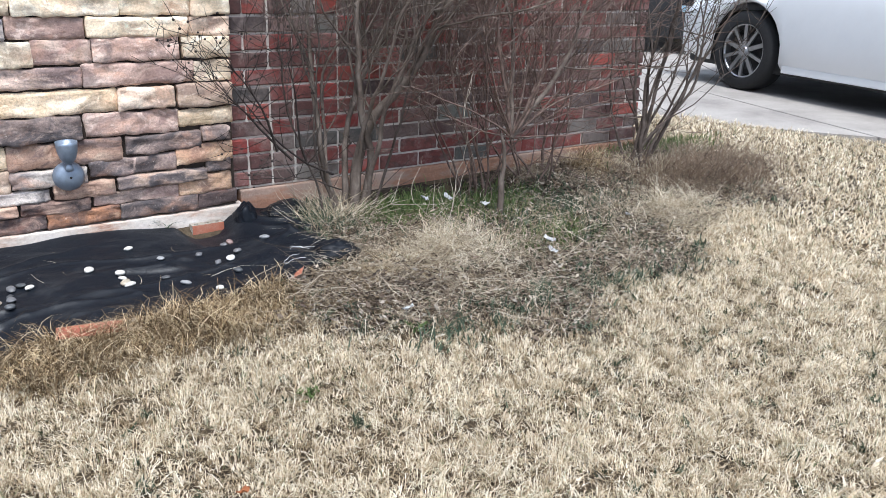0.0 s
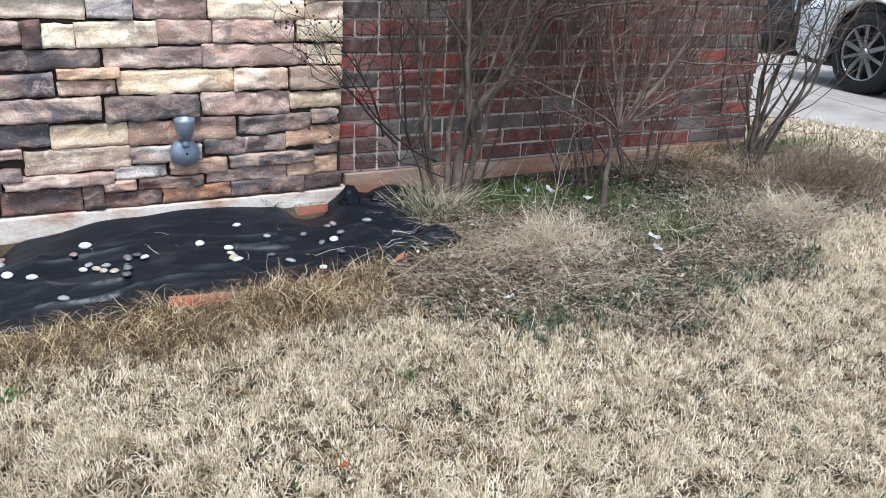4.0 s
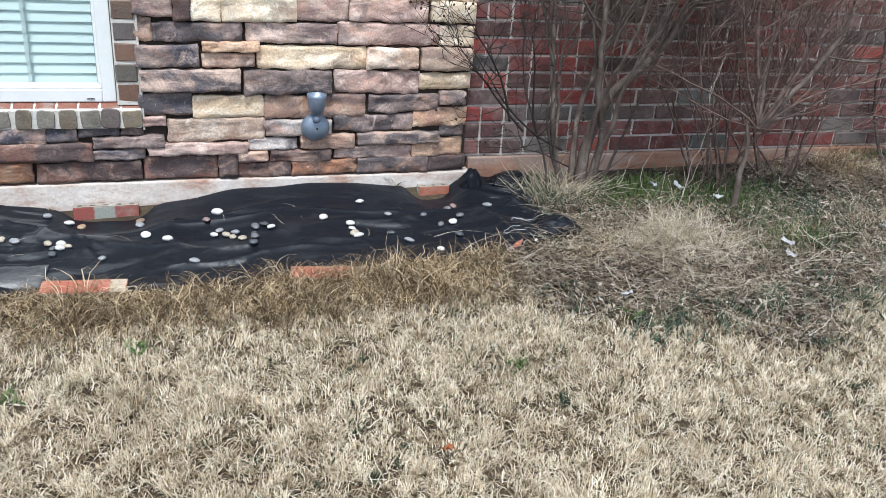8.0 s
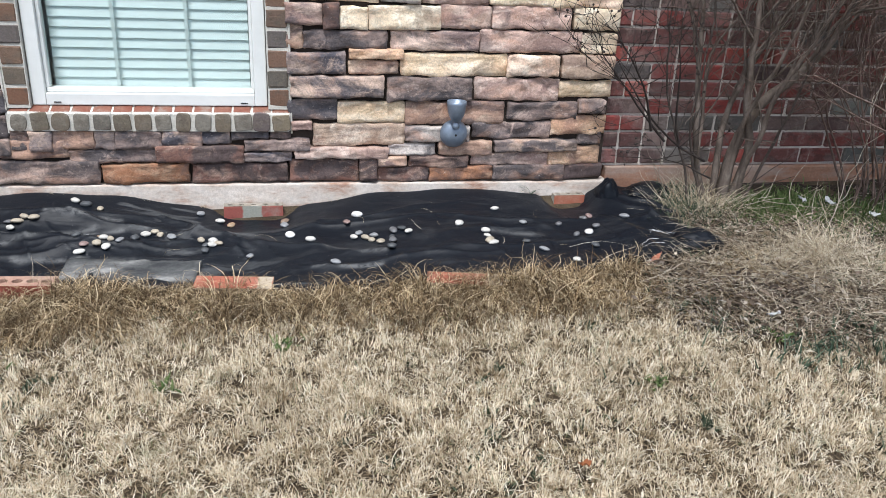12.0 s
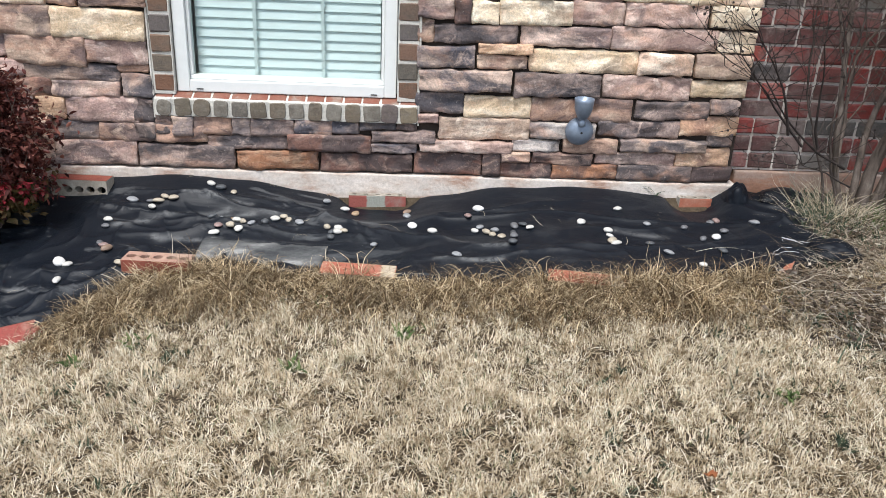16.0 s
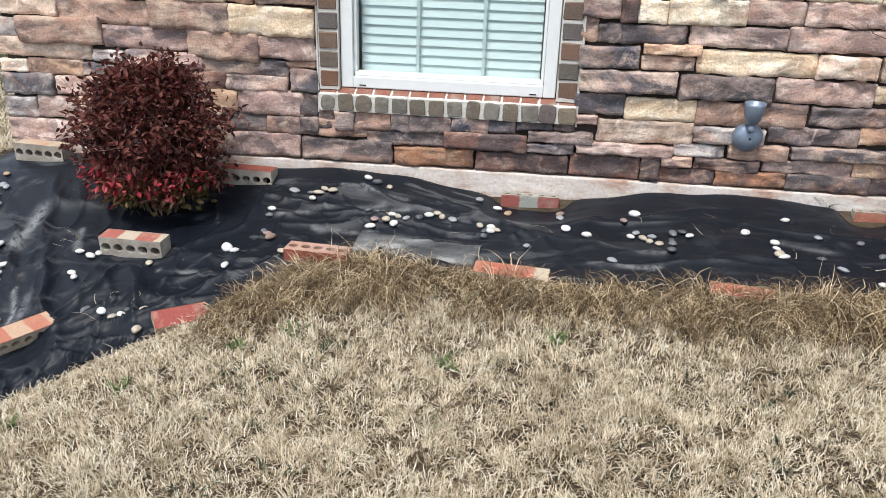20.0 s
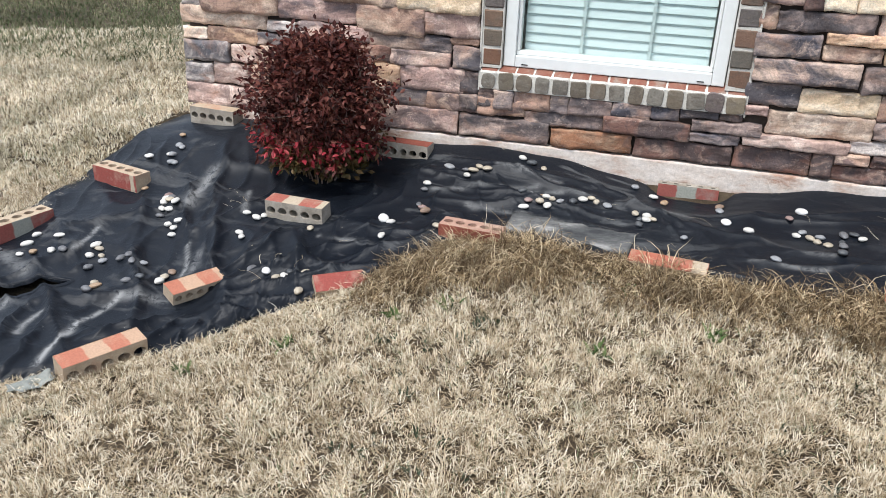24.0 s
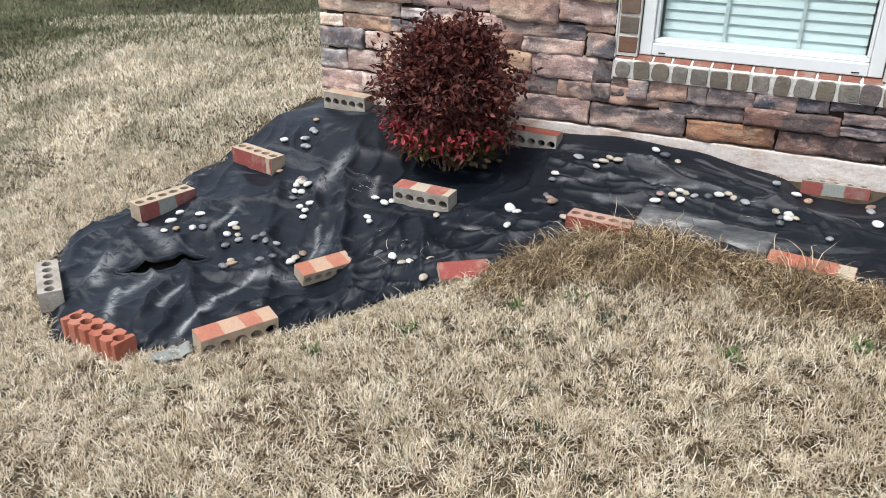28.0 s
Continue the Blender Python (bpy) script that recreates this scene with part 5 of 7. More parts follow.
def scatter(x0, x1, y0, y1, per_m2, margin=0.0):
    n = int((x1 - x0) * (y1 - y0) * per_m2)
    X, Y = rng.uniform(x0, x1, n), rng.uniform(y0, y1, n)
    house = (Y > -0.03) & (X > WALL_L - 0.02) & (X < BRICK_R + 0.04)
    keep = ~inside(X, Y) & ~house & ~inside(X, Y, SLABS)
    return X[keep], Y[keep]


def lawn(name, x0, x1, y0, y1, per_m2, size, width, mat, label, lean=(0.25, 1.2), floor=0.3, curl=1.0, segs=2):
    X, Y = scatter(x0, x1, y0, y1, per_m2)
    # tufts: blades drawn together round random centres, thinner where the turf is worn
    k = rng.uniform(0, 1, len(X))
    thin = np.array([0.5 + 0.62 * noise.noise((a * 24, b * 24, 4)) + 0.22 * noise.noise((a * 7, b * 7, 9)) for a, b in zip(X, Y)])
    band = inside(X, Y + 0.13) & (X > -0.6)
    near = np.interp(X, (-2.6, -1.3, -0.35, 0.2, 0.8, 1.3, 2.5, 3.4), (-2.2, -2.15, -1.8, -1.64, -1.64, -1.78, -2.3, -2.3))
    band |= (size < 0.035) & (Y < near)
    keep = (k < floor + 1.7 * (thin - 0.28)) & ~(band & (rng.uniform(0, 1, len(X)) < 0.8)) & ~(ragged(X, Y) & (rng.uniform(0, 1, len(X)) < 0.72))
    X, Y, thin = X[keep], Y[keep], thin[keep]
    cx, cy = np.round(X / 0.028), np.round(Y / 0.028)
    ang = (np.sin(cx * 12.9898 + cy * 78.233) * 43758.5453 % 1.0) * 6.2832
    L = size * (0.4 + 1.2 * np.clip(thin, 0, 1)) * rng.uniform(0.6, 1.3, len(X))
    ob = blades(name, X, Y, L, width * rng.uniform(0.75, 1.25, len(X)), mat, rng, lean, curl, segs, -0.003, None, ang, 2.2)
    tagged(ob, label, "grass", "", "stuff")


def clump(name, X, Y, reach, per, size, width, mat, label, low=0.1, high=1.25, curl=1.0, segs=3, lift=-0.003, category="grass", kink=0.9):
    """Tufts: blades that spring from one root and lean out over the gaps between tufts. size and reach may be arrays."""
    n = len(X)
    size, reach = np.asarray(size) * np.ones(n), np.asarray(reach) * np.ones(n)
    k = np.repeat(np.arange(n), per)
    k = k[rng.uniform(0, 1, len(k)) < 0.55 + 0.45 * rng.uniform(0, 1, n)[k]]
    m = len(k)
    a, r = rng.uniform(0, 6.2832, m), np.sqrt(rng.uniform(0, 1, m))
    BX, BY = X[k] + np.cos(a) * r * reach[k], Y[k] + np.sin(a) * r * reach[k]
    ok = ~inside(BX, BY)
    k, a, r, BX, BY = k[ok], a[ok], r[ok], BX[ok], BY[ok]
    m = len(k)
    th = low + (high - low) * np.clip(0.25 + 0.45 * r + rng.normal(0, 0.3, m), 0, 1)
    # most blades of a tuft lean the tuft's own way
    own = rng.uniform(0, 6.2832, n)[k]
    a = np.where(rng.uniform(0, 1, m) < 0.55, own + rng.normal(0, 0.6, m), a + rng.normal(0, 0.7, m))
    L = size[k] * rng.uniform(0.55, 1.25, m)
    ob = blades(name, BX, BY, L, width * rng.uniform(0.7, 1.3, m), mat, rng, (th * 0.9, th * 1.1 + 0.01), curl, segs, lift, None, a, 0.3, kink)
    return tagged(ob, label, category, "", "stuff")


def seen_from_walk(X, Y):
    """The stretch of lawn before the feet of whoever walks along the bed stays thin."""
    near = np.interp(X, (-2.6, -1.3, -0.35, 0.2, 0.8, 1.3, 2.5, 3.4), (-2.2, -2.15, -1.8, -1.64, -1.64, -1.78, -2.3, -2.3))
    return (Y > near - 0.03) | (rng.uniform(0, 1, len(X)) < 0.12)


def field(value, X, Y, scale, seed):
    return np.array([noise.noise((x * scale, y * scale, seed)) for x, y in zip(X, Y)]) + value


lawn("lawn_thatch", -2.8, 3.9, -2.25, -0.45, 8200, 0.036, 0.0038, M_THATCH, "flattened brown thatch between the grass tufts", (1.0, 1.5), 0.75)
X, Y = scatter(-2.75, 3.8, -2.4, -0.4, 1550)
vigour = field(0.0, X, Y, 9, 4) + 0.35 * field(0.0, X, Y, 3.1, 9)
strip = inside(X, Y + 0.12) & (X > -0.6)
bed = ragged(X, Y)
k = seen_from_walk(X, Y) & (vigour > -0.80 + rng.normal(0, 0.1, len(X))) & ~(strip & (rng.uniform(0, 1, len(X)) < 0.85)) & ~(bed & (rng.uniform(0, 1, len(X)) < 0.75))
X, Y, vigour = X[k], Y[k], vigour[k]
clump("lawn_grass", X, Y, 0.022, 28, 0.030 * (1 + 0.5 * vigour) * rng.uniform(0.75, 1.25, len(X)), 0.0030, M_LAWN, "short dormant straw-coloured lawn grass in tufts", 0.0, 1.25, 0.6, 2, kink=0.8)
k = rng.uniform(0, 1, len(X)) < 0.3
clump("lawn_grass", X[k] + 0.02, Y[k] + 0.015, 0.03, 6, 0.055, 0.0024, M_BLOND, "single long curled straws lying over the lawn", 0.6, 1.4, 1.1, 3, 0.012)
lawn("lawn_grass", -4.6, 7.0, -5.5, -2.2, 1800, 0.05, 0.011, M_LAWN, "dormant straw-coloured lawn farther down the slope", (0.25, 1.3), 0.6)
lawn("lawn_grass", 3.4, 7.0, -2.2, 1.3, 8000, 0.042, 0.0062, M_LAWN, "dormant straw-coloured lawn beside the driveway", (0.25, 1.3), 0.6)
lawn("lawn_grass", -4.8, -1.76, -0.5, 1.7, 12500, 0.044, 0.0054, M_LAWN_SIDE, "dormant lawn beside the house with green patches", (0.25, 1.3), 0.5)
lawn("lawn_grass", -5.6, -1.76, 1.7, 3.3, 4600, 0.050, 0.0076, M_LAWN_SIDE, "dormant lawn farther along the house", (0.25, 1.3), 0.5)
lawn("lawn_grass", -4.6, -2.4, -2.2, -0.4, 12000, 0.038, 0.0046, M_LAWN_SIDE, "dormant lawn beside the bed", (0.25, 1.3), 0.5)
# the two far lawns get their shade from the dark blade colours
lawn("lawn_grass", -9.5, -1.76, 1.1, 7.5, 2000, 0.055, 0.0105, M_LAWN_FAR, "distant dormant lawn, green patches with shade painted into the blades", (0.25, 1.3), 0.5)
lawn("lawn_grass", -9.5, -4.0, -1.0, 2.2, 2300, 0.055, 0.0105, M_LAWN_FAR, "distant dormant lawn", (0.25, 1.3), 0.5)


def fringe(name, a, b, out, count, size, mat, label, lean=(0.15, 1.2), curl=0.5, inward=0.02):
    """Longer grass along a stretch of the bed's outer edge, by its x."""
    pts = np.array([p for p in EDGE])
    t = np.linspace(0, len(pts) - 1, 4000)
    ex, ey = np.interp(t, np.arange(len(pts)), pts[:, 0]), np.interp(t, np.arange(len(pts)), pts[:, 1])
    ok = np.flatnonzero((ex > a) & (ex < b) & (ey < -0.3))
    i = rng.choice(ok, count)
    X = ex[i] + rng.normal(0, 0.03, count)
    Y = ey[i] - out * np.abs(rng.beta(1.1, 2.2, count)) + inward * rng.uniform(0, 1, count)
    cl = np.array([0.5 + 0.45 * noise.noise((x * 3.3, y * 3.3, 8)) + 0.35 * noise.noise((x * 11, y * 11, 3)) for x, y in zip(X, Y)])
    L = size * np.clip(0.4 + 1.0 * cl, 0.15, 1.6) * rng.uniform(0.5, 1.3, count)
    ob = blades(name, X, Y, L, rng.uniform(0.0018, 0.0034, count), mat, rng, lean, curl, 4, -0.005)
    tagged(ob, label, "grass", "", "stuff")


def along_edge(a, b, out, count, inward=0.0):
    """Random places along the outer edge of the bed, by its x, out to a distance."""
    pts = np.array(EDGE)
    t = np.linspace(0, len(pts) - 1, 4000)
    ex, ey = np.interp(t, np.arange(len(pts)), pts[:, 0]), np.interp(t, np.arange(len(pts)), pts[:, 1])
    i = rng.choice(np.flatnonzero((ex > a) & (ex < b) & (ey < -0.3)), count)
    return ex[i] + rng.normal(0, 0.02, count), ey[i] - out * rng.beta(1.2, 1.7, count) + inward * rng.uniform(0, 1, count)


fringe("edge_grass", -0.58, 1.66, 0.2, 18500, 0.06, M_DARK_GRASS, "dark brown matted grass at the bed edge", (0.6, 1.5), 0.8, 0.0)
X, Y = along_edge(-0.57, 1.60, 0.22, 740)
swell = 1 + 0.9 * field(0.0, X, Y, 5.0, 8)
clump("edge_grass", X, Y, 0.026, 48, 0.118 * swell, 0.0028, M_TALL, "tangled brown-straw grass along the bed edge", 0.0, 1.15, 1.1, 5)
X, Y = along_edge(-0.54, 1.6, 0.08, 210, -0.005)
clump("edge_grass", X, Y, 0.03, 42, 0.10 * (1 + 0.5 * field(0.0, X, Y, 5.0, 2)), 0.0024, M_TALL, "long dry grass curling over the fabric edge", 0.0, 1.2, 1.2, 6)
X, Y = along_edge(-0.52, -0.1, 0.12, 60, 0.02)
clump("edge_grass", X, Y, 0.03, 60, 0.125, 0.0020, M_TALL, "long arching dry grass over the bricks", 0.0, 1.2, 1.1, 6)
X, Y = along_edge(0.84, 1.2, 0.10, 75, -0.03)
clump("edge_grass", X, Y, 0.03, 60, 0.115, 0.0020, M_TALL, "dry grass tussock at the bed edge", 0.0, 1.0, 0.75, 6)
X, Y = along_edge(-0.36, -0.12, 0.07, 26, 0.01)
clump("edge_grass", X, Y, 0.025, 55, 0.15, 0.0024, M_TALL, "dry grass heaped over the end of the red brick", 0.0, 1.1, 0.8, 6)
fringe("edge_grass", -0.5, 1.6, 0.05, 160, 0.13, M_BLOND, "single long pale straws over the fabric", (0.1, 1.1), 1.0, 0.03)
fringe("edge_grass", -2.25, -0.55, 0.07, 5000, 0.05, M_LAWN, "dry grass along the fabric edge", (0.3, 1.3), 0.9, 0.0)

# ---- the weedy bed before the brick wall ----
# dark litter soil inside the bed's wandering border
soil = bpy.data.objects["ground"].data
soil.materials.append(M_LITTER)
spots = np.array([p.center[:2] for p in soil.polygons])
dark = np.zeros(len(spots), np.int32)
near_bed = np.flatnonzero((spots[:, 0] > 1) & (spots[:, 0] < 5) & (spots[:, 1] > -1.6) & (spots[:, 1] < 0.3))
dark[near_bed] = ragged(spots[near_bed, 0], spots[near_bed, 1])
soil.polygons.foreach_set("material_index", dark)


def cloud(x, y, sx, sy, n):
    X, Y = rng.normal(x, sx, n), rng.normal(y, sy, n)
    Y = np.minimum(Y, 0.02 - rng.uniform(0, 0.03, n))
    return X, Y


def in_weedy(n, clear=1.0):
    X, Y = rng.uniform(1.4, 4.6, n * 3), rng.uniform(-1.3, 0.02, n * 3)
    k = ragged(X, Y) & ~inside(X, Y) & ~((Y > -0.03) & (X < BRICK_R + 0.03))
    X, Y = X[k], Y[k]
    patch = np.array([noise.noise((a * 4.5, b * 4.5, 30 + n % 7)) for a, b in zip(X, Y)])
    k = (patch + rng.normal(0, 0.25, len(X)) > -0.05) & ((Y < clear + rng.normal(0, 0.05, len(X))) | (X > 3.0))
    return X[k][:n], Y[k][:n]


X, Y = in_weedy(13000, -0.16)
tagged(flakes("leaf_litter", X, Y, 0.013, M_LEAF_LITTER, rng, 0.03), "grey-brown dead leaf litter under the shrubs", "leaf litter", "", "stuff")
X, Y = in_weedy(2200, -0.3)
tagged(flakes("leaf_litter", X, Y, 0.013, M_STEM, rng, 0.04), "pale curled dead leaves on the litter", "leaf litter", "", "stuff")
X, Y = in_weedy(3600, -0.30)
tagged(blades("dead_stalks", X, Y, rng.uniform(0.06, 0.30, len(X)), 0.0021, M_STEM, rng, (1.2, 1.6), 0.15, 5, 0.025), "tangle of fallen dead stems and straw", "dead stems", "", "stuff")
X, Y = in_weedy(2600, -0.10)
tagged(blades("dead_stalks", X, Y, rng.uniform(0.05, 0.22, len(X)), 0.0026, M_BROWN, rng, (1.15, 1.6), 0.15, 5, 0.015), "dark brown fallen twigs and stems", "dead stems", "", "stuff")
X, Y = in_weedy(6800, -0.36)
tagged(blades("matted_grass", X, Y, rng.uniform(0.03, 0.12, len(X)), 0.0024, M_STEM, rng, (0.6, 1.5), 0.6, 4, 0.006), "matted grey dry grass", "grass", "", "stuff")
X, Y = cloud(1.96, -0.84, 0.14, 0.07, 600)
tagged(flakes("leaf_litter", X, Y, 0.015, M_LEAF_LITTER, rng, 0.06), "dark dead leaves by the fabric corner", "leaf litter", "", "stuff")
X, Y = cloud(2.2, -0.74, 0.26, 0.14, 620)
tagged(blades("dead_stalks", X, Y, rng.uniform(0.08, 0.30, len(X)), 0.0025, M_STEM, rng, (1.1, 1.6), 0.12, 5, 0.045), "pale straw lying crosswise over the litter", "dead stems", "", "stuff")
X, Y = cloud(2.95, -0.72, 0.35, 0.14, 380)
tagged(blades("dead_stalks", X, Y, rng.uniform(0.08, 0.26, len(X)), 0.0025, M_STEM, rng, (1.1, 1.6), 0.12, 5, 0.04), "grey straw lying crosswise over the litter", "dead stems", "", "stuff")
# small weeds strewn through the litter
X, Y = in_weedy(260, -0.25)
clump("green_weeds", X, Y, 0.025, 14, 0.042, 0.0085, M_WEED_DULL, "dull green weeds strewn through the litter", 0.2, 1.4, 0.5, 2, 0.008, "weeds")
X, Y = rng.uniform(1.85, 3.3, 70), -1.08 + rng.normal(0, 0.07, 70)
clump("green_weeds", X, Y, 0.02, 12, 0.04, 0.008, M_WEED_DULL, "dull green weeds along the lawn edge", 0.2, 1.4, 0.5, 2, 0.008, "weeds")
# straw falling away on all sides from the blond tussock
X, Y = rng.normal(2.26, 0.11, 60), rng.normal(-0.64, 0.07, 60)
clump("dry_tussock", X, Y, 0.05, 22, 0.17, 0.0022, M_BLOND, "blond straw fallen over in a loose mound", 0.7, 1.5, 0.4, 6, 0.015)
X, Y = rng.normal(2.30, 0.07, 26), rng.normal(-0.63, 0.05, 26)
clump("dry_tussock", X, Y, 0.04, 24, 0.20, 0.0024, M_BLOND, "blond dry grass standing in an arching heap", 0.15, 1.2, 0.42, 6, 0.0)
X, Y = rng.normal(2.02, 0.08, 30), rng.normal(-0.70, 0.05, 30)
clump("dry_tussock", X, Y, 0.05, 22, 0.15, 0.0022, M_TALL, "brown straw fallen over by the fabric corner", 0.6, 1.5, 0.35, 5, 0.01)
for x, y, sx, sy, n, mat, lab in ((2.36, -0.26, 0.12, 0.07, 2300, M_WEED, "bright green weeds by the brick wall"), (2.72, -0.36, 0.14, 0.09, 1500, M_WEED, "green weeds at the shrub foot"), (2.95, -0.55, 0.25, 0.16, 1300, M_WEED_DULL, "dull green weeds in leaf litter"), (2.75, -0.72, 0.12, 0.06, 700, M_WEED, "green weeds among the litter"), (4.1, 0.0, 0.22, 0.12, 1100, M_WEED, "green grass by the brick corner"), (2.4, -1.12, 0.3, 0.05, 360, M_WEED_DULL, "dull green weeds at the lawn edge"), (1.98, -0.22, 0.06, 0.08, 500, M_WEED_DULL, "grey-green weeds beside the fabric")):
    X, Y = cloud(x, y, sx, sy, n)
    tagged(blades("green_weeds", X, Y, rng.uniform(0.025, 0.07, n), 0.0055, mat, rng, (0.1, 1.3), 0.6, 2, 0.012), lab, "weeds", "", "stuff")
for x, y, sx, sy, n, size, mat, lab in ((2.30, -0.63, 0.10, 0.06, 300, 0.18, M_BLOND, "blond dry grass tussock"), (2.04, -0.20, 0.07, 0.06, 800, 0.19, M_BLOND, "pale dry grass tuft at the shrub foot"), (2.02, -0.36, 0.06, 0.09, 700, 0.10, M_STEM, "matted dry straw beside the fabric"), (1.84, -0.78, 0.16, 0.09, 1900, 0.10, M_TALL, "brown dry grass beside the fabric corner"), (2.2, -0.76, 0.22, 0.10, 650, 0.18, M_BLOND, "fallen pale straw before the tussock"), (3.5, -0.76, 0.17, 0.08, 2200, 0.15, M_BLOND, "blond dry grass clump by the lawn"), (3.95, -0.45, 0.24, 0.13, 4600, 0.22, M_BROWN, "fluffy brown seed grass clump"), (3.4, -0.08, 0.25, 0.04, 700, 0.14, M_STEM, "dry grass along the brick wall")):
    X, Y = cloud(x, y, sx, sy, n)
    tagged(blades("dry_tussock", X, Y, size * rng.uniform(0.35, 1.25, n), 0.0024, mat, rng, (0.6, 1.5) if size > 0.185 else (1.0, 1.57), 0.2, 4), lab, "grass", "", "stuff")
for x, y, sx, sy, n, size, mat, lab in ((3.46, -0.72, 0.13, 0.06, 34, 0.15, M_BLOND, "blond dry grass leaning over at the lawn edge"), (3.5, -0.13, 0.10, 0.03, 26, 0.17, M_TALL, "dry grass standing against the brick wall"), (3.85, -0.30, 0.16, 0.08, 26, 0.15, M_BLOND, "pale grass round the corner shrub")):
    X, Y = cloud(x, y, sx, sy, n)
    clump("dry_tussock", X, Y, 0.03, 34, size, 0.0026, mat, lab, 0.1, 1.25, 0.5, 5, 0.0)
# scattered green weeds in the lawn
for x, y, r in ((0.46, -0.91, 0.03), (-0.32, -0.92, 0.03), (-0.72, -1.18, 0.04), (0.2, -0.75, 0.025), (1.9, -1.05, 0.03), (-0.95, -1.35, 0.03), (2.6, -1.0, 0.03), (0.15, -1.05, 0.025), (0.95, -0.82, 0.025), (-0.45, -1.0, 0.02), (1.45, -1.2, 0.025)):
    X, Y = rng.normal(x, r * 0.6, 18), rng.normal(y, r * 0.5, 18)
    tagged(blades("lawn_weed", X, Y, rng.uniform(0.02, 0.042, 18), 0.010, M_WEED, rng, (0.3, 1.2), 0.5, 3, 0.006), "small green weed in the dry lawn", "weed", "", "stuff")
X, Y = scatter(-2.6, 3.7, -2.2, -0.5, 60)
k = seen_from_walk(X, Y) & (field(0.0, X, Y, 1.6, 40) + 0.12 * X > -0.05)
clump("lawn_weed", X[k], Y[k], 0.016, 10, 0.028, 0.006, M_WEED_DARK, "dark green specks of weed low in the lawn", 0.3, 1.3, 0.5, 2, 0.004, "weeds")

# sprouts and straws that stand up between the fabric and the foundation, and straws strewn on the sheet
for x, mat, size, n, lab in ((1.40, M_WEED_DULL, 0.075, 6, "green sprout behind the fabric by the foundation"), (1.60, M_WEED, 0.05, 7, "green sprout by the corner brick"), (0.64, M_BLOND, 0.06, 5, "dry straws against the foundation"), (-0.05, M_BLOND, 0.05, 4, "dry straws against the foundation"), (-0.36, M_BLOND, 0.05, 4, "dry straws against the foundation"), (0.16, M_BLOND, 0.05, 5, "dry straws against the foundation")):
    X, Y = x + rng.normal(0, 0.012, n), np.full(n, -0.022)
    z = np.array([rest(a, -0.022) for a in X]) - 0.004
    ob = blades("wall_sprout", X, Y, size * rng.uniform(0.6, 1.3, n), 0.004 if "green" in lab else 0.002, mat, rng, (0.1, 0.8), 0.6, 5, 0.0, z, np.where(rng.uniform(0, 1, n) < 0.5, 0.0, 3.14), 0.5)
    tagged(ob, lab, "weed", "", "stuff")
X = np.concatenate([rng.normal(-1.27, 0.04, 5), rng.uniform(-1.1, -0.7, 9), rng.uniform(-0.4, 1.6, 14)])
Y = np.concatenate([rng.normal(-0.52, 0.04, 5), rng.uniform(-0.9, -0.6, 9), rng.uniform(-0.5, -0.1, 14)])
z = np.array([rest(a, b) for a, b in zip(X, Y)]) + 0.003
tagged(blades("loose_straw", X, Y, rng.uniform(0.03, 0.11, len(X)), 0.0018, M_BLOND, rng, (1.1, 1.5), 0.15, 5, 0.0, z, None, 3.1416, 0.9), "pale straws strewn on the black fabric", "straw", "", "stuff")

# ---- litter: scraps of paper, a fallen leaf ----
M_SCRAP = rough_material("white_scrap", [(0.3, (0.36, 0.37, 0.37)), (0.7, (0.60, 0.61, 0.61))], 30, 200)
M_PLASTIC = rough_material("grey_plastic", [(0.3, (0.20, 0.21, 0.19)), (0.7, (0.32, 0.33, 0.30))], 20, 200)
M_RUST_LEAF = rough_material("rust_leaf", [(0.3, (0.28, 0.09, 0.035)), (0.7, (0.40, 0.15, 0.06))], 40, 200)


def scrap(name, x, y, size, mat, seed, label, category, z=0.02):
    bm = bmesh.new()
    bmesh.ops.create_grid(bm, x_segments=8, y_segments=8, size=1)
    r = random.Random(seed)
    for v in bm.verts:
        d = v.co.length
        k = 1 - 0.25 * noise.noise(v.co * 1.5 + Vector((seed, 0, 0)))
        v.co = Vector((v.co.x * size * k, v.co.y * size * 0.6 * k * (1 - 0.35 * abs(v.co.x)), size * (0.5 * noise.noise(v.co * 1.8 + Vector((0, seed, 0))) + 0.25 * v.co.x ** 2)))
    bmesh.ops.solidify(bm, geom=bm.faces[:], thickness=0.0012)
    for f in bm.faces:
        f.smooth = True
    ob = part(name, bm, mat, None)
    ob.matrix_world = pose(x, y, float(height(x, y)) + z, r.uniform(-20, 20), r.uniform(-20, 20), r.uniform(0, 360))
    return tagged(ob, label, category)


scrap("paper_scrap", 2.53, -0.28, 0.026, M_SCRAP, 1, "crumpled white paper scrap among green weeds", "litter", 0.05)
scrap("paper_scrap", 2.43, -0.25, 0.024, M_SCRAP, 2, "small pale scrap among green weeds", "litter", 0.05)
scrap("paper_scrap", 2.64, -0.40, 0.018, M_SCRAP, 3, "pale torn scrap by the shrub stem", "litter", 0.05)
scrap("paper_scrap", 2.67, -0.79, 0.024, M_SCRAP, 4, "white torn wrapper in leaf litter", "litter", 0.05)
scrap("paper_scrap", 2.62, -0.87, 0.022, M_SCRAP, 5, "pale torn wrapper in leaf litter", "litter", 0.05)
scrap("paper_scrap", 1.90, -0.99, 0.018, M_SCRAP, 6, "small white scrap at the lawn edge", "litter", 0.05)
scrap("paper_scrap", 3.15, -0.74, 0.018, M_SCRAP, 7, "small white scrap in dry leaves", "litter", 0.05)
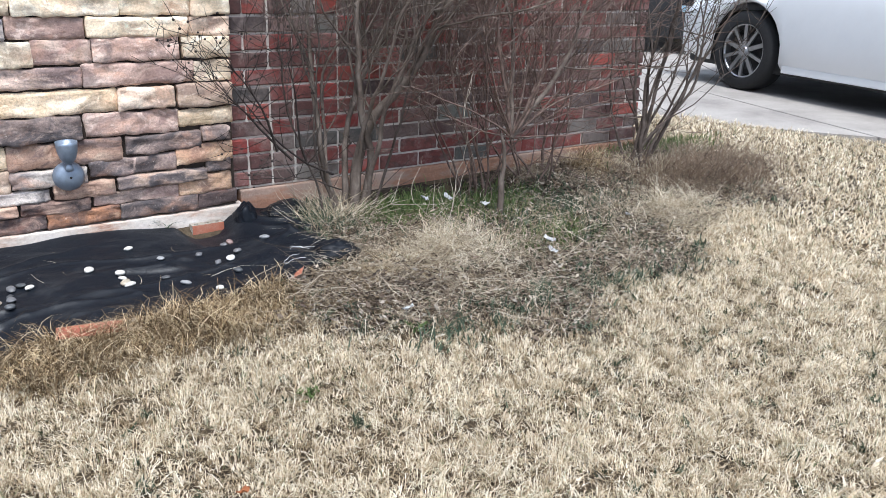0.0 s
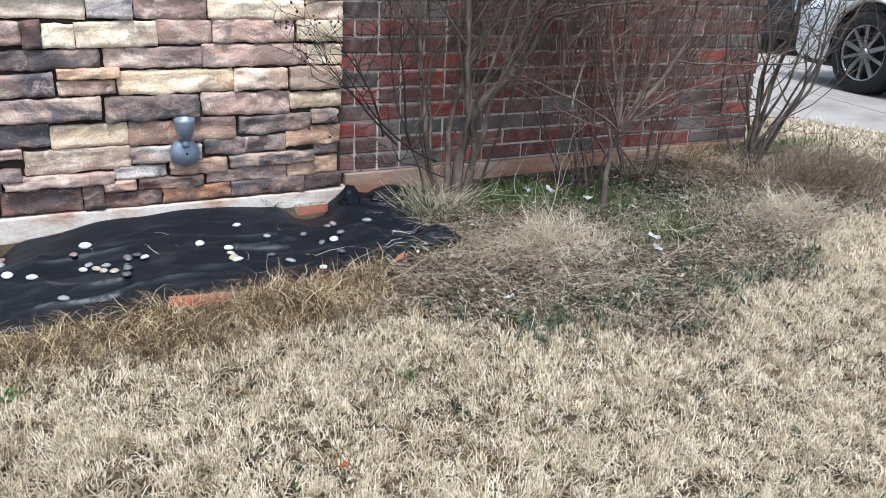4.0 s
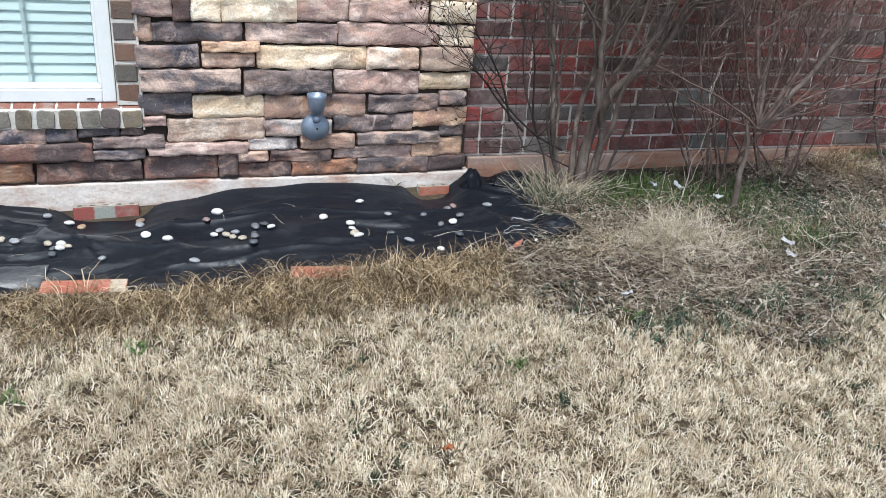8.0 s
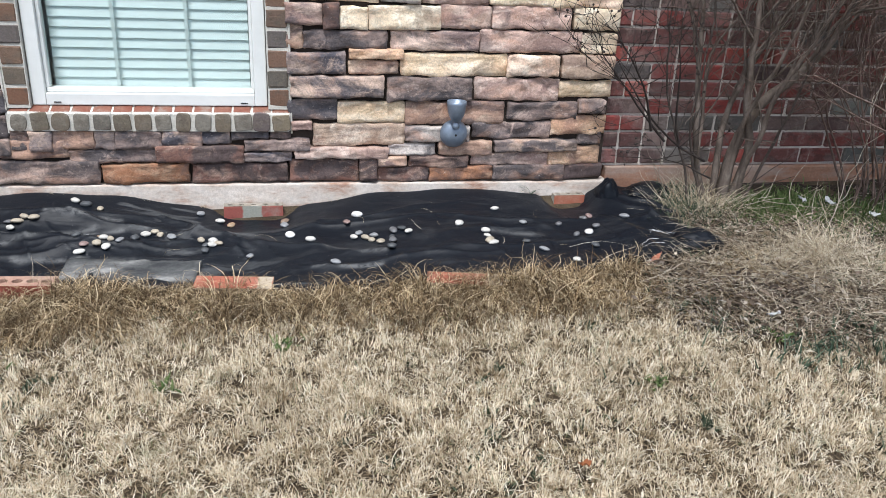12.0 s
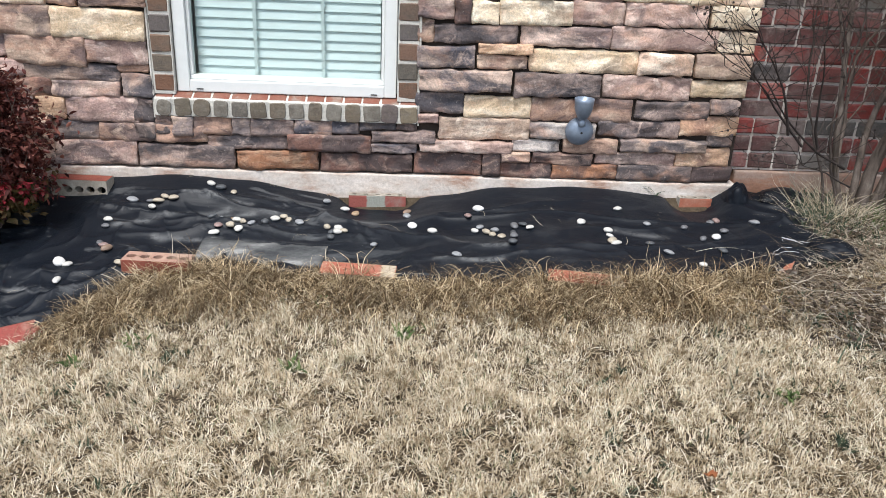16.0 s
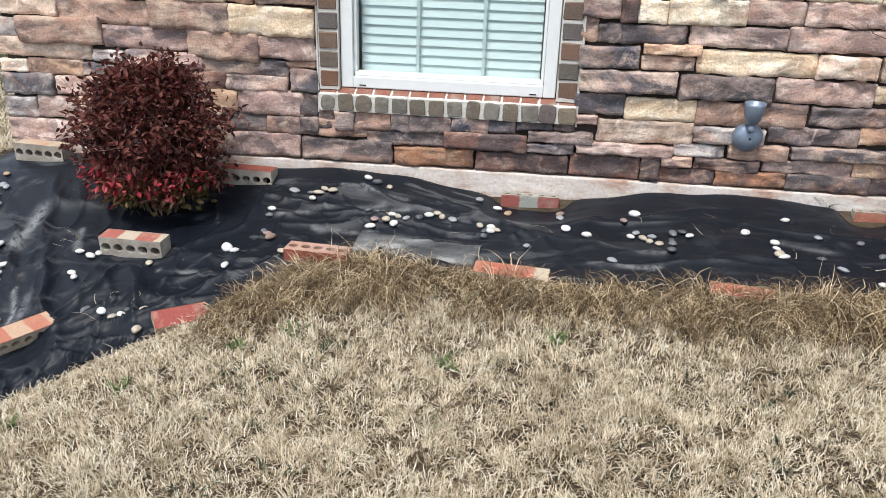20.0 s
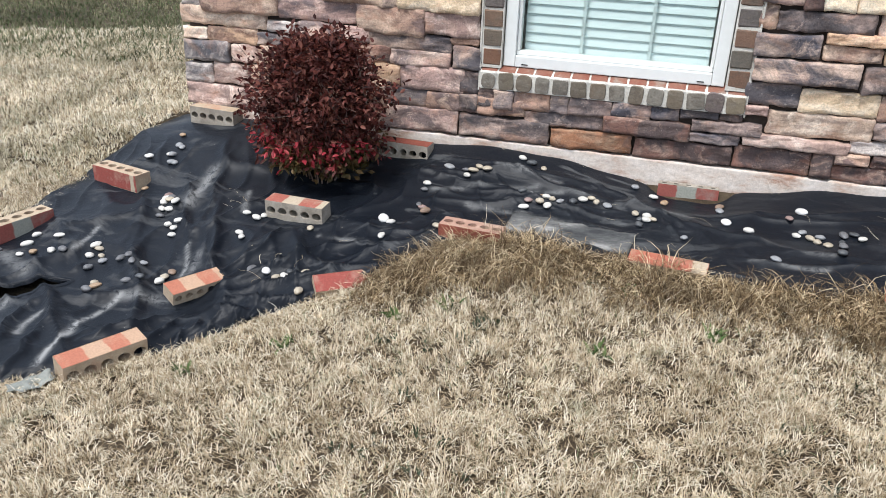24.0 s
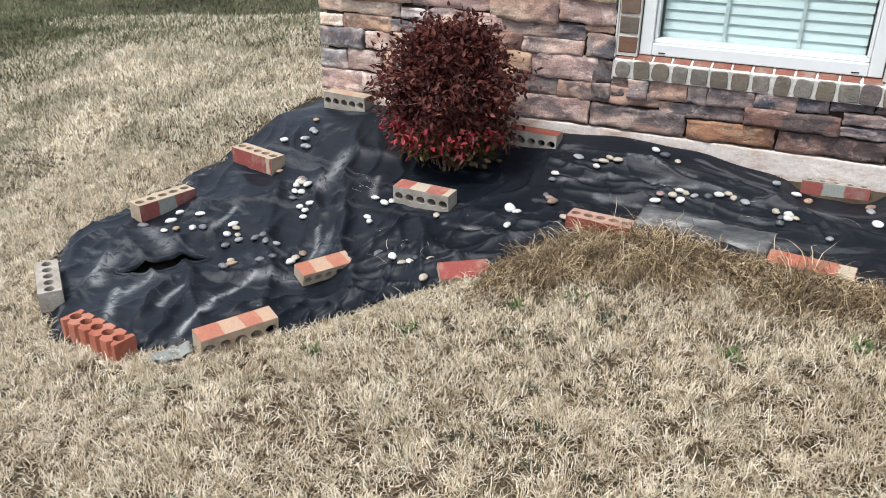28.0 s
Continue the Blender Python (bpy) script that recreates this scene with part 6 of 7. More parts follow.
scrap("grey_plastic_scrap", -1.31, -1.525, 0.055, M_PLASTIC, 12, "flat grey plastic sheet end sticking out under the fabric", "plastic scrap", 0.015)
scrap("fallen_leaf", 1.145, -1.50, 0.02, M_RUST_LEAF, 8, "single rust-orange fallen leaf on dry lawn", "leaf", 0.04)


# ---- bare shrubs ----
M_BARK = rough_material("shrub_bark", [(0.3, (0.062, 0.048, 0.038)), (0.52, (0.14, 0.11, 0.09)), (0.72, (0.26, 0.22, 0.185))], 30, 220, 0.85, 0.5, 0.004, (1, 1, 0.35))
M_TWIG = rough_material("shrub_twig", [(0.3, (0.046, 0.035, 0.029)), (0.6, (0.10, 0.079, 0.067)), (0.8, (0.20, 0.168, 0.146))], 30, 220, 0.85, 0.3, 0.003)
M_TWIG_RED = rough_material("shrub_twig_reddish", [(0.3, (0.07, 0.046, 0.037)), (0.55, (0.17, 0.117, 0.096)), (0.75, (0.33, 0.255, 0.21))], 30, 220, 0.85, 0.3, 0.003)
M_TWIG_DARK = rough_material("shrub_twig_dark", [(0.3, (0.018, 0.013, 0.011)), (0.6, (0.040, 0.030, 0.026)), (0.8, (0.085, 0.066, 0.056))], 30, 220, 0.85, 0.3, 0.003)
M_TWIG_PALE = rough_material("dead_twig_pale", [(0.3, (0.36, 0.30, 0.23)), (0.7, (0.56, 0.50, 0.42))], 30, 220, 0.85, 0.3, 0.003)


class Tubes:
    """Collects tapered tubes into one mesh."""

    def __init__(self):
        self.v, self.f, self.tips = [], [], []

    def add(self, pts, radii):
        n = 6 if radii[0] > 0.008 else 4 if radii[0] > 0.003 else 3
        first = len(self.v)
        self.tips.append(pts[-1])
        for i, (p, r) in enumerate(zip(pts, radii)):
            d = (pts[min(i + 1, len(pts) - 1)] - pts[max(i - 1, 0)]).normalized()
            a = d.cross(Vector((0.3, 0.9, 0.2))).normalized()
            b = d.cross(a)
            for k in range(n):
                t = math.tau * k / n
                self.v.append(p + (a * math.cos(t) + b * math.sin(t)) * r)
        for i in range(len(pts) - 1):
            for k in range(n):
                q = (k + 1) % n
                s = first + i * n
                self.f.append((s + k, s + q, s + n + q, s + n + k))

    def mesh(self, name, mat):
        return mesh_of(name, self.v, self.f, (mat,), None, True)


def grow(tubes, rnd, p, d, length, radius, depth, fork=3, wander=0.38, lift=0.12, tip=0.35, spread=(0.35, 0.8), fuzz=0.28):
    """A limb that wanders, tapers and forks into finer twigs; it keeps clear of the wall."""
    steps = max(3, int(length / 0.06))
    pts, rad = [p.copy()], [radius]
    d = d.normalized()
    for i in range(steps):
        d = (d + Vector((rnd.uniform(-1, 1), rnd.uniform(-1, 1), rnd.uniform(-1, 1))) * wander * 0.5 + Vector((0, 0, lift * 0.3))).normalized()
        if p.y > -0.03 and d.y > 0:
            d.y *= -0.3
        p = p + d * (length / steps)
        pts.append(p.copy())
        rad.append(radius * (1 - (1 - tip) * (i + 1) / steps))
        if depth > 0 and i >= steps * 0.25 and rnd.random() < fork / steps * 1.3:
            side = Vector((rnd.uniform(-1, 1), rnd.uniform(-1, 1), rnd.uniform(-0.3, 0.8))).normalized()
            k = rnd.uniform(*spread)
            grow(tubes, rnd, p, d * (1 - k) + side * k, length * rnd.uniform(0.35, 0.65), max(0.0017, rad[-1] * rnd.uniform(0.38, 0.60)), depth - 1, fork, wander, lift, tip, spread, fuzz)
    tubes.add(pts, rad)
    if depth > 0 and radius > 0.0022:
        for p in pts[2:]:
            for _ in range(2 if rnd.random() < fuzz else 0):
                side = Vector((rnd.uniform(-1, 1), rnd.uniform(-1, 0.6), rnd.uniform(-0.2, 1.0))).normalized()
                q, t = p.copy(), []
                for j in range(5):
                    t.append(q.copy())
                    side = (side + Vector((rnd.uniform(-1, 1), rnd.uniform(-1, 1), rnd.uniform(-0.5, 1))) * 0.2).normalized()
                    if q.y > -0.02 and side.y > 0:
                        side.y = -side.y
                    q = q + side * rnd.uniform(0.025, 0.055)
                tubes.add(t, [0.0021, 0.0019, 0.0016, 0.0013, 0.0010])


def shrub(name, x, y, seed, stems, label, bark, twig, **habit):
    root = new(name)
    root.location = (x, y, float(height(x, y)))
    tagged(root, label, "shrub", "bare shrubs before the brick wall")
    rnd = random.Random(seed)
    for dx, dy, tilt, turn, length, radius, depth, fork in stems:
        t = Tubes()
        a, b = radians(tilt), radians(turn)
        d = Vector((math.sin(a) * math.cos(b), math.sin(a) * math.sin(b), math.cos(a)))
        grow(t, rnd, Vector((dx, dy, -0.03)) + Vector((x, y, root.location.z)), d, length, radius, depth, fork, **habit)
        me = t.mesh("stem", bark if radius > 0.007 else twig)
        me.transform(Matrix.Translation(-root.location))
        ob = part("stem", me, None, root)
    return root


shrub("crape_myrtle", 2.13, -0.16, 6, [(0.0, 0.0, 5, 20, 1.3, 0.026, 2, 9), (0.035, -0.01, 16, 5, 1.25, 0.018, 2, 8), (0.055, 0.0, 11, 345, 1.2, 0.012, 2, 7), (-0.04, 0.0, 10, 180, 1.2, 0.014, 2, 8), (-0.07, 0.01, 17, 186, 1.1, 0.009, 2, 7), (-0.02, 0.03, 6, 160, 1.25, 0.015, 2, 8), (0.02, 0.03, 4, 60, 1.3, 0.011, 2, 7), (-0.09, -0.02, 12, 200, 1.0, 0.006, 2, 8), (-0.12, 0.0, 9, 170, 0.9, 0.005, 2, 8), (0.09, -0.02, 20, 350, 1.0, 0.007, 2, 7)], "bare grey-brown multi-stemmed shrub with fine twigs", M_BARK, M_TWIG, wander=0.48, lift=0.30, spread=(0.3, 0.65), fuzz=0.30)
shrub("bare_shrub", 2.67, -0.46, 11, [(0.0, 0.0, 8, 10, 0.40, 0.017, 0, 0)], "single-stemmed bare shrub with a twiggy crown", M_BARK, M_TWIG_RED)
shrub("bare_shrub", 2.76, -0.22, 23, [(random.Random(i).uniform(-0.14, 0.12), random.Random(i + 50).uniform(-0.08, 0.08), random.Random(i + 90).uniform(3, 30), i * 47 % 360, random.Random(i + 7).uniform(0.8, 1.3), random.Random(i + 31).uniform(0.003, 0.007), 2, 8) for i in range(14)], "dense thicket of reddish-brown bare twigs", M_TWIG_RED, M_TWIG_RED, wander=0.42, fuzz=0.16)
shrub("bare_shrub", 3.12, -0.16, 37, [(random.Random(i).uniform(-0.12, 0.12), random.Random(i + 50).uniform(-0.06, 0.06), random.Random(i + 90).uniform(4, 40), i * 53 % 360, random.Random(i + 7).uniform(0.7, 1.25), random.Random(i + 31).uniform(0.004, 0.008), 2, 8) for i in range(10)], "bare shrub with crowded thin brown stems", M_TWIG_RED, M_TWIG_RED, wander=0.42, fuzz=0.16)
shrub("crape_myrtle", 3.72, -0.2, 51, [(random.Random(i).uniform(-0.08, 0.12), random.Random(i + 40).uniform(-0.06, 0.05), random.Random(i + 80).uniform(6, 48), (-40, 10, 150, 330, 350, 20, 0)[i % 7] + i * 3, random.Random(i + 9).uniform(0.75, 1.25), random.Random(i + 33).uniform(0.006, 0.016), 2, 4) for i in range(13)], "bare multi-stemmed shrub at the brick corner", M_TWIG, M_TWIG, wander=0.40, lift=0.30, fuzz=0.16)


def crown_of(owner, x, y, z, seed, n, length, twig):
    rnd = random.Random(seed)
    for i in range(n):
        t = Tubes()
        a = i * 2.4
        tilt = rnd.uniform(0.15, 1.05)
        d = Vector((math.sin(tilt) * math.cos(a), math.sin(tilt) * math.sin(a) * 0.7 - 0.05, math.cos(tilt)))
        grow(t, rnd, Vector((x, y, z)), d, length * rnd.uniform(0.6, 1.1), rnd.uniform(0.004, 0.008), 2, 6, fuzz=0.25)
        me = t.mesh("branch", twig)
        me.transform(Matrix.Translation(-owner.location))
        part("branch", me, None, owner)


single = bpy.data.objects["bare_shrub"]
fork_z = float(height(2.67, -0.46)) + 0.345
crown_of(single, 2.715, -0.455, fork_z, 5, 7, 0.8, M_TWIG_RED)
# its heavy limb leans toward the brick corner, and thin shoots arch out beside it
for k, (aim, length, radius) in enumerate((((0.62, 0.05, 0.75), 0.95, 0.013), ((0.15, 0.12, 0.95), 0.9, 0.011), ((-0.25, 0.1, 0.9), 0.85, 0.009), ((0.95, 0.02, 0.30), 0.75, 0.006), ((0.9, -0.1, 0.45), 0.8, 0.005), ((0.95, 0.1, 0.15), 0.7, 0.004), ((0.8, -0.05, 0.6), 0.8, 0.005), ((-0.7, -0.05, 0.45), 0.6, 0.005), ((-0.85, 0.0, 0.25), 0.5, 0.004), ((1.0, 0.0, 0.05), 0.55, 0.0035))):
    t = Tubes()
    grow(t, random.Random(300 + k), Vector((2.715, -0.455, fork_z)), Vector(aim), length, radius, 2, 6, 0.30, 0.10 if k < 3 else 0.02, fuzz=0.20)
    me = t.mesh("branch", M_BARK if radius > 0.01 else M_TWIG_RED)
    me.transform(Matrix.Translation(-single.location))
    part("branch", me, None, single)


def sprig(name, start, aim, length, radius, seed, mat, label, fork=6):
    """A dead twig: one main shoot with side shoots as parts."""
    rnd = random.Random(seed)
    def shoot(p, d, n, r):
        t, pts = Tubes(), []
        for i in range(n):
            pts.append(p.copy())
            d = (d + Vector((rnd.uniform(-1, 1), rnd.uniform(-1, 1), rnd.uniform(-0.6, 0.9))) * 0.36).normalized()
            p = p + d * 0.04
        t.add(pts, [r * (1 - 0.7 * i / n) for i in range(n)])
        return t, pts
    t, pts = shoot(Vector(start), Vector(aim).normalized(), max(4, int(length / 0.05)), radius)
    ob = part(name, t.mesh(name, mat), None, None)
    for k in range(fork):
        q = rnd.choice(pts[1:])
        t, _ = shoot(q, (Vector(aim).normalized() + Vector((rnd.uniform(-1, 1), rnd.uniform(-1, 1), rnd.uniform(-0.3, 0.8)))).normalized(), rnd.randint(3, 6), radius * 0.6)
        part("side_shoot", t.mesh("side_shoot", mat), None, ob)
    return tagged(ob, label, "branch")


# branches that reach over to the stone wall, their twigs ending in dark seed capsules
owner = bpy.data.objects["crape_myrtle"]
for k, (start, aim, length) in enumerate((((2.04, -0.17, 0.48), (-0.85, -0.02, 0.5), 0.56), ((1.86, -0.18, 0.56), (-0.7, 0.0, 0.6), 0.45), ((1.80, -0.18, 0.60), (-0.45, 0.02, 0.85), 0.42), ((2.06, -0.2, 0.42), (-0.9, -0.05, 0.25), 0.32), ((1.92, -0.18, 0.55), (-0.3, 0.0, 0.9), 0.40))):
    t, r = Tubes(), random.Random(60 + k)
    grow(t, r, Vector(start), Vector(aim), length, 0.0035 if k == 3 else 0.0052, 3, 8, 0.36, 0.08, fuzz=0.5)
    me = t.mesh("branch", M_TWIG_DARK)
    me.transform(Matrix.Translation(-owner.location))
    part("branch", me, None, owner)
    for q in r.sample(t.tips, min(16, len(t.tips))):
        bm = bmesh.new()
        bmesh.ops.create_icosphere(bm, subdivisions=1, radius=r.uniform(0.0035, 0.0055), matrix=Matrix.Translation(q - owner.location))
        part("seed_capsule", bm, M_TWIG_DARK, owner)
for k, (sx, sy, ax, ay, az, ln) in enumerate(((2.45, -0.42, 0.15, 0.1, 1.0, 0.75), (2.42, -0.44, -0.6, 0.0, 0.5, 0.35), (1.98, -0.1, -0.5, -0.1, 0.35, 0.3), (2.1, -0.2, 0.7, -0.3, 0.25, 0.4), (2.5, -0.55, 0.8, -0.2, 0.2, 0.4))):
    sprig("dead_twig", (sx, sy, float(height(sx, sy)) - 0.01), (ax, ay, az), ln, 0.0024, 80 + k, M_TWIG_PALE, "pale bleached dead twig standing in the weeds", 5)


# ---- red-leaved shrub on the fabric bed ----
def leaf_cloud(name, centres, dirs, size, mat, rng):
    """Pointed leaves folded along the rib, at the given places."""
    n = len(centres)
    L, W = size * rng.uniform(0.65, 1.25, n), size * rng.uniform(0.20, 0.31, n)
    d = dirs * 0.55 + rng.normal(0, 0.75, (n, 3)) + np.array([0, 0, -0.15])
    d /= np.linalg.norm(d, axis=1)[:, None]
    s = np.cross(d, np.array([0, 0, 1.0]) + rng.normal(0, 0.8, (n, 3)))
    s /= np.linalg.norm(s, axis=1)[:, None] + 1e-9
    u = np.cross(s, d)
    c = centres
    at = lambda f, w, h: c + d * (L * f)[:, None] + s * (W * w)[:, None] + u * (W * h)[:, None]
    V = np.stack([c, at(0.28, 0.85, 0.3), at(0.62, 0.9, 0.3), at(1.0, 0.0, -0.35), at(0.62, -0.9, 0.3), at(0.28, -0.85, 0.3), at(0.45, 0.0, 0.0)], 1).reshape(-1, 3)
    o = (np.arange(n) * 7)[:, None]
    T = np.concatenate([o + np.array([[6, i, (i + 1) % 6]]) for i in range(6)])
    return big_mesh(name, V, T, mat)


M_MAROON = blade_material("maroon_leaf", [(0.0, (0.025, 0.009, 0.008)), (0.4, (0.08, 0.022, 0.018)), (0.75, (0.155, 0.044, 0.034)), (1.0, (0.29, 0.12, 0.085))], (0.065, 0.019, 0.016), 0.5, 8.0, 0.5)
M_CRIMSON = blade_material("crimson_leaf", [(0.0, (0.16, 0.02, 0.024)), (0.5, (0.44, 0.04, 0.058)), (1.0, (0.66, 0.15, 0.15))], (0.25, 0.03, 0.03), 0.3, 8.0, 0.5)
M_OLIVE = blade_material("olive_leaf", [(0.0, (0.05, 0.055, 0.02)), (0.6, (0.13, 0.09, 0.035)), (1.0, (0.20, 0.13, 0.06))], (0.12, 0.06, 0.03), 0.4, 8.0, 0.5)

bush = new("red_shrub")
BX, BY = -1.02, -0.278
BZ = rest(BX, BY)
bush.location = (BX, BY, BZ)
tagged(bush, "rounded maroon-leaved shrub with crimson lower leaves on fabric", "shrub")
rnd = random.Random(9)
for i in range(26):
    t = Tubes()
    a = i * 2.399
    tilt = rnd.uniform(0.05, 0.62)
    grow(t, rnd, Vector((0.05 * math.cos(a), 0.04 * math.sin(a), -0.03)), Vector((math.sin(tilt) * math.cos(a), math.sin(tilt) * math.sin(a), math.cos(tilt))), rnd.uniform(0.28, 0.42), 0.004, 1, 2, 0.2, fuzz=0.15)
    part("stem", t.mesh("stem", M_TWIG_RED), None, bush)


def bush_sprays(sprays, per, lo, hi, rmin, seed, size=(0.226, 0.18, 0.455), reach=0.045, stray=0.05):
    """Leaves gathered in loose sprays at the shoot ends, with a lumpy outline."""
    g = np.random.default_rng(seed)
    a, h = g.uniform(0, 6.2832, sprays), g.uniform(lo, hi, sprays)
    prof = np.interp(h, [0.0, 0.08, 0.25, 0.50, 0.75, 0.92, 1.0], [0.68, 0.79, 0.93, 1.0, 0.86, 0.62, 0.36])
    lump = 1 + 0.42 * np.array([noise.noise((math.cos(q) * 2.2, math.sin(q) * 2.2, k * 4.0)) for q, k in zip(a, h)])
    r = prof * lump * (rmin + (1 - rmin) * np.sqrt(g.uniform(0, 1, sprays)))
    r *= 1 + 0.25 * (g.uniform(0, 1, sprays) < stray)
    c = np.stack([size[0] * r * np.cos(a), size[1] * r * np.sin(a), 0.086 + (size[2] - 0.036) * h * (1 + 0.04 * g.normal(0, 1, sprays))], -1)
    d = np.stack([np.cos(a), np.sin(a), (h - 0.35) * 1.8], -1)
    c, d = np.repeat(c, per, 0), np.repeat(d, per, 0)
    return c + g.normal(0, reach, c.shape) * np.array([1, 1, 0.8]) * 0.5 + np.array([0, 0, 0.0]), d, g


c, d, g = bush_sprays(640, 15, 0.06, 1.0, 0.42, 1, reach=0.06, stray=0.06)
part("foliage", leaf_cloud("foliage", c, d, 0.0255, M_MAROON, g), None, bush, "dark maroon leaves")
# loose sprigs that stick out on the lawn side
g = np.random.default_rng(8)
c = np.concatenate([np.array([-0.262 - 0.03 * i % 0.05, -0.05 + 0.02 * i, 0.24 + 0.035 * i]) + g.normal(0, 0.014, (9, 3)) for i in range(6)])
part("foliage", leaf_cloud("foliage", c, np.tile([-1.0, -0.2, 0.2], (len(c), 1)), 0.026, M_MAROON, g), None, bush, "dark loose leaf sprigs")
c, d, g = bush_sprays(80, 9, 0.03, 0.24, 0.95, 2)
k = (c[:, 1] < 0.05) & (c[:, 2] < 0.20) & (c[:, 2] > 0.02)
part("foliage", leaf_cloud("foliage", c[k], d[k], 0.028, M_CRIMSON, g), None, bush, "crimson lower leaves")
c, d, g = bush_sprays(210, 8, -0.07, 0.16, 0.4, 3)
part("foliage", leaf_cloud("foliage", c, d, 0.030, M_OLIVE, g), None, bush, "olive and rust lower leaves")

# ---- driveway ----
def slab_piece(name, pts, label):
    bm = bmesh.new()
    low = [bm.verts.new((x, y, 0.22)) for x, y in pts]
    top = [bm.verts.new((x, y, 0.362)) for x, y in pts]
    bm.faces.new(top)
    for i in range(len(pts)):
        j = (i + 1) % len(pts)
        bm.faces.new((low[i], low[j], top[j], top[i]))
    bmesh.ops.recalc_face_normals(bm, faces=bm.faces[:])
    return setting(name, bm, M_CONCRETE, label, "driveway")


slab_piece("driveway_1", [(4.4, 6.5), (4.4, 1.0), (4.67, 0.6), (5.0, 0.45), (5.15, 0.12), (5.3, -0.08), (5.6, -0.45), (6.08, 1.36), (7.5, 6.5)], "pale worn concrete driveway edge panel")
slab_piece("driveway_2", [(6.092, 1.36), (5.612, -0.46), (6.2, -1.3), (7.0, -3.0), (9.0, -6.0), (14.0, -6.0), (14.0, 6.5), (7.512, 6.5)], "pale concrete driveway under the parked cars")

# ---- cars ----
M_SILVER = plain("silver_paint", (0.76, 0.775, 0.79), 0.28, 0.15, 0.02, 6)
M_WHITE_PAINT = plain("white_paint", (0.78, 0.79, 0.80), 0.25, 0.0, 0.02, 6)
M_TYRE = plain("tyre_rubber", (0.018, 0.018, 0.019), 0.8, 0, 0.2, 60)
M_RIM = plain("alloy_rim", (0.40, 0.405, 0.415), 0.3, 0.9, 0.1, 30)
M_BLACK = plain("black_plastic", (0.02, 0.021, 0.023), 0.55, 0, 0.1, 40)
M_CAR_GLASS = plain("tinted_glass", (0.02, 0.025, 0.03), 0.06, 0, 0.02, 5)
M_PLATE = plain("plate_blue", (0.30, 0.48, 0.60), 0.5, 0, 0.05, 20)
M_RED_LENS = plain("lamp_lens_red", (0.45, 0.05, 0.03), 0.2, 0, 0.05, 20)


def wheel(parent, x, y, side, r=0.315):
    """A wheel at x along the car, its outer side towards side*y."""
    ty = spin([(r * 0.70, -0.10), (r * 0.93, -0.108), (r, -0.085), (r, 0.085), (r * 0.93, 0.108), (r * 0.70, 0.10)], 40, "Y", False)
    for v in ty.verts:
        v.co += Vector((x, y, r))
    tyre = part("tyre", ty, M_TYRE, parent)
    bm = spin([(r * 0.66, -0.02), (r * 0.70, 0.0), (r * 0.70, 0.09), (r * 0.665, 0.095), (r * 0.645, 0.075), (r * 0.62, 0.03)], 40, "Y", False)
    for i in range(10):
        a = math.tau * i / 10
        m = Matrix.Rotation(a, 4, "Y")
        q = bmesh.ops.create_cube(bm, size=1, matrix=m @ Matrix.LocRotScale((0, -0.078, r * 0.37), Euler((0.06, 0, 0)), (0.026 if i % 2 else 0.034, 0.018, r * 0.60)))
    bmesh.ops.create_cone(bm, cap_ends=True, segments=20, radius1=r * 0.15, radius2=r * 0.11, depth=0.03, matrix=Matrix.LocRotScale((0, -0.085, 0), Euler((radians(90), 0, 0)), None))
    for v in bm.verts:
        v.co = Vector((v.co.x, v.co.y * -side, v.co.z)) + Vector((x, y, r))
    part("rim", bm, M_RIM, tyre, "multi-spoke alloy rim")
    bk = spin([(r * 0.62, -0.01), (r * 0.62, 0.01)], 24, "Y")
    for v in bk.verts:
        v.co += Vector((x, y, r))
    part("brake", bk, M_BLACK, tyre)


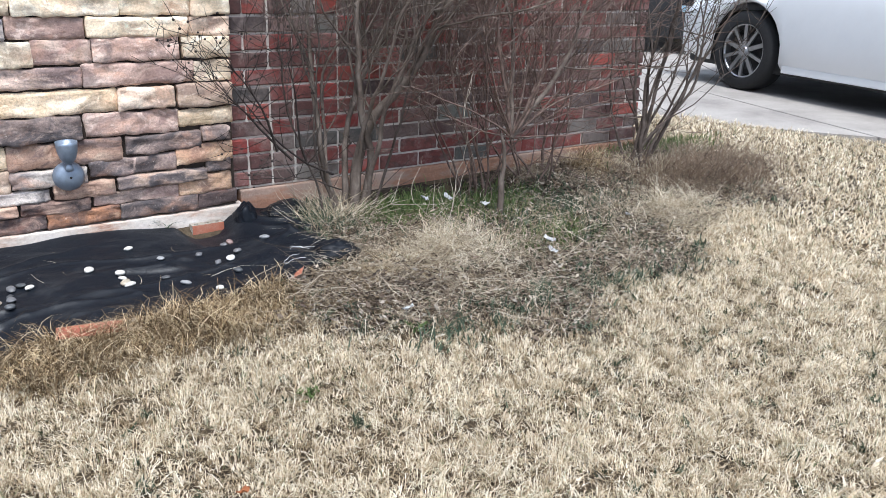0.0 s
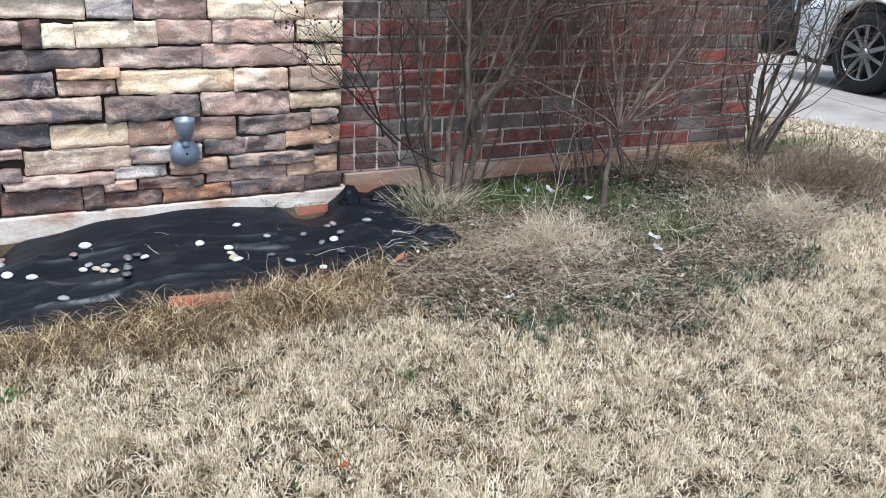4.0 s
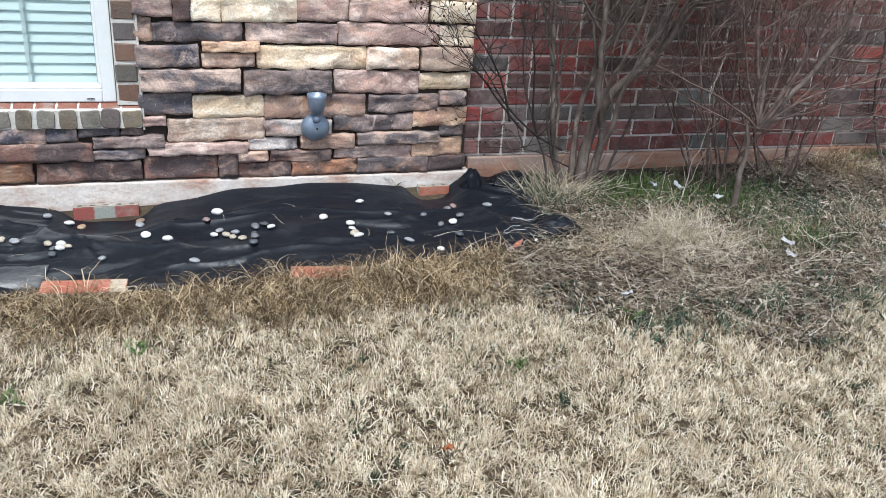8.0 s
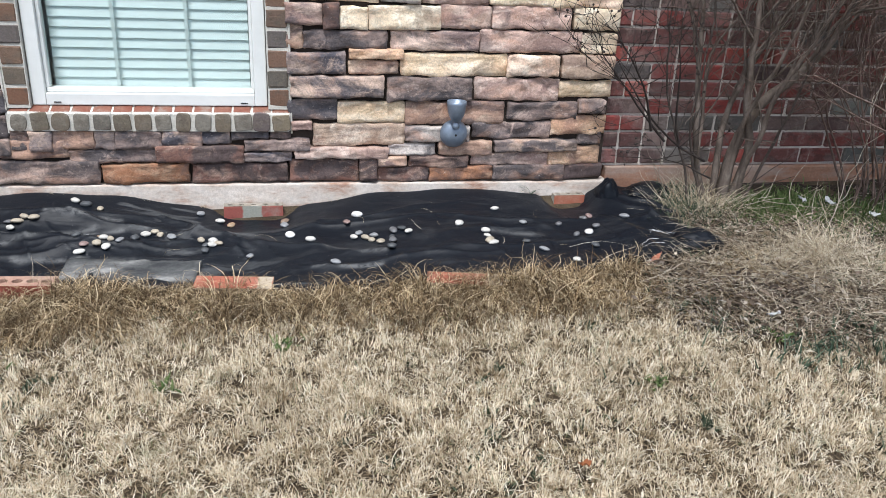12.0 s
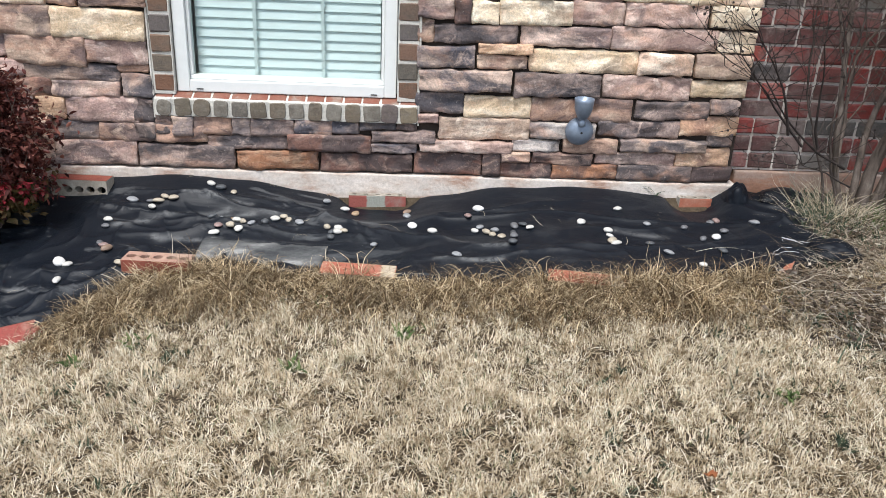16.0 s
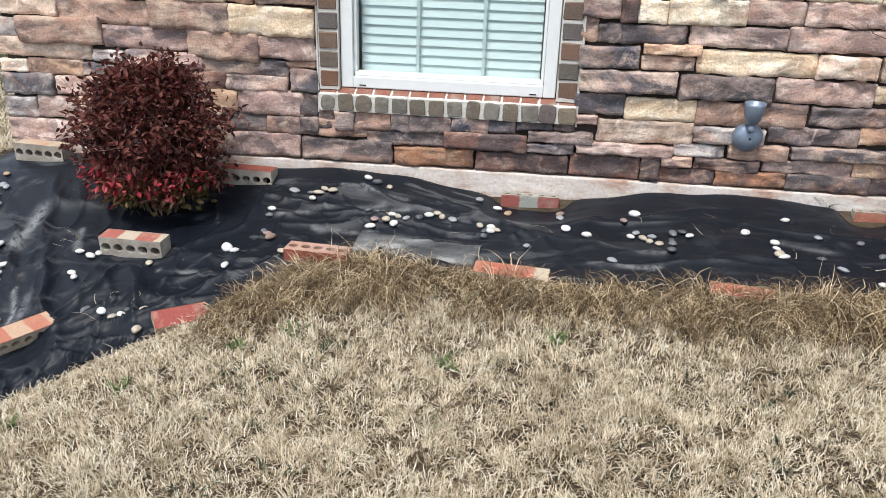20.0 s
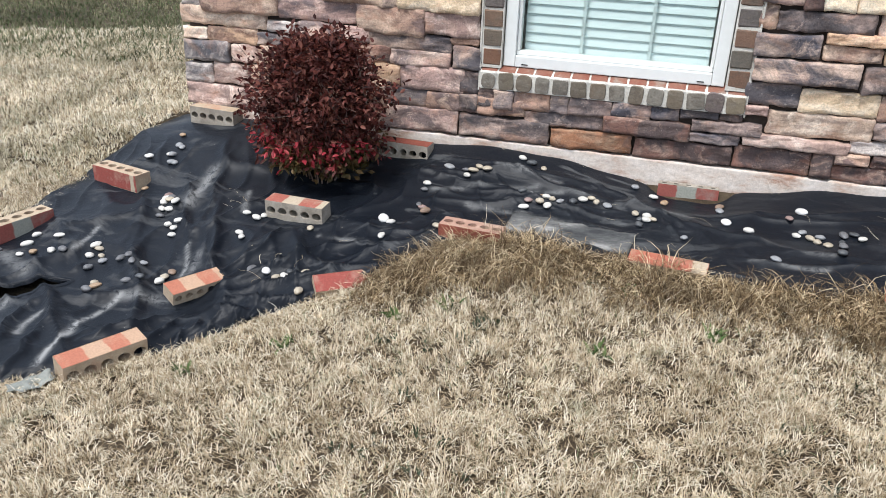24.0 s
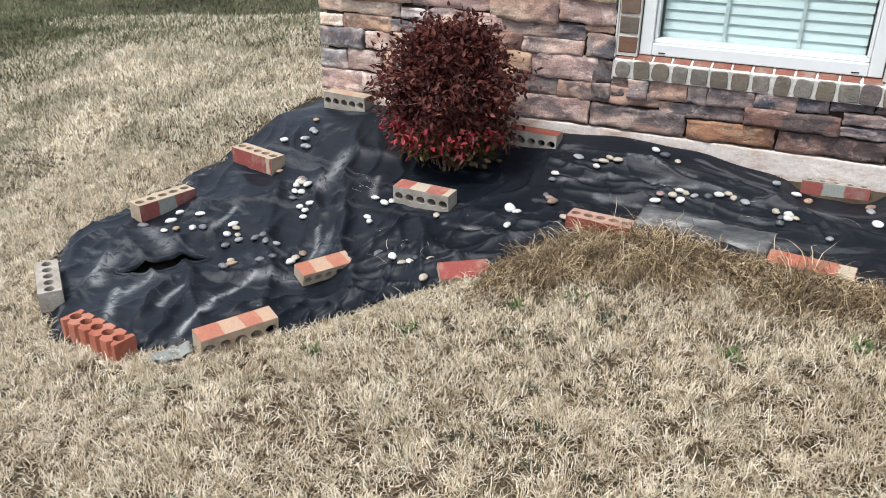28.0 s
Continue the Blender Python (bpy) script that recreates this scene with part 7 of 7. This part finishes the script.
def car(name, m, paint, label, length=4.6, width=1.78, dark_bumper=False):
    """x along the car, z up from the road; sections lofted from bumper to bumper, with cut wheel arches."""
    root = new(name)
    tagged(root, label, "car")
    half = width / 2
    wheels = (0.88, length - 1.0)
    tops = [(0, 0.62), (0.1, 0.74), (0.9, 0.90), (1.3, 0.95), (length - 1.2, 1.0), (length - 0.6, 1.02), (length - 0.06, 0.92), (length, 0.6)]
    xs = sorted(set([0, 0.06, 0.15, 0.3, length - 0.3, length - 0.15, length - 0.06, length] + [w + 0.39 * math.cos(k * math.pi / 14) for w in wheels for k in range(15)] + list(np.arange(0.4, length - 0.4, 0.2))))
    bm = bmesh.new()
    rings = []
    for x in xs:
        t = lerp_table(x, tops)
        low = 0.20
        for w in wheels:
            if abs(x - w) < 0.39:
                low = max(low, 0.30 + math.sqrt(max(0, 0.39 ** 2 - (x - w) ** 2)) * 1.02)
        end = min(x, length - x)
        k = half * (0.80 + 0.20 * min(1, (end / 0.45)) ** 0.5) if end < 0.45 else half
        prof = [(k * 0.93, low), (k * 0.985, max(low + 0.01, min(low + 0.06, 0.34))), (k * 0.995, max(low + 0.02, 0.44)), (k, max(low + 0.03, 0.58)), (k * 0.985, max(low + 0.035, 0.70)), (k * 0.97, max(low + 0.04, t - 0.09)), (k * 0.90, max(low + 0.045, t - 0.015)), (k * 0.55, t + 0.01)]
        ring = [bm.verts.new((x, -a, b)) for a, b in prof] + [bm.verts.new((x, a, b)) for a, b in prof[::-1]]
        rings.append(ring)
    for a, b in zip(rings, rings[1:]):
        for i in range(len(a) - 1):
            bm.faces.new((a[i], b[i], b[i + 1], a[i + 1])).smooth = True
    bm.faces.new(rings[0])
    bm.faces.new(rings[-1][::-1])
    body = part("body", bm, paint, root)
    bm = bmesh.new()
    ring = []
    for x, z, k in ((1.15, 0.95, 0.90), (1.95, 1.40, 0.70), (length - 1.5, 1.43, 0.70), (length - 0.55, 1.02, 0.86)):
        ring.append([bm.verts.new((x, -half * k, z)), bm.verts.new((x, half * k, z))])
    side = [[r[i] for r in ring] for i in (0, 1)]
    bm.faces.new(side[0])
    bm.faces.new(side[1][::-1])
    for a, b in zip(ring, ring[1:]):
        bm.faces.new((a[0], a[1], b[1], b[0]))
    part("cabin_glass", bm, M_CAR_GLASS, root)
    part("roof", box(1.9, length - 1.45, -half * 0.69, half * 0.69, 1.40, 1.45, 0.02), paint, root)
    part("underbody", box(0.2, length - 0.2, -half * 0.90, half * 0.90, 0.16, 0.45, 0.03), M_BLACK, root)
    if dark_bumper:
        part("bumper", box(-0.045, 0.35, -half * 0.93, half * 0.93, 0.17, 0.70, 0.04), M_BLACK, root, "dark plastic bumper")
    for s in (-1, 1):
        part("sill_trim", box(1.30, length - 1.42, s * half * 0.955 - 0.02, s * half * 0.955 + 0.02, 0.19, 0.25, 0.008), paint, root)
        for w in wheels:
            wheel(root, w, s * (half - 0.12), s)
    part("grille", box(-0.015, 0.05, -0.5, 0.5, 0.30, 0.58, 0.01), M_BLACK, root)
    part("number_plate", box(-0.06, -0.012, -0.10, 0.10, 0.47, 0.64, 0.004), M_PLATE, root)
    for s in (-1, 1):
        part("headlight", box(0.03, 0.3, min(s * 0.55, s * 0.82), max(s * 0.55, s * 0.82), 0.62, 0.72, 0.02), M_CAR_GLASS, root)
        part("tail_lamp", box(length - 0.2, length - 0.02, min(s * 0.55, s * 0.8), max(s * 0.55, s * 0.8), 0.72, 0.88, 0.02), M_RED_LENS, root)
    root.matrix_world = m
    return root


ROAD = 0.362
ang = math.degrees(math.atan2(-0.99, -0.13))
u = Vector((-0.13, -0.99, 0)).normalized()
v = Vector((0, 0, 1)).cross(u)
hub = Vector((6.55, 1.23, ROAD))
# the near side of the car is the one turned to the house
o = hub - u * 0.88 + v * (1.78 / 2 - 0.12)
car("parked_car", Matrix.Translation(o) @ Matrix.Rotation(radians(ang), 4, "Z"), M_SILVER, "silver sedan with multi-spoke alloy wheels on the driveway")
car("parked_car", Matrix.Translation((8.2, 3.3, ROAD)) @ Matrix.Rotation(radians(38), 4, "Z"), M_WHITE_PAINT, "white car with a dark lower bumper parked beyond the sedan", dark_bumper=True)
